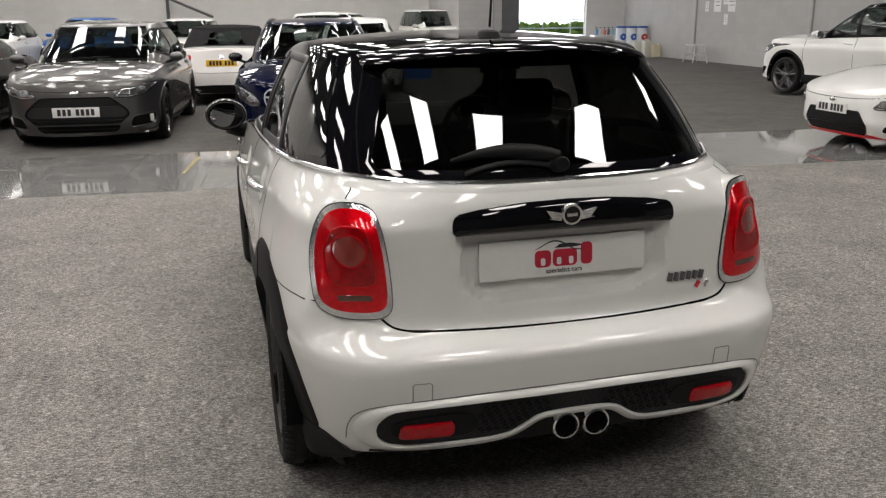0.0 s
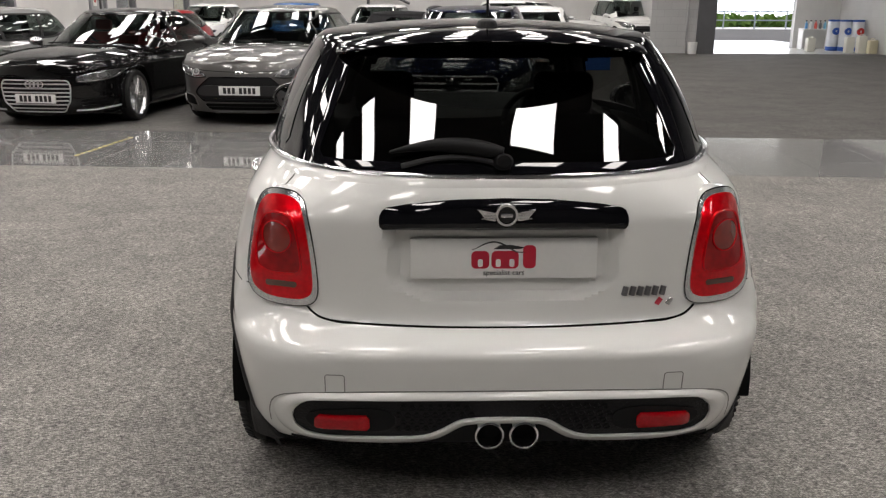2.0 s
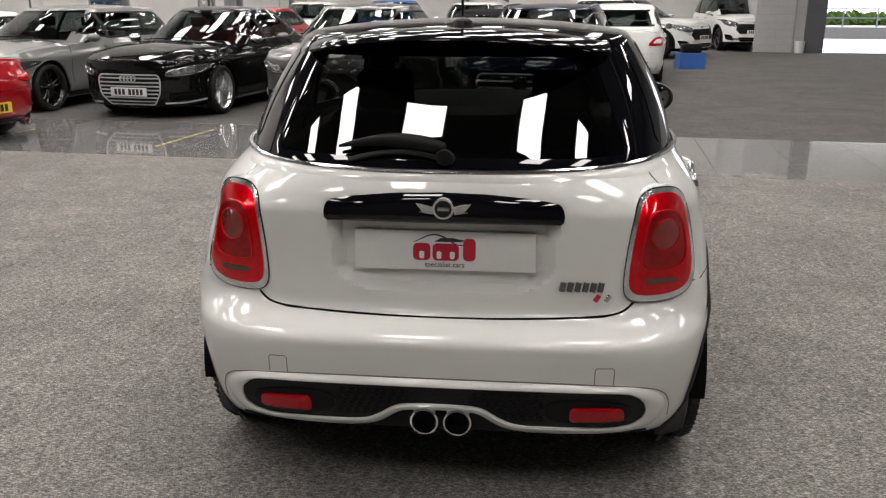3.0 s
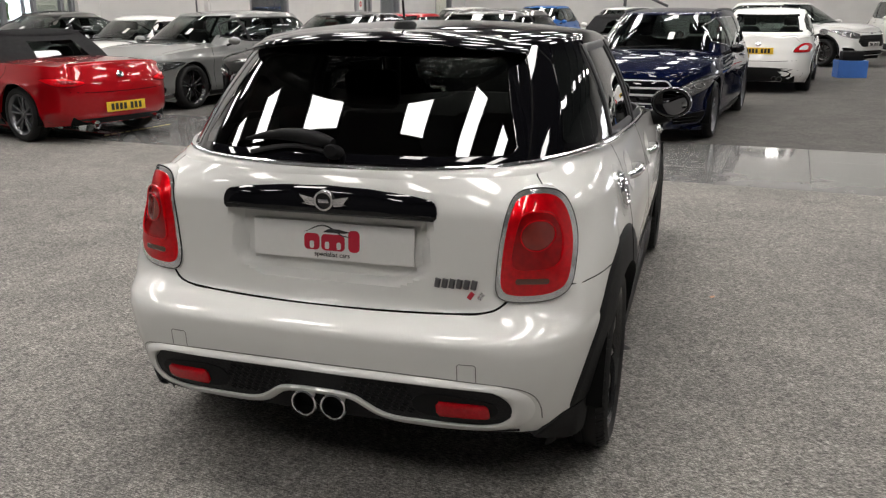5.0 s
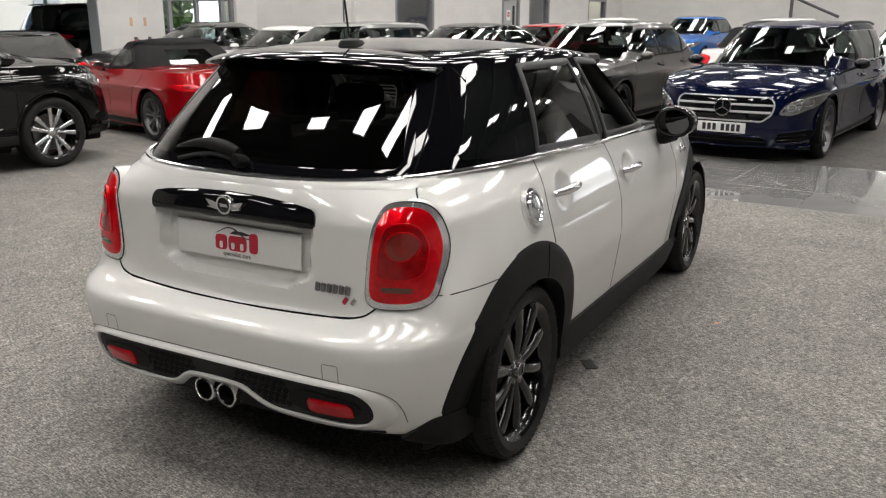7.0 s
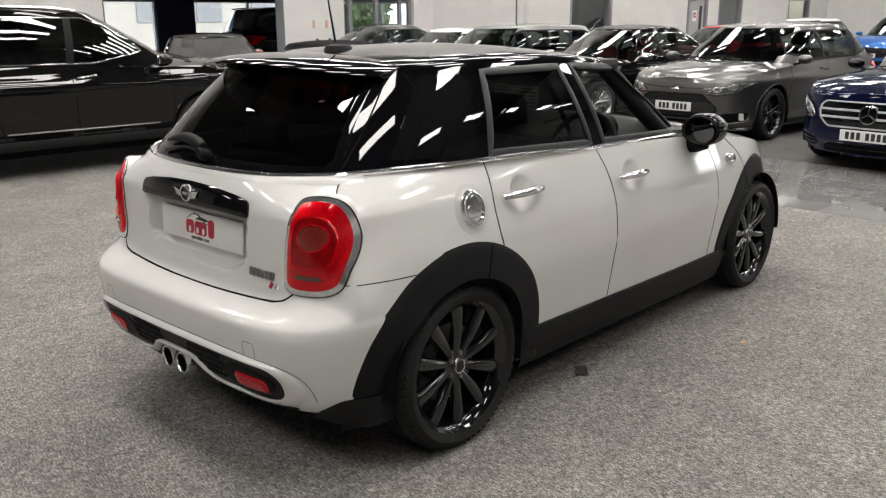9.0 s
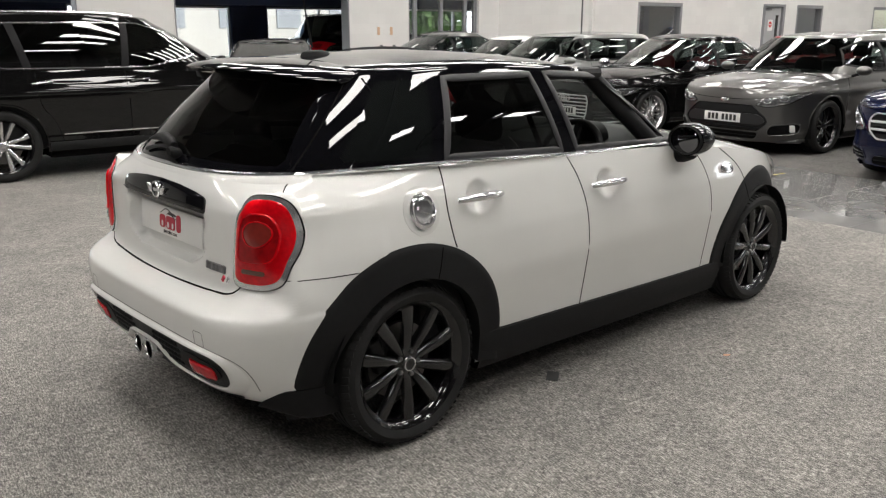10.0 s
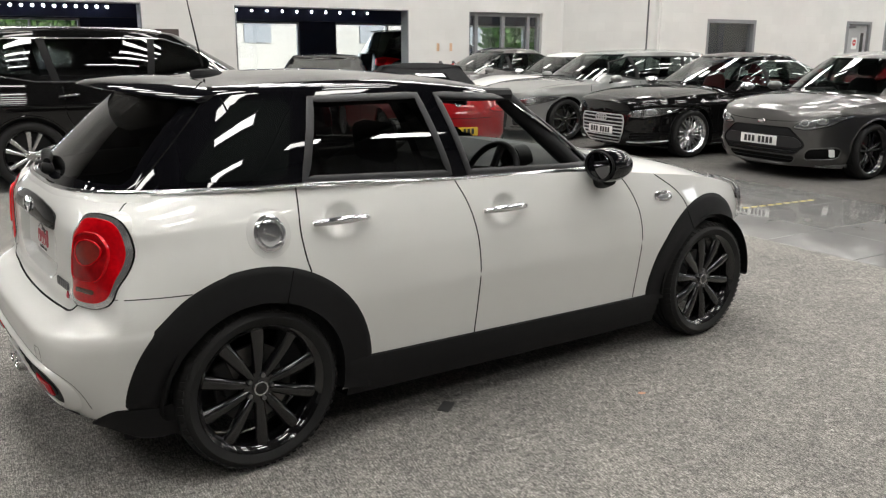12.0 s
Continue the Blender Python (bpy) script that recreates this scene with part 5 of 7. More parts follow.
def drum(m, lid):
    d = thing("drum", "white and blue plastic drum in the loading bay", "drum", m, "drums in the bay")
    body = plain("drum_white", (0.66, 0.68, 0.72), rough=0.35, vary=0.05)
    part("body", lathe([(0.0005, 0.0), (0.14, 0.0), (0.155, 0.03), (0.155, 0.28), (0.16, 0.3), (0.155, 0.32), (0.155, 0.58), (0.16, 0.6), (0.155, 0.62), (0.15, 0.83), (0.0005, 0.84)], 28, "z"), body, d)
    part("base_band", lathe([(0.154, 0.02), (0.162, 0.03), (0.162, 0.12), (0.154, 0.13)], 28, "z", True), plain("drum_blue", (0.03, 0.1, 0.4), rough=0.4), d)
    part("rim", lathe([(0.13, 0.82), (0.157, 0.81), (0.16, 0.86), (0.13, 0.86)], 28, "z", True), plain("drum_blue", (0.03, 0.1, 0.4)), d)
    part("mark", moved(lathe([(0.03, -0.162), (0.1, -0.162), (0.1, -0.12), (0.03, -0.12)], 24, "y", True), pose(0, 0, 0.55)), plain("drum_red", (0.5, 0.03, 0.03), rough=0.4) if lid else plain("drum_blue", (0.03, 0.1, 0.4)), d)
    return d


for x, y, k in ((11.45, 27.2, 0), (11.75, 26.95, 0), (12.05, 26.7, 1)):
    drum(HALL @ pose(x, y, 0, 0, 0, 10) @ Matrix.Scale(1.2, 4), k)


def canister(m, mat, label, h=0.38):
    c = thing("canister", label, "canister", m, "canisters in the bay")
    part("body", box(-0.14, 0.14, -0.1, 0.1, 0, h, 0.03, 3), mat, c)
    part("cap", moved(lathe([(0.0005, 0.05), (0.03, 0.048), (0.032, 0.0)], 16, "z"), pose(0.07, 0, h - 0.002)), PLATE_WHITE, c)
    part("handle", tube([(-0.09, 0, h - 0.01), (-0.07, 0, h + 0.05), (0.02, 0, h + 0.05), (0.04, 0, h - 0.01)], 0.014), mat, c)


POLY = plain("milky_plastic", (0.7, 0.69, 0.62), rough=0.4, vary=0.05)
CREAM = plain("cream_plastic", (0.6, 0.55, 0.38), rough=0.45, vary=0.06)
for x, y, m_, h in ((11.55, 26.0, POLY, 0.5), (11.85, 25.8, POLY, 0.55), (12.1, 25.55, CREAM, 0.42), (10.6, 26.8, POLY, 0.45)):
    canister(HALL @ pose(x, y, 0.003, 0, 0, 8), m_, "milky plastic canister on the bay floor" if m_ is POLY else "cream plastic canister on the bay floor", h)
bench = thing("side_table", "white side table under spray bottles", "table", HALL @ pose(11.35, 28.55, 0))
part("top", box(-0.5, 0.5, -0.25, 0.25, 0.66, 0.7, 0.005), PLATE_WHITE, bench)
for sx in (1, -1):
    part("side", box(*sorted((sx * 0.46, sx * 0.5)), -0.24, 0.24, 0, 0.66), PLATE_WHITE, bench)
for k, col in enumerate(((0.1, 0.3, 0.6), (0.7, 0.7, 0.7), (0.6, 0.1, 0.08), (0.12, 0.12, 0.13), (0.2, 0.5, 0.7))):
    b_ = thing("spray_bottle", "small plastic spray bottle on the side table", "bottle", HALL @ pose(11.0 + 0.16 * k, 28.5, 0.7), "spray bottles")
    part("body", lathe([(0.0005, 0), (0.045, 0.0), (0.048, 0.02), (0.048, 0.17), (0.018, 0.22), (0.016, 0.25), (0.0005, 0.25)], 16, "z"), plain("bottle_%d" % k, col, rough=0.3, bump=0), b_)
    part("trigger", box(-0.04, 0.02, -0.012, 0.012, 0.25, 0.29, 0.004), PLATE_INK, b_)
bin_ = thing("white_bin", "small white bin against the pier", "bin", HALL @ pose(6.3, 24.95, 0))
part("body", lathe([(0.0005, 0), (0.13, 0.0), (0.16, 0.36), (0.15, 0.36), (0.12, 0.02), (0.0005, 0.02)], 24, "z"), PLATE_WHITE, bin_)
# yard outside the bay
slab("yard", 0, 40, 36.0, 90, -0.12, -0.02, PAVE, "sunlit pale yard outside the loading door", "ground")
# An added glowing sheet takes the place of daylight behind the yard.
slab("yard_backdrop", -10, 60, 90, 90.2, -0.5, 20, OUT_GLOW, "glowing sheet standing in for daylight beyond the yard", "backdrop")
leafy("hedge", "bright green verge beyond the yard", pose(16, 62, 0), (22, 3, 0.8), 2600, 7, plain("verge_leaf", (0.2, 0.3, 0.05), rough=0.7, grain=14, vary=0.5), (0.15, 0.35))
rail = thing("railing", "pale steel railing along the yard", "railing", HALL @ pose(15, 55, 0))
RAILM = plain("pale_steel", (0.6, 0.6, 0.58), rough=0.5)
for k in range(11):
    part("post", box(-10 + 2 * k - 0.04, -10 + 2 * k + 0.04, -0.04, 0.04, 0, 1.15), RAILM, rail)
for z in (0.55, 1.1):
    part("rail", box(-10, 10, -0.03, 0.03, z - 0.04, z + 0.04), RAILM, rail)

# ---- small things on the floor and walls ----
def extinguisher(m):
    e = thing("fire_extinguisher", "red fire extinguisher on the white wall", "extinguisher", m, "extinguishers")
    red = plain("extinguisher_red", (0.5, 0.015, 0.015), rough=0.3, bump=0)
    part("body", lathe([(0.0005, 0), (0.08, 0.0), (0.085, 0.02), (0.085, 0.4), (0.05, 0.47), (0.025, 0.49), (0.0005, 0.5)], 24, "z"), red, e)
    part("valve", box(-0.03, 0.03, -0.02, 0.02, 0.49, 0.55, 0.005), STEEL, e)
    part("hose", tube([(0.03, 0, 0.52), (0.11, 0, 0.46), (0.12, 0, 0.2)], 0.012), PLATE_INK, e)


for vv in (9.35, 9.7):
    extinguisher(HALL @ pose(WA + 0.11, vv, 0.55, 0, 0, 90))
    slab("wall_notice", WA, WA + 0.006, vv - 0.035, vv + 0.035, 1.32, 1.5, plain("orange_notice", (0.6, 0.4, 0.26), rough=0.6, bump=0), "small pale orange notice above an extinguisher", "notice", "")
slab("wall_vent", WA, WA + 0.02, 3.01, 3.46, 1.5, 1.74, plain("brown_vent", (0.06, 0.045, 0.04), rough=0.6), "dark brown wall vent", "vent", "")
tape = part("floor_tape", box(-0.051, 0.051, -0.027, 0.027, 0, 0.003, 0.001, 1), plain("black_tape", (0.03, 0.03, 0.03), rough=0.7))
tape.matrix_world = pose(0.757, 0.866, 0, 0, 0, -53)
tagged(tape, "small strip of black tape on the carpet", "tape")
leaf_ = part("dry_leaf", grid([[(-0.02, -0.012, 0.004), (-0.018, 0.0, 0.009), (-0.02, 0.012, 0.003)], [(0.0, -0.016, 0.003), (0.0, 0.0, 0.012), (0.0, 0.016, 0.004)], [(0.022, -0.004, 0.006), (0.024, 0.0, 0.01), (0.022, 0.005, 0.005)]]), plain("orange_leaf", (0.5, 0.27, 0.18), rough=0.7))
leaf_.matrix_world = pose(1.157, 1.677, 0, 0, 0, 40) @ Matrix.Scale(0.8, 4)
tagged(leaf_, "small dry orange leaf on the carpet", "leaf")
for x, y, n_dash in ((-5.83, 5.7, 10), (-3.69, 5.75, 11), (-1.25, 5.9, 9)):
    bay_line = thing("bay_line", "pale yellow dashed tape line on the polished tiles", "tape", pose(x, y, 0.002, 0, 0, 82), "bay lines on the tiles")
    for k in range(n_dash):
        part("dash", box(0.115 * k, 0.115 * k + 0.07, -0.016, 0.016, 0.0, 0.002), PALE_YELLOW, bay_line)
crate = thing("blue_crate", "blue plastic crate holding black kit beside a saloon", "crate", pose(4.0, 17.6, 0, 0, 0, 10))
BLUEC = plain("crate_blue", (0.05, 0.16, 0.5), rough=0.45)
part("base", box(-0.3, 0.3, -0.2, 0.2, 0, 0.02), BLUEC, crate)
for a in (((-0.3, 0.3, -0.2, -0.18)), ((-0.3, 0.3, 0.18, 0.2)), ((-0.3, -0.28, -0.18, 0.18)), ((0.28, 0.3, -0.18, 0.18))):
    part("side", box(*a, 0.02, 0.36, 0.004, 1), BLUEC, crate)
kit = part("kit_case", box(-0.22, 0.22, -0.13, 0.13, 0.0, 0.2, 0.03), BLACK_TRIM)
kit.matrix_world = pose(4.0, 17.6, 0.36, 0, 0, 10)
tagged(kit, "black kit case on a blue crate", "case")
stand = part("stair_rail", joined(tube([(0, 0, 0), (0, 0, 2.6)], 0.06, 8), tube([(0, 0, 2.2), (1.6, 0, 1.5)], 0.05, 8)), STEEL)
stand.matrix_world = HALL @ pose(-4.8, 30.6, 0)
tagged(stand, "dark steel post with a sloping brace", "post")

# ---- the show car ----
WHITE = paint("pearl_white_paint", (0.66, 0.66, 0.638), rough=0.3, coat=1.0)
MS = dict(wb=2.567, ro=0.70, fo=0.745, hw=0.84, nr=7.4, nr_top=4.3, nf=3.5, bow=0.03, axle=0.31, arch=0.352, rows=84, count=270,
          W=[(0.15, 0.75), (0.25, 0.79), (0.34, 0.80), (0.5, 0.822), (0.62, 0.836), (0.75, 0.83), (0.82, 0.818), (0.88, 0.803), (0.93, 0.789), (0.97, 0.775), (1.0, 0.763), (1.03, 0.75), (1.08, 0.726)],
          YR=[(0.2, -0.53), (0.27, -0.61), (0.32, -0.645), (0.40, -0.672), (0.47, -0.685), (0.54, -0.69), (0.565, -0.69), (0.582, -0.684), (0.594, -0.668), (0.602, -0.645), (0.609, -0.615), (0.617, -0.588), (0.63, -0.571), (0.66, -0.563), (0.70, -0.562), (0.80, -0.562), (0.90, -0.56), (0.96, -0.548), (1.0, -0.53), (1.06, -0.49)],
          YF=[(0.15, 3.2), (0.3, 3.28), (0.45, 3.31), (0.6, 3.3), (0.7, 3.27), (0.8, 3.2), (1.0, 3.12)],
          ZT=[(-0.6, 1.018), (-0.4, 1.034), (-0.1, 1.042), (0.2, 1.038), (0.9, 1.004), (1.6, 0.978), (1.85, 0.962), (2.2, 0.925), (2.65, 0.87), (3.0, 0.79), (3.31, 0.66)],
          ZB=[(-0.7, 0.288), (-0.45, 0.255), (0.3, 0.22), (2.2, 0.2), (2.9, 0.21), (3.31, 0.22)],
          crown=[(1.5, 0.05), (2.2, 0.062), (2.8, 0.055), (3.2, 0.03), (3.31, 0.0)], cowl=1.8,
          cabin=dict(w0=0.748, w1=0.605, yr0=-0.505, yr1=-0.15, yf0=2.02, yf1=1.47, nr=3.5, nf=5, bow=0.03, rows=22, count=130, puff=0.018, sink=0.0,
                     roof=[(-0.15, 1.35), (0.6, 1.368), (1.47, 1.315)], crown=0.038))
show_car = thing("hatchback_car", "pearl white five-door hatchback with a black roof on the carpet", "car", pose(0, 0, 0))
m_body = shell(MS)


def dip(x, z):
    """The scoop in the tailgate round the plate."""
    wide = 0.287 + 0.1 * (z - 0.80) - 0.11 * (max(0.0, 0.765 - z) / 0.08) ** 2.2
    a = max(0.0, 1 - max(0.0, abs(x) - wide) / 0.034)
    b = max(0.0, min(1.0, (z - 0.684) / 0.024)) * max(0.0, min(1.0, (0.95 - z) / 0.03))
    a = a * a * (3 - 2 * a)
    b = b * b * (3 - 2 * b)
    return 0.042 * a * b


step_y, flow_y = ease(MS["YR"]), ease([(0.5, -0.688), (0.54, -0.69), (0.58, -0.68), (0.615, -0.64), (0.645, -0.594), (0.675, -0.57), (0.72, -0.563), (0.9, -0.56)])
for v in m_body.verts:      # towards the corners the bumper shelf melts into the wing
    if v.co.y < -0.15 and 0.54 < v.co.z < 0.9:
        g = max(0.0, min(1.0, (abs(v.co.x) - 0.40) / 0.26))
        v.co.y += g * g * (3 - 2 * g) * (flow_y(v.co.z) - step_y(v.co.z)) * min(1.0, (-v.co.y - 0.15) / 0.35)
for v in m_body.verts:      # the tail turns early into the wings beside the lamps
    if v.co.y < -0.2 and 0.6 < v.co.z < 1.03:
        g = max(0.0, min(1.0, (abs(v.co.x) - 0.6) / 0.13)) ** 1.6
        v.co.y += 0.045 * g * min(1.0, (v.co.z - 0.6) / 0.07) * min(1.0, (-0.2 - v.co.y) / 0.25)
bumper_skin = Skin(m_body)
for v in m_body.verts:      # the flank keeps the bumper's width up to the lamps
    if -0.52 < v.co.y < -0.12 and 0.54 < v.co.z < 0.88 and abs(v.co.x) > 0.6:
        g = max(0.0, min(1.0, (0.88 - v.co.z) / 0.27))
        g = g * g * (3 - 2 * g) * min(1.0, (v.co.y + 0.52) / 0.07)
        wide = abs(bumper_skin.at("S", v.co.y, 0.53)[0].x)
        if wide > abs(v.co.x):
            v.co.x = math.copysign(abs(v.co.x) + (wide - abs(v.co.x)) * g, v.co.x)
gate_skin = Skin(m_body)      # the body before scoop and dimples
HANDLES = ((0.345, 0.903), (1.13, 0.864))
for v in m_body.verts:
    for y, z in HANDLES:
        q = math.hypot((v.co.y - y) / 0.068, (v.co.z - z) / 0.064)
        if q < 1 and abs(v.co.x) > 0.5:
            v.co.x -= math.copysign(0.034 * (1 - q * q), v.co.x)
for v in m_body.verts:
    if v.co.y < -0.3:
        v.co.y += dip(v.co.x, v.co.z)
m_skin = Skin(m_body)
m_cab = cabin(MS)
m_cskin = Skin(m_cab)
part("body", m_body, WHITE, show_car)
REAR_G = rounded(dense([(-0.55, 1.045), (0.55, 1.045), (0.445, 1.34), (-0.445, 1.34)], 0.09), 1)
QUARTER = rounded(dense([(-0.19, 1.07), (0.165, 1.06), (0.245, 1.335), (0.05, 1.335)], 0.08), 1)
REAR_D = [(0.235, 1.056), (0.885, 1.026), (0.80, 1.338), (0.325, 1.338)]
FRONT_D = [(0.985, 1.022), (1.79, 0.988), (1.44, 1.306), (0.90, 1.338)]
SCREEN = rounded([(-0.52, 0.97), (0.52, 0.97), (0.42, 1.31), (-0.42, 1.31)], 2)
snap(m_cab, m_cskin, "R", REAR_G, 0.014, lambda v: v.co.y < 0.1)
for poly in (REAR_D, FRONT_D):
    snap(m_cab, m_cskin, "S", poly, 0.013, lambda v: abs(v.co.x) > 0.55)
g_rear = take(m_cab, lambda c, n: n.y < -0.2 and abs(n.x) < 0.75 and c.y < 0 and inside(REAR_G, c.x, c.z))
g_screen = take(m_cab, lambda c, n: n.y > 0.25 and abs(n.x) < 0.7 and c.y > 1 and inside(SCREEN, c.x, c.z))
g_reard = take(m_cab, lambda c, n: abs(n.x) > 0.6 and inside(REAR_D, c.y, c.z))
g_front = take(m_cab, lambda c, n: abs(n.x) > 0.6 and inside(FRONT_D, c.y, c.z))
g_front.free()
part("roof", m_cab, BLACK_GLOSS, show_car, "gloss black roof and pillars")
part("rear_window", g_rear, GLASS_TINT, show_car, "dark tinted rear window")
part("windscreen", g_screen, GLASS_CLEAR, show_car)
for bmx, nm in ((g_reard, "rear_door_window"),):
    l = take(bmx, lambda c, n: c.x < 0)
    part(nm, bmx, GLASS_TINT, show_car)
    part(nm, l, GLASS_TINT, show_car)
liners(show_car, MS, 0.24, 0.28)
RZ = lambda y: ease(MS["ZT"])(y)
for v in ("S", "L"):
    for poly in (REAR_D, FRONT_D):
        part("window_frame", strip(m_cskin, v, dense(poly, 0.04), 0.03, 0.006, True), SATIN, show_car, "satin grey window frame")
    part("quarter_window", patch(m_cskin, v, QUARTER, 0.0025, 0.0, 8, 0.004), GLASS_DARK, show_car, "dark quarter window")
    # quarter panel edge and door shuts
    part("pillar_seam", strip(m_cskin, v, [(-0.025 - 0.31 * k / 12, 1.348 - 0.306 * k / 12) for k in range(13)], 0.006, 0.001, sink=0.002), GAP, show_car)
    for line in ([(0.195, 1.035), (0.172, 0.9), (0.185, 0.78), (0.2, 0.735)], [(0.895, 1.0), (0.955, 0.88), (0.985, 0.7), (0.987, 0.5), (0.983, 0.335)],
                 [(1.84, 0.96), (1.93, 0.86), (2.0, 0.7), (2.005, 0.5), (2.0, 0.31)], 
                 [(2.12, 0.92), (2.3, 0.82), (2.38, 0.72)]):
        part("panel_gap", strip(m_skin, v, dense(rounded(line, 2, False), 0.04, False), 0.006, 0.0008, sink=0.002), GAP, show_car)
    part("panel_gap", strip(m_skin, v, [(-0.235 - 0.023 * k, 0.716) for k in range(13)], 0.0035, 0.0008, sink=0.002), GAP, show_car)
    # wheel-arch cladding
    for ya in (0.0, 2.567):
        r0, r1 = 0.34, 0.474
        rows = []
        for a in np.linspace(radians(-1 if ya else -12), radians(187 if ya else 196), 76):
            row = []
            for k in range(9):
                f = k / 8
                r = r0 + (r1 - r0) * f
                y, z = ya + r * math.cos(a), max(0.185, 0.31 + r * math.sin(a))
                p, n = m_skin.at(v, y, max(0.3, z) if r > 0.36 else 0.303 + 0.372 * math.sin(a) if math.sin(a) > 0 else 0.31)
                sx = 1 if v == "S" else -1
                x = abs(p.x) if r >= 0.372 else abs(m_skin.at(v, ya + 0.39 * math.cos(a), max(0.3, 0.303 + 0.39 * math.sin(a)))[0].x)
                lift = 0.011 * (1 - f) ** 0.7 + 0.004 if k < 8 else -0.004
                tuck = 0.4 * max(0.0, 0.34 - z) if a > 2.5 and not ya else 0.0
                row.append((sx * (x + lift - tuck), y, z))
            rows.append(row)
        for _ in range(12):     # ease the run over the step in the tail, never under the skin
            rows = [rows[0]] + [[(sx * max(abs(q[0]), abs(p[0] + 2 * q[0] + t[0]) / 4) if q[2] > 0.36 else q[0], q[1], q[2]) for p, q, t in zip(*rows[i - 1:i + 2])] for i in range(1, len(rows) - 1)] + [rows[-1]]
        rows = [[(row[0][0] - sx * 0.06, row[0][1], row[0][2])] + row for row in rows]
        seams = [rows[int(len(rows) * f)] for f in ((0.42,) if ya == 0 else (0.62,))]
        cl = part("arch_cladding", grid(rows), BLACK_TRIM, show_car, "matt black wheel-arch cladding")
        for row in seams:
            part("cladding_seam", tube([Vector(q) for q in row[1:-1]], 0.0022, 6), GAP, cl)
    # lower corner of the bumper behind the rear wheel
    sx = 1 if v == "S" else -1
    edge = ease([(-0.555, 0.27), (-0.51, 0.316), (-0.485, 0.325), (-0.3, 0.325)])
    foot_z = ease([(-0.555, 0.262), (-0.48, 0.225), (-0.4, 0.2), (-0.3, 0.195)])
    rows = []
    for k in range(26):
        y = -0.555 + 0.255 * k / 25
        row = []
        for f, o in ((0.0, -0.004), (0.03, 0.007), (0.3, 0.009), (0.6, 0.008), (0.9, 0.002), (1.0, -0.02)):
            z = edge(y) + (foot_z(y) - edge(y)) * f
            p, n = m_skin.at(v, min(y, -0.362), max(0.31, z))
            row.append((sx * (abs(p.x) + o - 0.5 * max(0.0, 0.31 - z) * max(0.0, min(1.0, (-0.42 - y) / 0.1))), y, z))
        rows.append(row)
    part("bumper_corner", grid(rows), BLACK_TRIM, show_car, "matt black lower bumper corner")
    # sill cladding
    rows = []
    for k in range(24):
        y = 0.36 + (2.2 - 0.36) * k / 23
        top = 0.362 - 0.027 * y
        sx = 1 if v == "S" else -1
        rows.append([(sx * (abs(m_skin.at(v, y, z)[0].x) + o), y, z) for z, o in ((top, -0.006), (top - 0.004, 0.012), (top - 0.055, 0.02), (top - 0.12, 0.014), (top - 0.163, 0.0), (top - 0.172, -0.12))])
    part("sill_cladding", grid(rows), BLACK_TRIM, show_car, "matt black sill cladding")
    # handles over round dishes
    for y, z in HANDLES:
        pts = []
        for k in range(13):
            f = k / 12
            yy = y - 0.115 + 0.23 * f
            p, n = gate_skin.at(v, yy, z - 0.002)
            pts.append(p + n * (0.006 + 0.034 * math.sin(math.pi * f) ** 0.5))
        bmh = tube(pts, [0.012 + 0.005 * math.sin(math.pi * k / 12) for k in range(13)], 12)
        part("door_handle", bmh, CHROME, show_car, "chrome door handle")
# mirrors: black pods on short stalks
for sx in (1, -1):
    rows = []
    for dy, sc in ((-0.075, 0.80), (-0.078, 0.96), (-0.05, 1.02), (0.0, 1.0), (0.045, 0.84), (0.075, 0.58), (0.092, 0.22)):
        rows.append([(sx * (0.88 + 0.1 * sc * math.cos(a)), 1.70 + dy, 1.015 + 0.076 * sc * math.sin(a)) for a in np.linspace(0, 2 * math.pi, 28, False)])
    pod = part("door_mirror", capped(rows), BLACK_GLOSS, show_car, "gloss black door mirror")
    part("mirror_glass", moved(lathe([(0.0004, -0.004), (0.04, -0.003), (0.078, 0.001), (0.08, 0.004)], 32, "y"), pose(sx * 0.88, 1.618, 1.015) @ pose(0, 0, 0, 4, 0, -sx * 13) @ Matrix.Diagonal((1.0, 1, 0.76, 1))), plain("dimmed_mirror", (0.13, 0.13, 0.135), rough=0.02, metal=1.0, bump=0, vary=0.02), pod)
    part("mirror_rim", moved(lathe([(0.077, -0.004), (0.084, -0.008), (0.089, 0.006), (0.079, 0.006)], 32, "y", True), pose(sx * 0.88, 1.62, 1.015) @ Matrix.Diagonal((1.03, 1, 0.78, 1))), BLACK_TRIM, pod)
    part("mirror_stalk", tube([(sx * 0.86, 1.70, 0.955), (sx * 0.82, 1.71, 0.93), (sx * 0.75, 1.72, 0.925)], [0.045, 0.036, 0.04], 14), BLACK_TRIM, pod)
# fuel cap on the driver's side
# Flat dish: a darker copy of the body white paints in the recess's shade.
part("fuel_cap_dish", patch(m_skin, "S", ellipse(0.055, 0.888, 0.082, 0.086, 36), 0.0015, 0.0, 3, 0.004), paint("pearl_white_shaded", (0.6, 0.6, 0.58)), show_car)
part("fuel_cap", patch(m_skin, "S", ellipse(0.055, 0.888, 0.059, 0.063, 36), 0.009, 0.006, 5, 0.02, 0.5), CHROME, show_car, "polished chrome fuel cap")
part("fuel_cap_ring", strip(m_skin, "S", ellipse(0.055, 0.888, 0.046, 0.049, 36), 0.008, 0.019, True), CHROME, show_car)
part("fuel_cap_grip", strip(m_skin, "S", [(0.03 + 0.01 * k, 0.9 - 0.004 * k) for k in range(6)], 0.02, 0.022), CHROME, show_car)
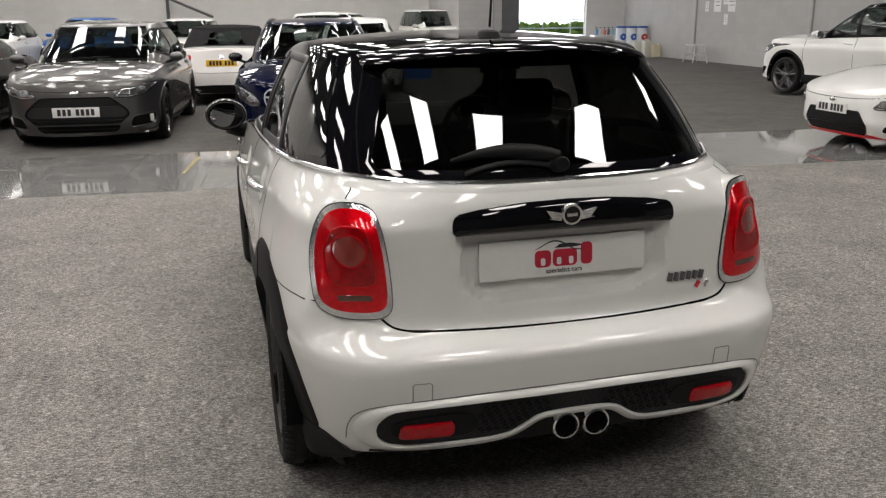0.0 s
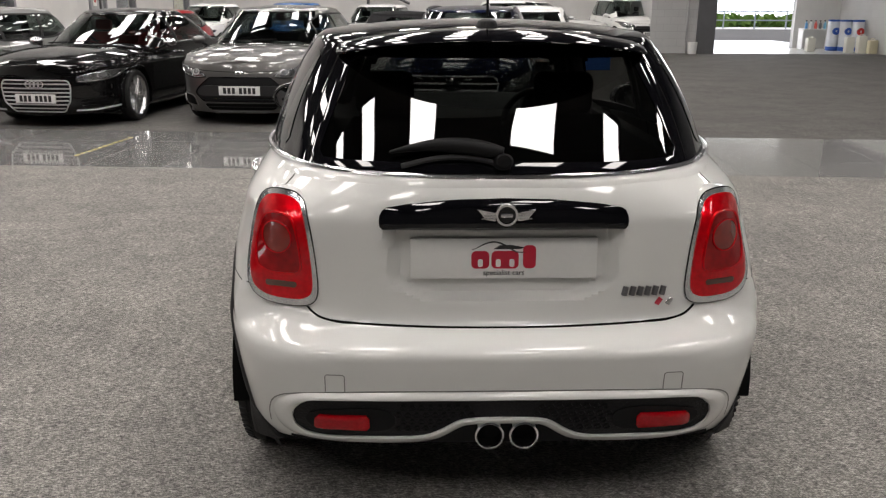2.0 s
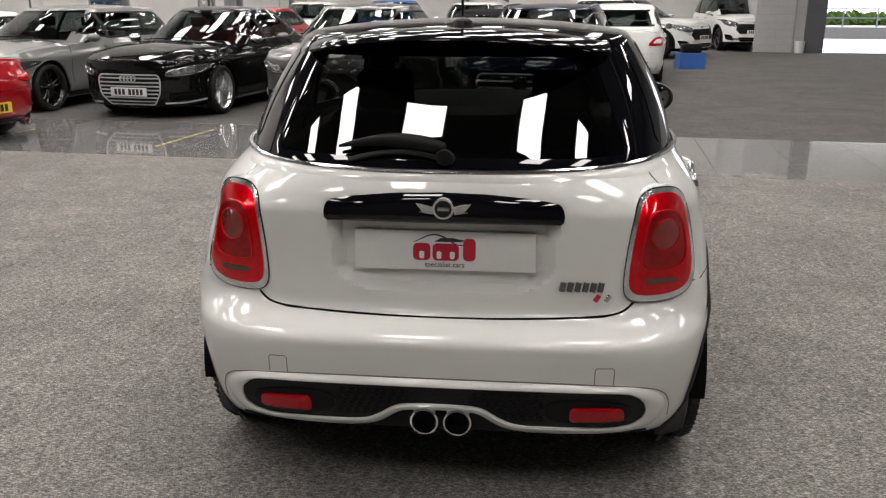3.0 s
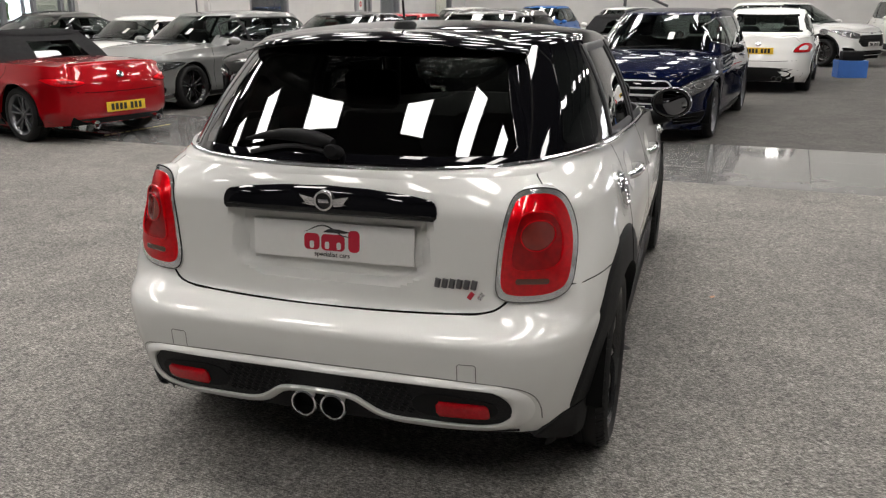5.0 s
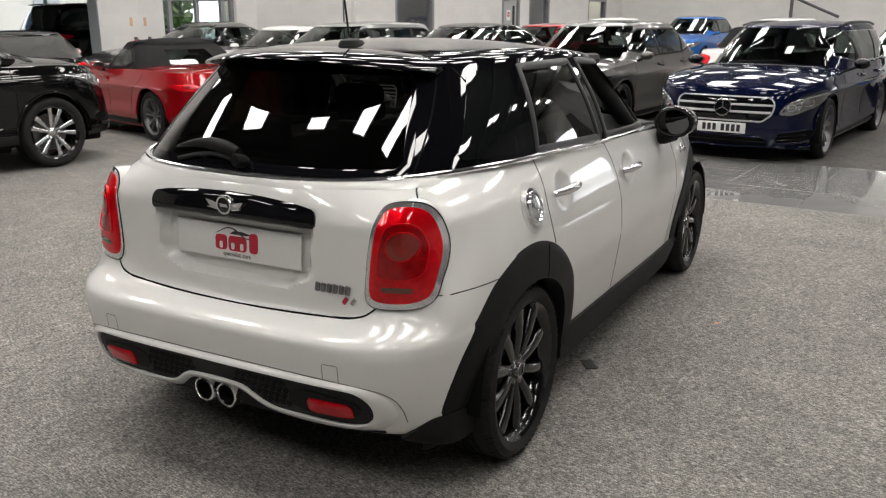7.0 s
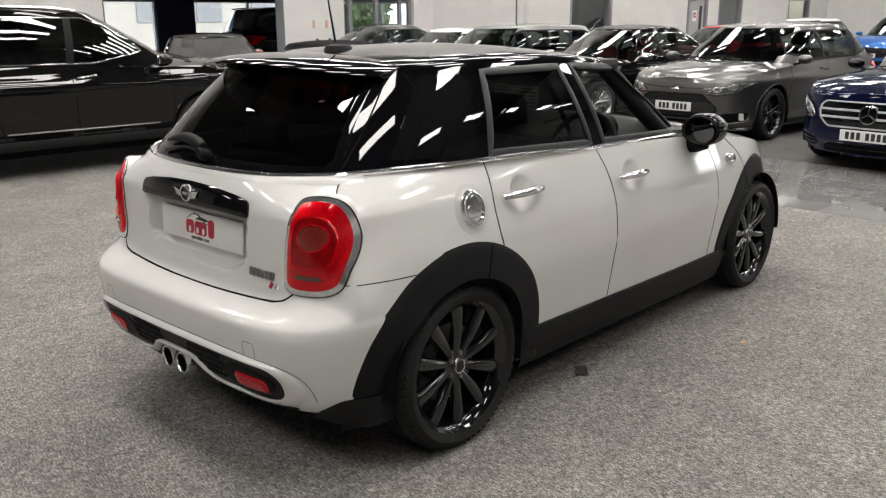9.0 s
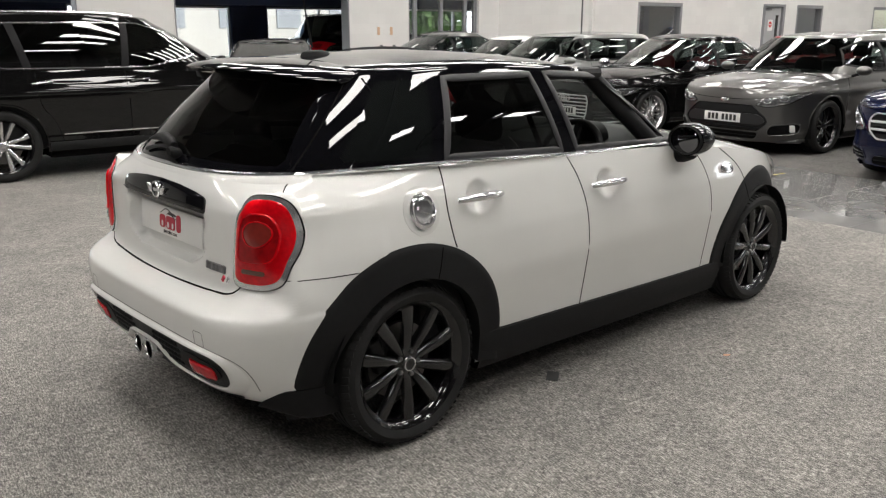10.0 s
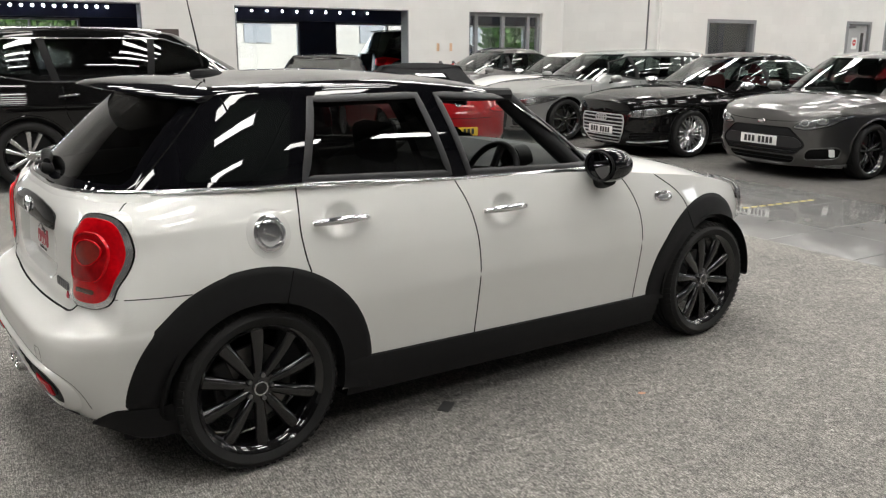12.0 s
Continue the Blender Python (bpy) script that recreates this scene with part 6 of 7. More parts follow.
# side scuttle lamp
sc = rounded([(2.09, 0.795), (2.2, 0.782), (2.235, 0.80), (2.21, 0.835), (2.1, 0.84), (2.085, 0.82)], 2)
part("side_scuttle", patch(m_skin, "S", sc, 0.008, 0.006, 4), CHROME, show_car, "chrome side indicator surround")
part("side_scuttle", patch(m_skin, "L", sc, 0.008, 0.006, 4), CHROME, show_car)
part("indicator_lens", patch(m_skin, "S", ellipse(2.15, 0.81, 0.045, 0.012, 20), 0.017, 0.004, 3), LENS_CLEAR, show_car)

class LampSeat:
    """An upright seat for the tail lamps: follows the tail low down and leans only slightly above."""

    def at(self, side, a, b):
        p, n = m_skin.at(side, a, max(0.735, min(b, 0.9)))
        q, _ = m_skin.at(side, a, b)
        y = p.y + 0.4 * max(0.0, b - 0.9) - 0.16 * max(0.0, 0.735 - b)
        if b > 0.9:
            y = min(y, q.y)
        return Vector((a, y, b)), Vector((math.copysign(0.5 * max(0.0, (abs(a) - 0.55) / 0.17), a), -1, 0.08)).normalized()


seat_ = LampSeat()
# tail: tailgate line, lamps, handle bar, plate, badge
gate = [(-0.555, 0.70), (-0.545, 0.665), (-0.50, 0.636), (-0.40, 0.624), (0, 0.616), (0.40, 0.624), (0.50, 0.636), (0.545, 0.665), (0.555, 0.70)]
part("tailgate_gap", strip(m_skin, "R", dense(rounded(gate, 2, False), 0.03, False), 0.008, 0.0008, sink=0.003), GAP, show_car)
for sx in (1, -1):
    part("tailgate_gap", strip(m_skin, "R", dense([(sx * 0.612, 0.985), (sx * 0.592, 1.005), (sx * 0.58, 1.024)], 0.02, False), 0.005, 0.0008, sink=0.003), GAP, show_car)
    lo = [(0.716, 0.765), (0.715, 0.825), (0.706, 0.885), (0.69, 0.94), (0.666, 0.982), (0.63, 0.999), (0.585, 0.997), (0.557, 0.977), (0.544, 0.93), (0.531, 0.85), (0.523, 0.765), (0.522, 0.712), (0.538, 0.688), (0.578, 0.681), (0.65, 0.684), (0.696, 0.702), (0.712, 0.73)]
    lo = [(x + (0.004 if x > 0.62 else -0.009), z - 0.009) for x, z in lo]
    lo = rounded([(sx * x, z) for x, z in lo], 2)
    cx, cz = sx * 0.621, 0.84
    ci = [(cx + (x - cx) * 0.875, cz + 0.002 + (z - cz) * 0.9) for x, z in lo]
    c2 = [(cx + (x - cx) * 0.6, cz + 0.012 + (z - cz) * 0.52) for x, z in lo]
    bez = part("tail_lamp", patch(seat_, "R", lo, 0.006, 0.003, 4, 0.006, 0.12), plain("polished_chrome_bezel", (0.85, 0.85, 0.86), rough=0.17, metal=0.9, bump=0, vary=0.02), show_car, "red tail lamp in a wide chrome surround")
    part("lamp_plinth", patch(seat_, "R", [(cx + (x - cx) * 1.035, cz + (z - cz) * 1.025) for x, z in lo], 0.002, 0.0, 3, 0.08), WHITE, bez)
    part("lamp_gap", strip(seat_, "R", [(cx + (x - cx) * 1.012, cz + (z - cz) * 1.008) for x, z in lo], 0.003, 0.005, True), GAP, bez)
    part("lens", patch(seat_, "R", ci, 0.010, 0.010, 8, 0.02, 0.5), LENS_RED, bez)
    part("lamp_ring", patch(seat_, "R", c2, 0.0212, 0.0, 4, 0.004), LENS_RED_DARK, bez)
    part("light_guide", strip(seat_, "R", dense(c2, 0.012), 0.007, 0.0245, True, -0.014), LENS_RED, bez)
    part("lamp_core", strip(seat_, "R", ellipse(sx * 0.62, 0.864, 0.041, 0.043, 30), 0.006, 0.0245, True, -0.014), LENS_RED, bez)
    part("lamp_eye", patch(seat_, "R", ellipse(sx * 0.62, 0.864, 0.038, 0.04, 28), 0.0225, 0.001, 4, 0.004), plain("deep_red_eye", (0.22, 0.02, 0.014), rough=0.15, vary=0.3, grain=30, bump=0, coat=1.0), bez)
    part("reversing_lens", patch(seat_, "R", rrect(sx * 0.612, 0.734, 0.086, 0.016, 0.007), 0.0205, 0.002, 3, 0.01), plain("smoked_lens", (0.1, 0.04, 0.03), rough=0.1, coat=1.0, bump=0), bez)



bar = rounded(dense([(-0.338, 0.893), (0.338, 0.893), (0.341, 0.925), (0.328, 0.949), (0.26, 0.961), (0.13, 0.972), (0, 0.975), (-0.13, 0.972), (-0.26, 0.961), (-0.328, 0.949), (-0.341, 0.925)], 0.03), 1)
grip = part("tailgate_grip", patch(gate_skin, "R", bar, 0.006, 0.014, 5, 0.05, 0.3), BLACK_GLOSS, show_car, "gloss black tailgate grip")
part("grip_crease", strip(gate_skin, "R", [(0.325 * (k - 10) / 10, 0.906) for k in range(21)], 0.004, 0.017, sink=-0.008), BLACK_TRIM, grip)
p, n = m_skin.at("R", 0, 0.935)
yb = gate_skin.at("R", 0, 0.935)[0].y - 0.021
badge = part("badge", moved(lathe([(0.0004, -0.006), (0.026, -0.005), (0.0275, 0.0), (0.0275, 0.012)], 32, "y"), pose(0.004, yb, 0.938)), BLACK_GLOSS, show_car, "round winged badge, plain")
part("badge_ring", moved(lathe([(0.024, -0.009), (0.03, -0.009), (0.032, 0.0), (0.03, 0.01), (0.024, 0.0)], 32, "y", True), pose(0.004, yb, 0.938)), CHROME, badge)
part("badge_bar", box(-0.012, 0.02, yb - 0.009, yb - 0.004, 0.932, 0.943, 0.001), ALLOY, badge)
for sx in (1, -1):
    wing = [(0.03, 0.944), (0.078, 0.953), (0.066, 0.938), (0.056, 0.925), (0.03, 0.921)]
    part("badge_wing", capped([[(0.004 + sx * x, yb - 0.005, z) for x, z in wing], [(0.004 + sx * x, yb + 0.008, z) for x, z in wing]]), CHROME, badge, angle=20)
    for k in range(3):
        part("wing_rib", box(*sorted((0.004 + sx * 0.032, 0.004 + sx * (0.068 - 0.007 * k))), yb - 0.0075, yb - 0.004, 0.927 + 0.0075 * k, 0.9295 + 0.0075 * k), ALLOY, badge)
# show plate, leaning with the tailgate
pm = Matrix.Translation((0.004, -0.53, 0.803)) @ pose(0, 0, 0, -4, 0, 0)
plate = part("show_plate", moved(box(-0.26, 0.26, -0.004, 0.004, -0.0575, 0.0575, 0.002), pm), PLATE_WHITE, show_car, "white show plate with a red dealer mark")
SHOW_RED = plain("dealer_red", (0.45, 0.012, 0.035), rough=0.4, bump=0, vary=0.03)


def flat(pts, y0, y1, m):
    return moved(capped([[(x, y0, z) for x, z in pts], [(x, y1, z) for x, z in pts]]), m)


for x, w_, h_ in ((-0.066, 0.05, 0.05), (0.003, 0.076, 0.05), (0.071, 0.036, 0.066)):
    part("dealer_shape", flat(rrect(x, -0.029 + h_ / 2, w_, h_, 0.013, 4), -0.0055, -0.003, pm), SHOW_RED, plate, angle=20)
for x in (-0.066, -0.016, 0.022):
    part("dealer_gap", flat(rrect(x, -0.013, 0.014, 0.022, 0.005, 3), -0.0062, -0.0035, pm), PLATE_WHITE, plate, angle=20)
arc = [(-0.09 + 0.16 * k / 14, 0.024 + 0.026 * math.sin(math.pi * min(1, k / 11)) ** 1.3 - 0.008 * k / 14) for k in range(15)]
part("car_outline", moved(tube([(x, -0.0045, z) for x, z in arc], [0.0008 + 0.0018 * math.sin(math.pi * k / 14) for k in range(15)], 6), pm), PLATE_INK, plate)
part("car_outline", flat([(-0.03, 0.026), (0.04, 0.026), (0.062, 0.03), (0.02, 0.038), (-0.012, 0.037)], -0.005, -0.003, pm), PLATE_INK, plate, angle=20)
fc = bpy.data.curves.new("plate_text", "FONT")
fc.body, fc.size, fc.align_x, fc.extrude = "specialist cars", 0.021, "CENTER", 0.0006
fo_ = new("plate_text", fc)
bpy.context.view_layer.update()
tm = bpy.data.meshes.new_from_object(fo_.evaluated_get(bpy.context.evaluated_depsgraph_get()))
bpy.data.objects.remove(fo_)
tm.transform(pm @ Matrix.Translation((0.0, -0.005, -0.0475)) @ pose(0, 0, 0, 90, 0, 0))
tm.materials.clear()
tm.materials.append(PLATE_INK)
part("plate_text", tm, None, plate)
# model script as plain bars
for k in range(6):
    x = 0.34 + 0.0215 * k
    part("script_bar", strip(m_skin, "R", [(x, 0.701), (x + 0.002, 0.712), (x + 0.005, 0.727)], 0.0165, 0.008), ALLOY_DARK, show_car)
for k in range(2):
    x = 0.435 + 0.03 * k
    part("script_bar", strip(m_skin, "R", [(x, 0.672), (x + 0.006, 0.682), (x + 0.012, 0.69)], 0.014, 0.005), ALLOY if k else SHOW_RED, show_car)
# chrome foot of the rear window, wiper
foot = MS["foot"]
k0 = len(foot) // 2
loop = [p for p in foot[k0 + 1:] + foot[:k0] if p.y < 1.84]
loop = [Vector((p.x * 1.013, p.y - (0.009 if p.y < -0.3 else 0), p.z + 0.001)) for p in loop]
lip_rows = []
for a, p, b in zip(loop, loop[1:], loop[2:]):
    if p.y < -0.28:
        t = (b - a).normalized()
        n = Vector((t.y, -t.x, 0)).normalized()
        n = n if n.dot(p - Vector((0, 0.8, p.z))) > 0 else -n
        c = min(1.0, 2 * abs(n.x * n.y))
        lip_rows.append([p - n * 0.012 + Vector((0, 0, 0.001)), p + n * 0.006 - Vector((0, 0, 0.002)), p + n * (0.013 + 0.012 * c) - Vector((0, 0, 0.012)), p + n * (0.018 + 0.026 * c) - Vector((0, 0, 0.05))])
part("belt_lip", grid(lip_rows), WHITE, show_car)
part("belt_moulding", tube(loop, 0.0092, 8), CHROME, show_car, "bright chrome belt moulding")
part("window_frit", strip(m_cskin, "R", dense([(x * 0.985, 1.2 + (z - 1.2) * 0.985) for x, z in REAR_G], 0.02), 0.034, 0.0015, True, 0.003), BLACK_GLOSS, show_car)
p, n = m_cskin.at("R", 0.0, 1.06)
wp = part("rear_wiper", capped([[(p.x + 0.027 * math.cos(a) * s_, p.y - h, p.z + 0.023 * math.sin(a) * s_ + 0.3 * h) for a in np.linspace(0, 2 * math.pi, 20, False)] for h, s_ in ((0.0, 1.05), (0.03, 1.0), (0.042, 0.7))]), BLACK_TRIM, show_car, "black rear wiper")
arm = []
for k in range(12):
    f = k / 11
    q, nn = m_cskin.at("R", 0.0 - 0.31 * f, 1.068 + 0.022 * math.sin(math.pi * f * 0.9))
    arm.append(q + nn * (0.036 - 0.02 * f))
part("wiper_arm", tube(arm, [(0.014, 0.019, 0.022, 0.0225, 0.022, 0.021, 0.019, 0.0165, 0.0135, 0.0105, 0.0075, 0.0045)[k] for k in range(12)], 10), BLACK_TRIM, wp)
part("wiper_blade", tube([m_cskin.at("R", 0.02 - 0.3 * k / 9, 1.052 + 0.024 * math.sin(math.pi * k / 9))[0] + Vector((0, -0.014, 0)) for k in range(10)], 0.008, 6), BLACK_SOFT, wp)
# roof spoiler
rows = []
for k in range(41):
    f = math.sin((k - 20) / 20 * math.pi / 2)
    x = 0.487 * f
    e = abs(f)
    zc = 1.408 - 0.046 * e ** 2.2
    yt = -0.345 + 0.2 * e ** 2.2 + 0.07 * e ** 8
    yr_ = -0.03 + 0.13 * e ** 3
    th = 1 - 0.55 * e ** 6
    rows.append([(x, yr_ + 0.1, zc - 0.006), (x, yr_, zc + 0.003), (x, (yr_ + yt) / 2, zc + 0.001), (x, yt + 0.04, zc - 0.01), (x, yt + 0.008, zc - 0.019), (x, yt, zc - 0.026), (x, yt + 0.014, zc - 0.034), (x, (yr_ + yt) / 2, zc - 0.045 * th), (x, yr_ - 0.06, zc - 0.06 * th), (x, yr_ + 0.1, zc - 0.05 * th)])
part("roof_spoiler", capped(rows), BLACK_GLOSS, show_car, "gloss black roof spoiler")
part("roof_seam", strip(m_cskin, "T", [(0.56 * (k - 12) / 12, 0.0 + 0.02 * ((k - 12) / 12) ** 2) for k in range(25)], 0.007, 0.001, sink=0.002), GAP, show_car)
# aerial
p, n = m_cskin.at("T", 0.0, 0.165)
fin = part("aerial_base", capped([[(p.x + 0.035 * s_ * math.cos(a), p.y + 0.07 * s_ * math.sin(a) - h * 0.3, p.z - 0.008 + h) for a in np.linspace(0, 2 * math.pi, 20, False)] for h, s_ in ((0, 1.12), (0.012, 1.0), (0.022, 0.86), (0.028, 0.5))]), BLACK_TRIM, show_car)
part("aerial", tube([(p.x, p.y - 0.02 - 0.055 * k / 8, p.z + 0.03 + 0.30 * k / 8) for k in range(9)], [0.0048 - 0.0028 * k / 8 for k in range(9)], 8), BLACK_TRIM, fin)

# rear bumper: insert, white surround, reflectors, exhausts
half_in = [(0.0, 0.447), (0.3, 0.446), (0.5, 0.443), (0.55, 0.432), (0.578, 0.405), (0.585, 0.378), (0.578, 0.35), (0.55, 0.328), (0.5, 0.318), (0.4, 0.317), (0.3, 0.317), (0.245, 0.319), (0.205, 0.328), (0.17, 0.348), (0.14, 0.37), (0.11, 0.383), (0.06, 0.388), (0.0, 0.389)]
MESHY = plain("honeycomb_insert", (0.008, 0.008, 0.009), rough=0.5, grain=140, vary=0.3, bump=0.6, spec=0.3)
for sx in (1, -1):
    ins = part("bumper_insert", patch(m_skin, "R", dense([(sx * x, z) for x, z in half_in], 0.03), 0.003, -0.001, 6, 0.004), MESHY, show_car, "black honeycomb bumper insert")
    part("insert_panel", patch(m_skin, "R", rounded([(sx * 0.30, 0.335), (sx * 0.52, 0.345), (sx * 0.555, 0.38), (sx * 0.52, 0.412), (sx * 0.30, 0.425)], 2), 0.007, 0.0, 4, 0.004), BLACK_TRIM, ins)
    for j in range(4):
        for i in range(9):
            x = 0.09 + 0.025 * i + (0.0125 if j % 2 else 0)
            z = 0.35 + 0.024 * j
            if inside([(abs(a), b) for a, b in half_in], x, z - 0.008) and x < 0.3:
                part("honeycomb_cell", strip(m_skin, "R", [(sx * (x + 0.009 * math.cos(a)), z + 0.008 * math.sin(a)) for a in np.linspace(0, 2 * math.pi, 6, False)], 0.004, 0.006, True), BLACK_TRIM, ins)
    part("reflector", patch(m_skin, "R", rounded(dense([(sx * 0.37, 0.347), (sx * 0.515, 0.349), (sx * 0.525, 0.36), (sx * 0.518, 0.396), (sx * 0.37, 0.398)], 0.03), 1), 0.012, 0.006, 4, 0.012, 0.3), plain("reflector_red", (0.4, 0.003, 0.008), rough=0.2, vary=0.3, grain=110, bump=0, coat=0.8, spec=0.1), show_car, "red rear reflector")
    part("tow_cover_line", strip(m_skin, "R", dense([(sx * 0.435, 0.468), (sx * 0.435, 0.515), (sx * 0.44, 0.52), (sx * 0.483, 0.52), (sx * 0.488, 0.515), (sx * 0.488, 0.468)], 0.015, False), 0.003, 0.0008, sink=0.002), plain("grey_gap", (0.2, 0.2, 0.19), rough=0.8, bump=0), show_car)
half_out = [(0.0, 0.47), (0.3, 0.469), (0.5, 0.463), (0.575, 0.452), (0.625, 0.425), (0.645, 0.38), (0.63, 0.333), (0.585, 0.302), (0.51, 0.291), (0.4, 0.288), (0.3, 0.288), (0.225, 0.291), (0.185, 0.303), (0.152, 0.325), (0.125, 0.346), (0.1, 0.358), (0.055, 0.362), (0.0, 0.363)]


def flowing(pts, k=4):
    """A smooth open line through the points."""
    res = []
    for i in range(len(pts) - 1):
        a, b, c, d = (Vector(pts[max(0, min(len(pts) - 1, i + o))]) for o in (-1, 0, 1, 2))
        for j in range(k):
            f = j / k
            res.append(0.5 * (2 * b + (c - a) * f + (2 * a - 5 * b + 4 * c - d) * f * f + (3 * b - a - 3 * c + d) * f ** 3))
    return res + [Vector(pts[-1])]


for sx in (1, -1):
    rows = []
    for pi, po in zip(flowing(half_in), flowing(half_out)):
        row = []
        for f, o in ((0.0, -0.006), (0.02, 0.012), (0.2, 0.017), (0.5, 0.016), (0.8, 0.01), (1.0, 0.001)):
            q = pi.lerp(po, f)
            p, n = m_skin.at("R", sx * q.x, max(0.297, q.y))
            row.append((p.x, p.y + n.y * o, q.y))
        rows.append(row)
    part("bumper_surround", grid(rows), WHITE, show_car, "white painted bumper surround")
part("bumper_edge_line", strip(m_skin, "R", dense(rounded([(-0.66, 0.33), (-0.66, 0.38), (-0.64, 0.43), (-0.58, 0.458), (-0.4, 0.471), (0, 0.473), (0.4, 0.471), (0.58, 0.458), (0.64, 0.43), (0.66, 0.38), (0.66, 0.33)], 2, False), 0.02, False), 0.004, 0.0008, sink=0.002), plain("grey_gap", (0.2, 0.2, 0.19)), show_car)
arch_top = ease([(0.0, 0.366), (0.055, 0.365), (0.1, 0.361), (0.125, 0.349), (0.152, 0.328), (0.185, 0.306), (0.225, 0.298), (0.6, 0.3)])
rows = []
for k in range(81):
    x = 0.6 * (k - 40) / 40
    top = arch_top(abs(x))
    p, n = m_skin.at("R", x, max(0.3, top))
    q, n = m_skin.at("R", x, 0.3)
    rows.append([(x, p.y - 0.004, top), (x, (p.y + q.y) / 2 - 0.004, (top + 0.3) / 2), (x, q.y - 0.003, 0.292), (x, q.y + 0.05, 0.265), (x, q.y + 0.2, 0.24)])
part("rear_valance", grid(rows), BLACK_TRIM, show_car, "black lower rear valance")
for x in (-0.04, 0.055):
    tip = part("exhaust_tip", moved(lathe([(0.034, 0.02), (0.033, -0.05), (0.036, -0.057), (0.0415, -0.055), (0.0425, -0.045), (0.0415, 0.14), (0.034, 0.14)], 36, "y", True), pose(x, -0.63, 0.337) @ Matrix.Diagonal((0.98, 1, 0.98, 1))), CHROME, show_car, "polished exhaust tip")
    part("exhaust_bore", moved(lathe([(0.0328, -0.049), (0.0315, 0.0), (0.0005, 0.012)], 28, "y"), pose(x, -0.63, 0.337) @ Matrix.Diagonal((0.98, 1, 0.98, 1))), GAP, tip)

# cabin
SEAT = plain("black_seat_cloth", (0.012, 0.012, 0.013), rough=0.85, grain=250, vary=0.25, bump=0.2, spec=0.2)
for sx in (1, -1):
    rows = []
    for z, w, y, d in ((0.32, 0.22, 0.98, 0.12), (0.5, 0.235, 0.92, 0.13), (0.75, 0.23, 0.84, 0.12), (0.95, 0.19, 0.79, 0.1), (1.03, 0.13, 0.775, 0.07)):
        rows.append([(sx * 0.37 + w * math.cos(a) * (1 - 0.15 * abs(math.sin(a))), y + d * math.sin(a) * 0.8, z) for a in np.linspace(0, 2 * math.pi, 20, False)])
    seat = part("front_seat", capped(rows), SEAT, show_car, "black cloth front seat")
    part("seat_cushion", moved(box(-0.24, 0.24, 0.9, 1.42, 0.3, 0.45, 0.05, 3), Matrix.Translation((sx * 0.37, 0, 0))), SEAT, seat)
    part("headrest", moved(box(-0.12, 0.12, -0.05, 0.05, -0.085, 0.085, 0.035, 3), pose(sx * 0.37, 0.755, 1.13, 8)), SEAT, seat)
    part("headrest", moved(box(-0.11, 0.11, -0.045, 0.045, -0.06, 0.06, 0.03, 3), pose(sx * 0.33, 0.03, 1.07, 10)), SEAT, show_car)
part("rear_seat", joined(box(-0.62, 0.62, 0.1, 0.6, 0.3, 0.47, 0.05, 3), moved(box(-0.62, 0.62, -0.08, 0.08, 0, 0.56, 0.05, 3), pose(0, 0.12, 0.42, 14))), SEAT, show_car, "black cloth rear bench")
part("parcel_shelf", box(-0.55, 0.55, -0.42, -0.02, 0.93, 0.945, 0.004), BLACK_SOFT, show_car)
part("boot_floor", box(-0.66, 0.66, -0.5, 2.2, 0.24, 0.3, 0.01), BLACK_SOFT, show_car)
for sx in (1, -1):
    part("door_card", box(*sorted((sx * 0.66, sx * 0.73)), 0.1, 1.9, 0.3, 0.97, 0.02), BLACK_SOFT, show_car)
rows = []
for k in range(21):
    x = 0.7 * (k - 10) / 10
    hump = 0.03 * math.exp(-((x - 0.37) / 0.17) ** 2)
    rows.append([(x, 1.53, 0.72), (x, 1.51, 0.86), (x, 1.53, 0.925 + hump), (x, 1.6, 0.965 + hump * 0.6), *[(x, y, RZ(y) + 0.053 * (1 - abs(x / 0.755) ** 2.6) + 0.011) for y in (1.7, 1.8, 1.87, 1.94)], (x, 1.94, 0.6)])
dash = part("dashboard", capped(rows), plain("grey_dash_top", (0.03, 0.031, 0.031), rough=0.7, grain=200), show_car, "dark grey dashboard")
SW = Matrix.Translation((0.37, 1.40, 0.905)) @ pose(0, 0, 0, -24, 0, 0)
wheel = part("steering_wheel", moved(tube([(0.182 * math.cos(a), 0, 0.182 * math.sin(a)) for a in np.linspace(0, 2 * math.pi, 36, False)], 0.016, 10, True), SW), BLACK_SOFT, show_car, "black leather steering wheel")
part("wheel_boss", moved(lathe([(0.0005, -0.03), (0.055, -0.024), (0.07, 0.0), (0.055, 0.04)], 24, "y"), SW), BLACK_SOFT, wheel)
for a in (0, 180, 270):
    part("wheel_spoke", moved(box(0.05, 0.178, -0.012, 0.01, -0.018, 0.018, 0.004), SW @ pose(0, 0, 0, 0, a, 0)), BLACK_SOFT, wheel)
part("instrument_binnacle", moved(lathe([(0.0005, 0.01), (0.06, 0.01), (0.066, -0.02), (0.074, -0.02), (0.078, 0.06)], 28, "y"), pose(0.37, 1.55, 0.985)), BLACK_SOFT, dash)
part("instrument_ring", moved(lathe([(0.062, -0.024), (0.069, -0.026), (0.071, -0.016), (0.062, -0.014)], 28, "y", True), pose(0.37, 1.55, 0.985)), CHROME, dash)
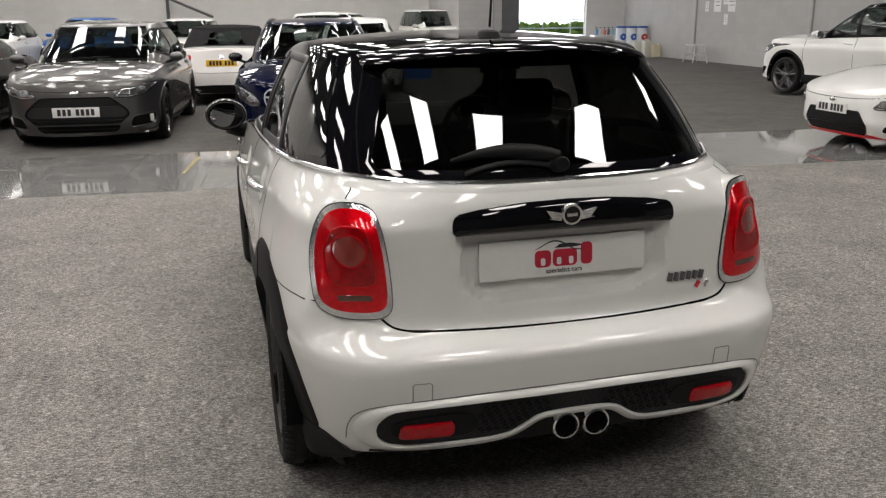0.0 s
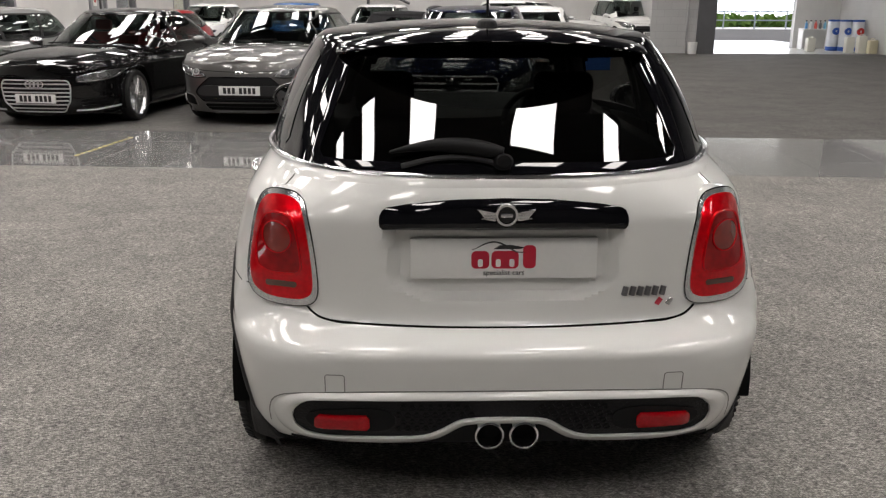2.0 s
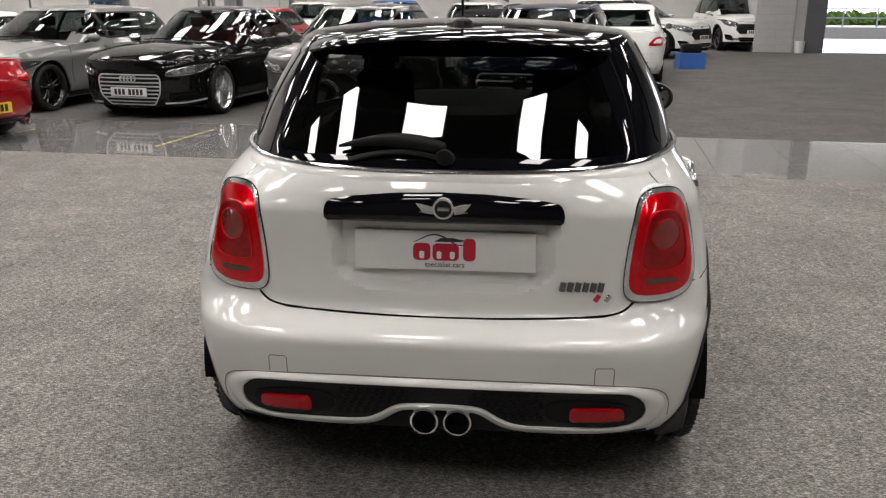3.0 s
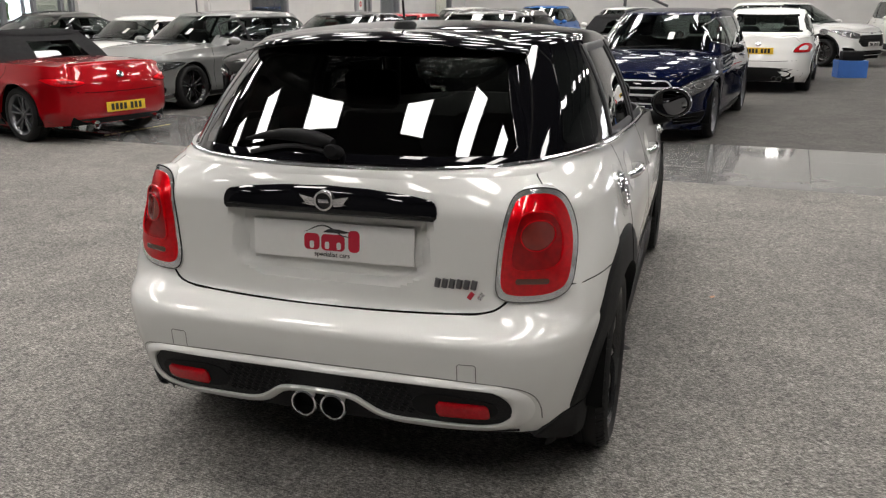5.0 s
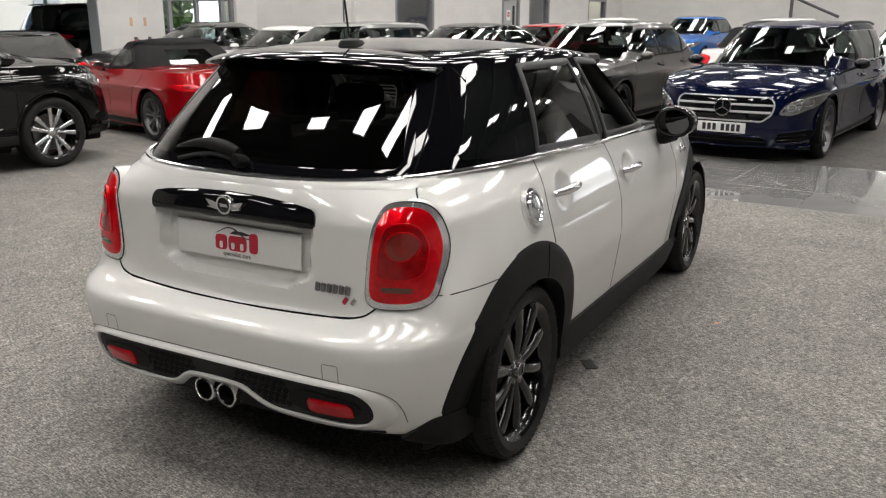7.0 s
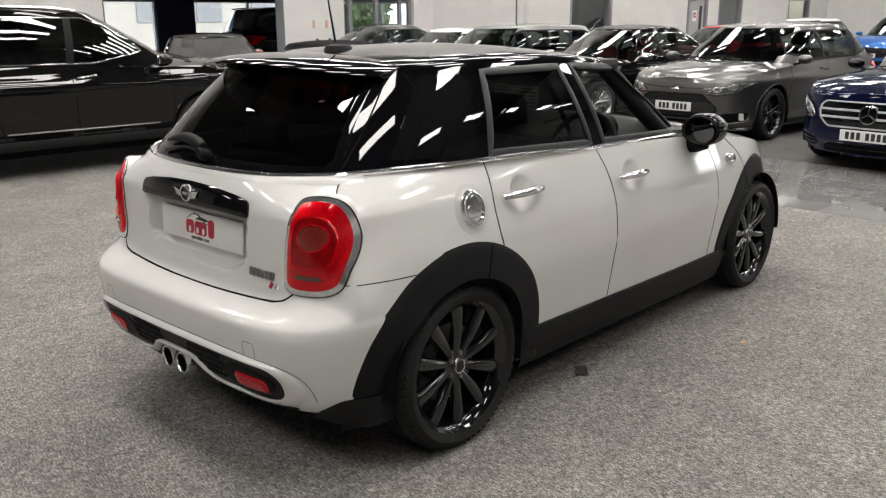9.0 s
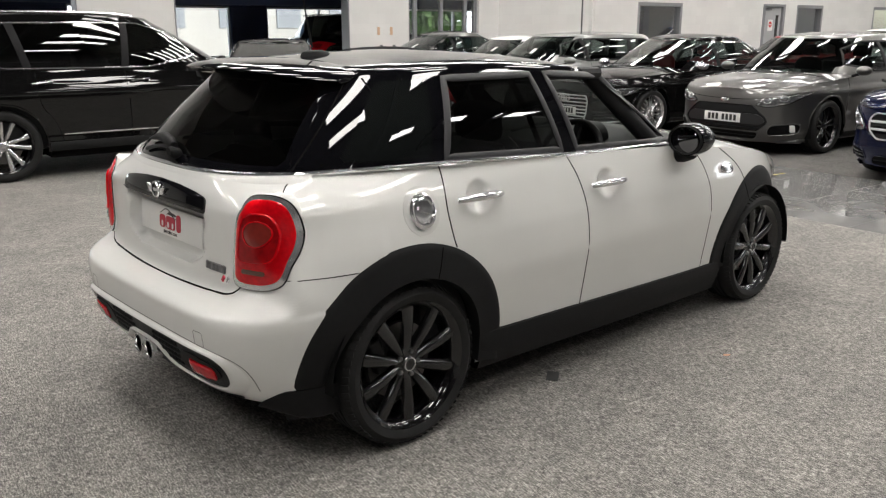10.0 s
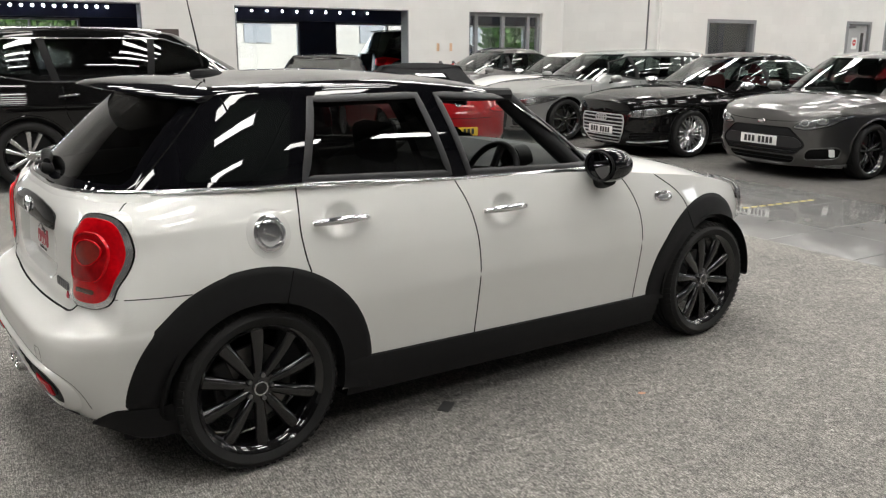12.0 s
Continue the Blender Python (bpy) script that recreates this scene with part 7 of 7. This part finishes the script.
for sx in (1, -1):
    part("pillar_trim", tube([(sx * (0.64 - 0.14 * k / 8), 1.74 - 0.38 * k / 8, 0.95 + 0.36 * k / 8) for k in range(9)], 0.042, 10), BLACK_SOFT, show_car)
    part("roof_trim", tube([(sx * 0.555, 0.15 + 1.2 * k / 8, 1.322 + 0.01 * math.sin(math.pi * k / 8)) for k in range(9)], 0.028, 8), BLACK_SOFT, show_car)
part("inner_mirror", moved(box(-0.11, 0.11, -0.012, 0.012, -0.03, 0.03, 0.01, 3), pose(0, 1.45, 1.27, 8)), BLACK_SOFT, show_car)

# wheels: ten gloss black spokes
TY = mesh_of("tyre", tyre_bm(0.312, 0.205, 0.243), RUBBER)
RIM = mesh_of("rim", rim_bm(0.241, 0.2), ALLOY_BLACK)
SPK = mesh_of("spoke", spoke_bm(0.04, 0.232, 0.038, 0.058, 0.066, 0.078, 0.042), ALLOY_BLACK)
HUB = mesh_of("hub", lathe([(0.0005, 0.068), (0.06, 0.062), (0.07, 0.045), (0.07, 0.0)], 36), ALLOY_BLACK)
CAP = mesh_of("centre_cap", lathe([(0.0005, 0.079), (0.02, 0.078), (0.0265, 0.074), (0.027, 0.06)], 28), BLACK_GLOSS)
CAPR = mesh_of("cap_ring", lathe([(0.022, 0.0785), (0.0275, 0.0785), (0.029, 0.066), (0.022, 0.07)], 28, closed=True), ALLOY)
BOLT = mesh_of("bolt", lathe([(0.0005, 0.072), (0.008, 0.071), (0.0095, 0.06), (0.0095, 0.05)], 10), ALLOY_DARK)
ROT = mesh_of("brake_disc", lathe([(0.06, 0.0), (0.07, 0.012), (0.148, 0.012), (0.148, -0.01), (0.06, -0.01)], 40), DISC)
CAL = mesh_of("brake_caliper", moved(box(-0.03, 0.05, -0.03, 0.03, -0.07, 0.07, 0.015, 3), pose(0, -0.12, 0.05, 20)), BLACK_TRIM)
lug = bmesh.new()
for k in range(64):
    for sx in (1, -1):
        b = box(-0.014, 0.014, -0.0085, 0.0085, -0.006, -0.0012)
        moved(b, Matrix.Rotation(2 * math.pi * k / 64, 4, "X") @ Matrix.Translation((sx * 0.088, 0, 0.3075)) @ pose(0, 0, 0, 0, sx * 24, 12))
        me_ = bpy.data.meshes.new("t")
        b.to_mesh(me_)
        b.free()
        lug.from_mesh(me_)
        bpy.data.meshes.remove(me_)
TREAD = mesh_of("tread", lug, RUBBER)
for ya in (0, 2.567):
    for sx in (1, -1):
        w = part("wheel", RIM, None, show_car, "gloss black ten-spoke alloy wheel")
        w.matrix_local = pose(sx * 0.712, ya, 0.3125, 7 if ya else 0, 0, 0 if sx > 0 else 180)
        part("tyre", TY, None, w)
        tagged(part("tread", TREAD, None, w), kind="stuff")
        for k in range(10):
            o = part("spoke", SPK, None, w)
            o.matrix_local = pose(0, 0, 0, 36 * k, 0, 0)
        part("hub", HUB, None, w)
        part("centre_cap", CAP, None, w)
        part("cap_ring", CAPR, None, w)
        for k in range(5):
            o = part("bolt", BOLT, None, w)
            o.matrix_local = pose(0, 0.047 * math.cos(2 * math.pi * k / 5), 0.047 * math.sin(2 * math.pi * k / 5))
        part("brake_disc", ROT, None, w)
        part("brake_caliper", CAL, None, w)

# front: round lamps, wide grille
for sx in (1, -1):
    hl = part("headlamp", patch(m_skin, "F", ellipse(sx * 0.52, 0.70, 0.105, 0.115, 32), 0.012, 0.006, 5, 0.03, 0.3), CHROME, show_car, "round headlamp in a chrome ring")
    part("lens", patch(m_skin, "F", ellipse(sx * 0.52, 0.70, 0.09, 0.098, 32), 0.02, 0.014, 5, 0.02, 0.5), LENS_CLEAR, hl)
gp = rounded([(-0.36, 0.47), (0.36, 0.47), (0.42, 0.54), (0.36, 0.62), (-0.36, 0.62), (-0.42, 0.54)], 2)
gr = part("grille", patch(m_skin, "F", gp, 0.004, 0.0, 4), MESHY, show_car, "black mesh grille")
part("grille_surround", strip(m_skin, "F", dense(gp, 0.04), 0.024, 0.012, True), CHROME, gr)
part("lower_intake", patch(m_skin, "F", dense(rounded([(-0.5, 0.27), (0.5, 0.27), (0.55, 0.37), (-0.55, 0.37)], 2), 0.06), 0.004, 0.0, 4), MESHY, show_car)
number_plate(show_car, m_skin, "F", 0, 0.42, PLATE_WHITE)

# ---- the other cars on show ----
def parked(x, y, heading):
    """Pose of a car by the ground point under its rear axle; heading 0 faces +y."""
    return pose(x, y, 0, 0, 0, heading)


def by_nose(x, y, heading, back):
    h = radians(heading)
    return parked(x + math.sin(h) * back, y - math.cos(h) * back, heading)


GREY_M = paint("dark_grey_metallic", (0.105, 0.103, 0.1), metal=0.85, rough=0.36)
MID_GREY = paint("flat_grey_paint", (0.18, 0.185, 0.18), metal=0.2, rough=0.35)
NAVY_M = paint("navy_metallic", (0.002, 0.004, 0.022), metal=0.2, rough=0.3, coat=0.75)
RED_P = paint("deep_red_paint", (0.33, 0.002, 0.006), metal=0.3, rough=0.3)
BLUE_P = paint("bright_blue_paint", (0.02, 0.13, 0.42), metal=0.3, rough=0.32)
WHITE_P = paint("plain_white_paint", (0.76, 0.76, 0.74), rough=0.32)
BLACK_P = paint("black_metallic", (0.004, 0.0039, 0.004), metal=0.15, rough=0.3, coat=0.85)
FABRIC = plain("black_hood_fabric", (0.02, 0.02, 0.021), rough=0.95, grain=300, vary=0.25, bump=0.3, spec=0.1)
W_MULTI = wheel_meshes(0.33, 0.235, 0.245, 10, 0.13, 0.02, 0.024, ALLOY)
W_BLACK = wheel_meshes(0.33, 0.235, 0.245, 5, 0.2, 0.03, 0.035, ALLOY_BLACK)
W_TEN = wheel_meshes(0.31, 0.21, 0.225, 5, 0.22, 0.028, 0.026, ALLOY_DARK)
W_SUV = wheel_meshes(0.36, 0.24, 0.265, 5, 0.24, 0.034, 0.056, ALLOY, lean=0.05, barrel=ALLOY_BLACK)
W_STAR = wheel_meshes(0.33, 0.24, 0.25, 5, 0.17, 0.03, 0.04, ALLOY_DARK)
W_SMALL = wheel_meshes(0.33, 0.21, 0.23, 7, 0.0, 0.04, 0.05, ALLOY)

generic_car("hot_hatchback", "dark grey metallic hot hatchback with a black grille", by_nose(-2.44, 7.88, 174, 3.53), GREY_M, "hatch", 4.39, 1.85, 1.47, 2.65, 0.9, W_BLACK, 0.33, grille="hex", screen=0.2)
generic_car("sports_saloon", "black sports saloon with silver many-spoked wheels", by_nose(-4.88, 7.74, 172, 3.68), BLACK_P, "saloon", 4.74, 1.84, 1.42, 2.82, 0.88, W_MULTI, 0.33, grille="frame", chrome_line=True, mirror=ALLOY, seats=SEAT_RED)
generic_car("estate_car", "grey estate car with black wheels", by_nose(-7.35, 7.75, 172, 3.68), MID_GREY, "estate", 4.72, 1.84, 1.44, 2.82, 0.88, W_BLACK, 0.33, grille="frame", brightwork=BLACK_GLOSS)
generic_car("estate_car", "navy blue estate car with a bright two-bar grille", by_nose(0.16, 6.9, 172, 3.78), NAVY_M, "estate", 4.93, 1.85, 1.47, 2.94, 0.86, W_STAR, 0.33, grille="star", rail=True, chrome_line=True, mirror=BLACK_GLOSS)
generic_car("rally_saloon", "white rally saloon seen from its tail, yellow plate", parked(2.0, 14.3, -8), WHITE_P, "saloon", 4.6, 1.8, 1.47, 2.65, 0.92, W_BLACK, 0.32, plate="none", tail="white")
generic_car("roadster", "deep red two-seat roadster with a black soft top", parked(-6.16, 5.8, 74), RED_P, "roadster", 3.92, 1.74, 1.24, 2.31, 0.8, W_TEN, 0.31, roof=FABRIC, soft=True, plate="none", tail="almond")
generic_car("family_suv", "black seven-seat SUV with machined alloy wheels", parked(-6.95, 0.6, -5), BLACK_P, "suv", 4.6, 1.9, 1.68, 2.68, 0.9, W_SUV, 0.36, rail=True, chrome_line=True, plate="none", glass=GLASS_TINT, screen=0.22)
generic_car("coupe", "white two-door coupe parked near the wall", parked(-8.95, 12.2, 172), WHITE_P, "coupe", 4.18, 1.83, 1.35, 2.5, 0.88, W_STAR, 0.32)
generic_car("dark_saloon", "dark grey saloon parked near the wall", parked(-10.75, 12.0, 170), GREY_M, "saloon", 4.7, 1.83, 1.43, 2.8, 0.88, W_MULTI, 0.33)
generic_car("compact_suv", "white compact SUV with a dark roof beside the wall", parked(10.62, 8.26, 10), WHITE_P, "suv", 4.42, 1.86, 1.65, 2.7, 0.86, W_STAR, 0.36, trim=True, roof=BLACK_GLOSS)
generic_car("sports_coupe", "white sports coupe with a red lower lip", parked(9.2, 5.1, 87), WHITE_P, "coupe", 4.33, 1.85, 1.3, 2.55, 0.88, W_STAR, 0.33, lip=RED_P, grille="low")
generic_car("coupe_suv", "white SUV with dark arches and black wheels", parked(2.2, 23.4, 233), WHITE_P, "suv", 4.36, 1.9, 1.63, 2.66, 0.86, W_BLACK, 0.36, trim=True)
generic_car("family_suv", "white SUV with a black grille near the pier", parked(6.9, 28.3, 185), WHITE_P, "suv", 4.6, 1.9, 1.72, 2.74, 0.88, W_BLACK, 0.36, trim=True)
generic_car("blue_hatchback", "bright blue hatchback by the end wall", parked(-4.0, 26.2, 172), BLUE_P, "hatch", 4.3, 1.82, 1.55, 2.65, 0.88, W_SMALL, 0.33)
generic_car("white_hatchback", "white small hatchback by the end wall", parked(-6.3, 24.6, 172), WHITE_P, "hatch", 4.1, 1.75, 1.5, 2.5, 0.84, W_SMALL, 0.33)
generic_car("white_estate", "white estate car behind the first row", parked(-1.2, 23.6, 172), WHITE_P, "estate", 4.5, 1.8, 1.5, 2.65, 0.88, W_SMALL, 0.33)
generic_car("red_hatchback", "red hatchback behind the first row", parked(-6.4, 19.6, 172), RED_P, "hatch", 4.3, 1.8, 1.36, 2.6, 0.88, W_SMALL, 0.33)
generic_car("white_roadster", "white convertible with a black soft top, tail showing", parked(-0.6, 13.4, -6), WHITE_P, "roadster", 4.2, 1.78, 1.36, 2.5, 0.85, W_STAR, 0.32, roof=FABRIC, soft=True, plate="none")
generic_car("large_suv", "black SUV with tinted glass in the front showroom", parked(-16.63, 11.9, -5), BLACK_P, "suv", 4.9, 2.0, 1.84, 2.92, 0.9, W_SUV, 0.36, plate="none", glass=GLASS_TINT, rail=True, plate_rear=False)
generic_car("dark_coupe", "black coupe near the west wall, its rear window showing", parked(-10.43, 6.3, 60), BLACK_P, "coupe", 4.3, 1.82, 1.3, 2.55, 0.88, W_STAR, 0.33, plate="none", plate_rear=False, glass=GLASS_DARK_CAR)
generic_car("dark_hatchback", "dark hatchback in the front showroom", parked(-16.6, 5.6, 172), BLACK_P, "hatch", 4.1, 1.78, 1.45, 2.55, 0.85, W_SMALL, 0.33)
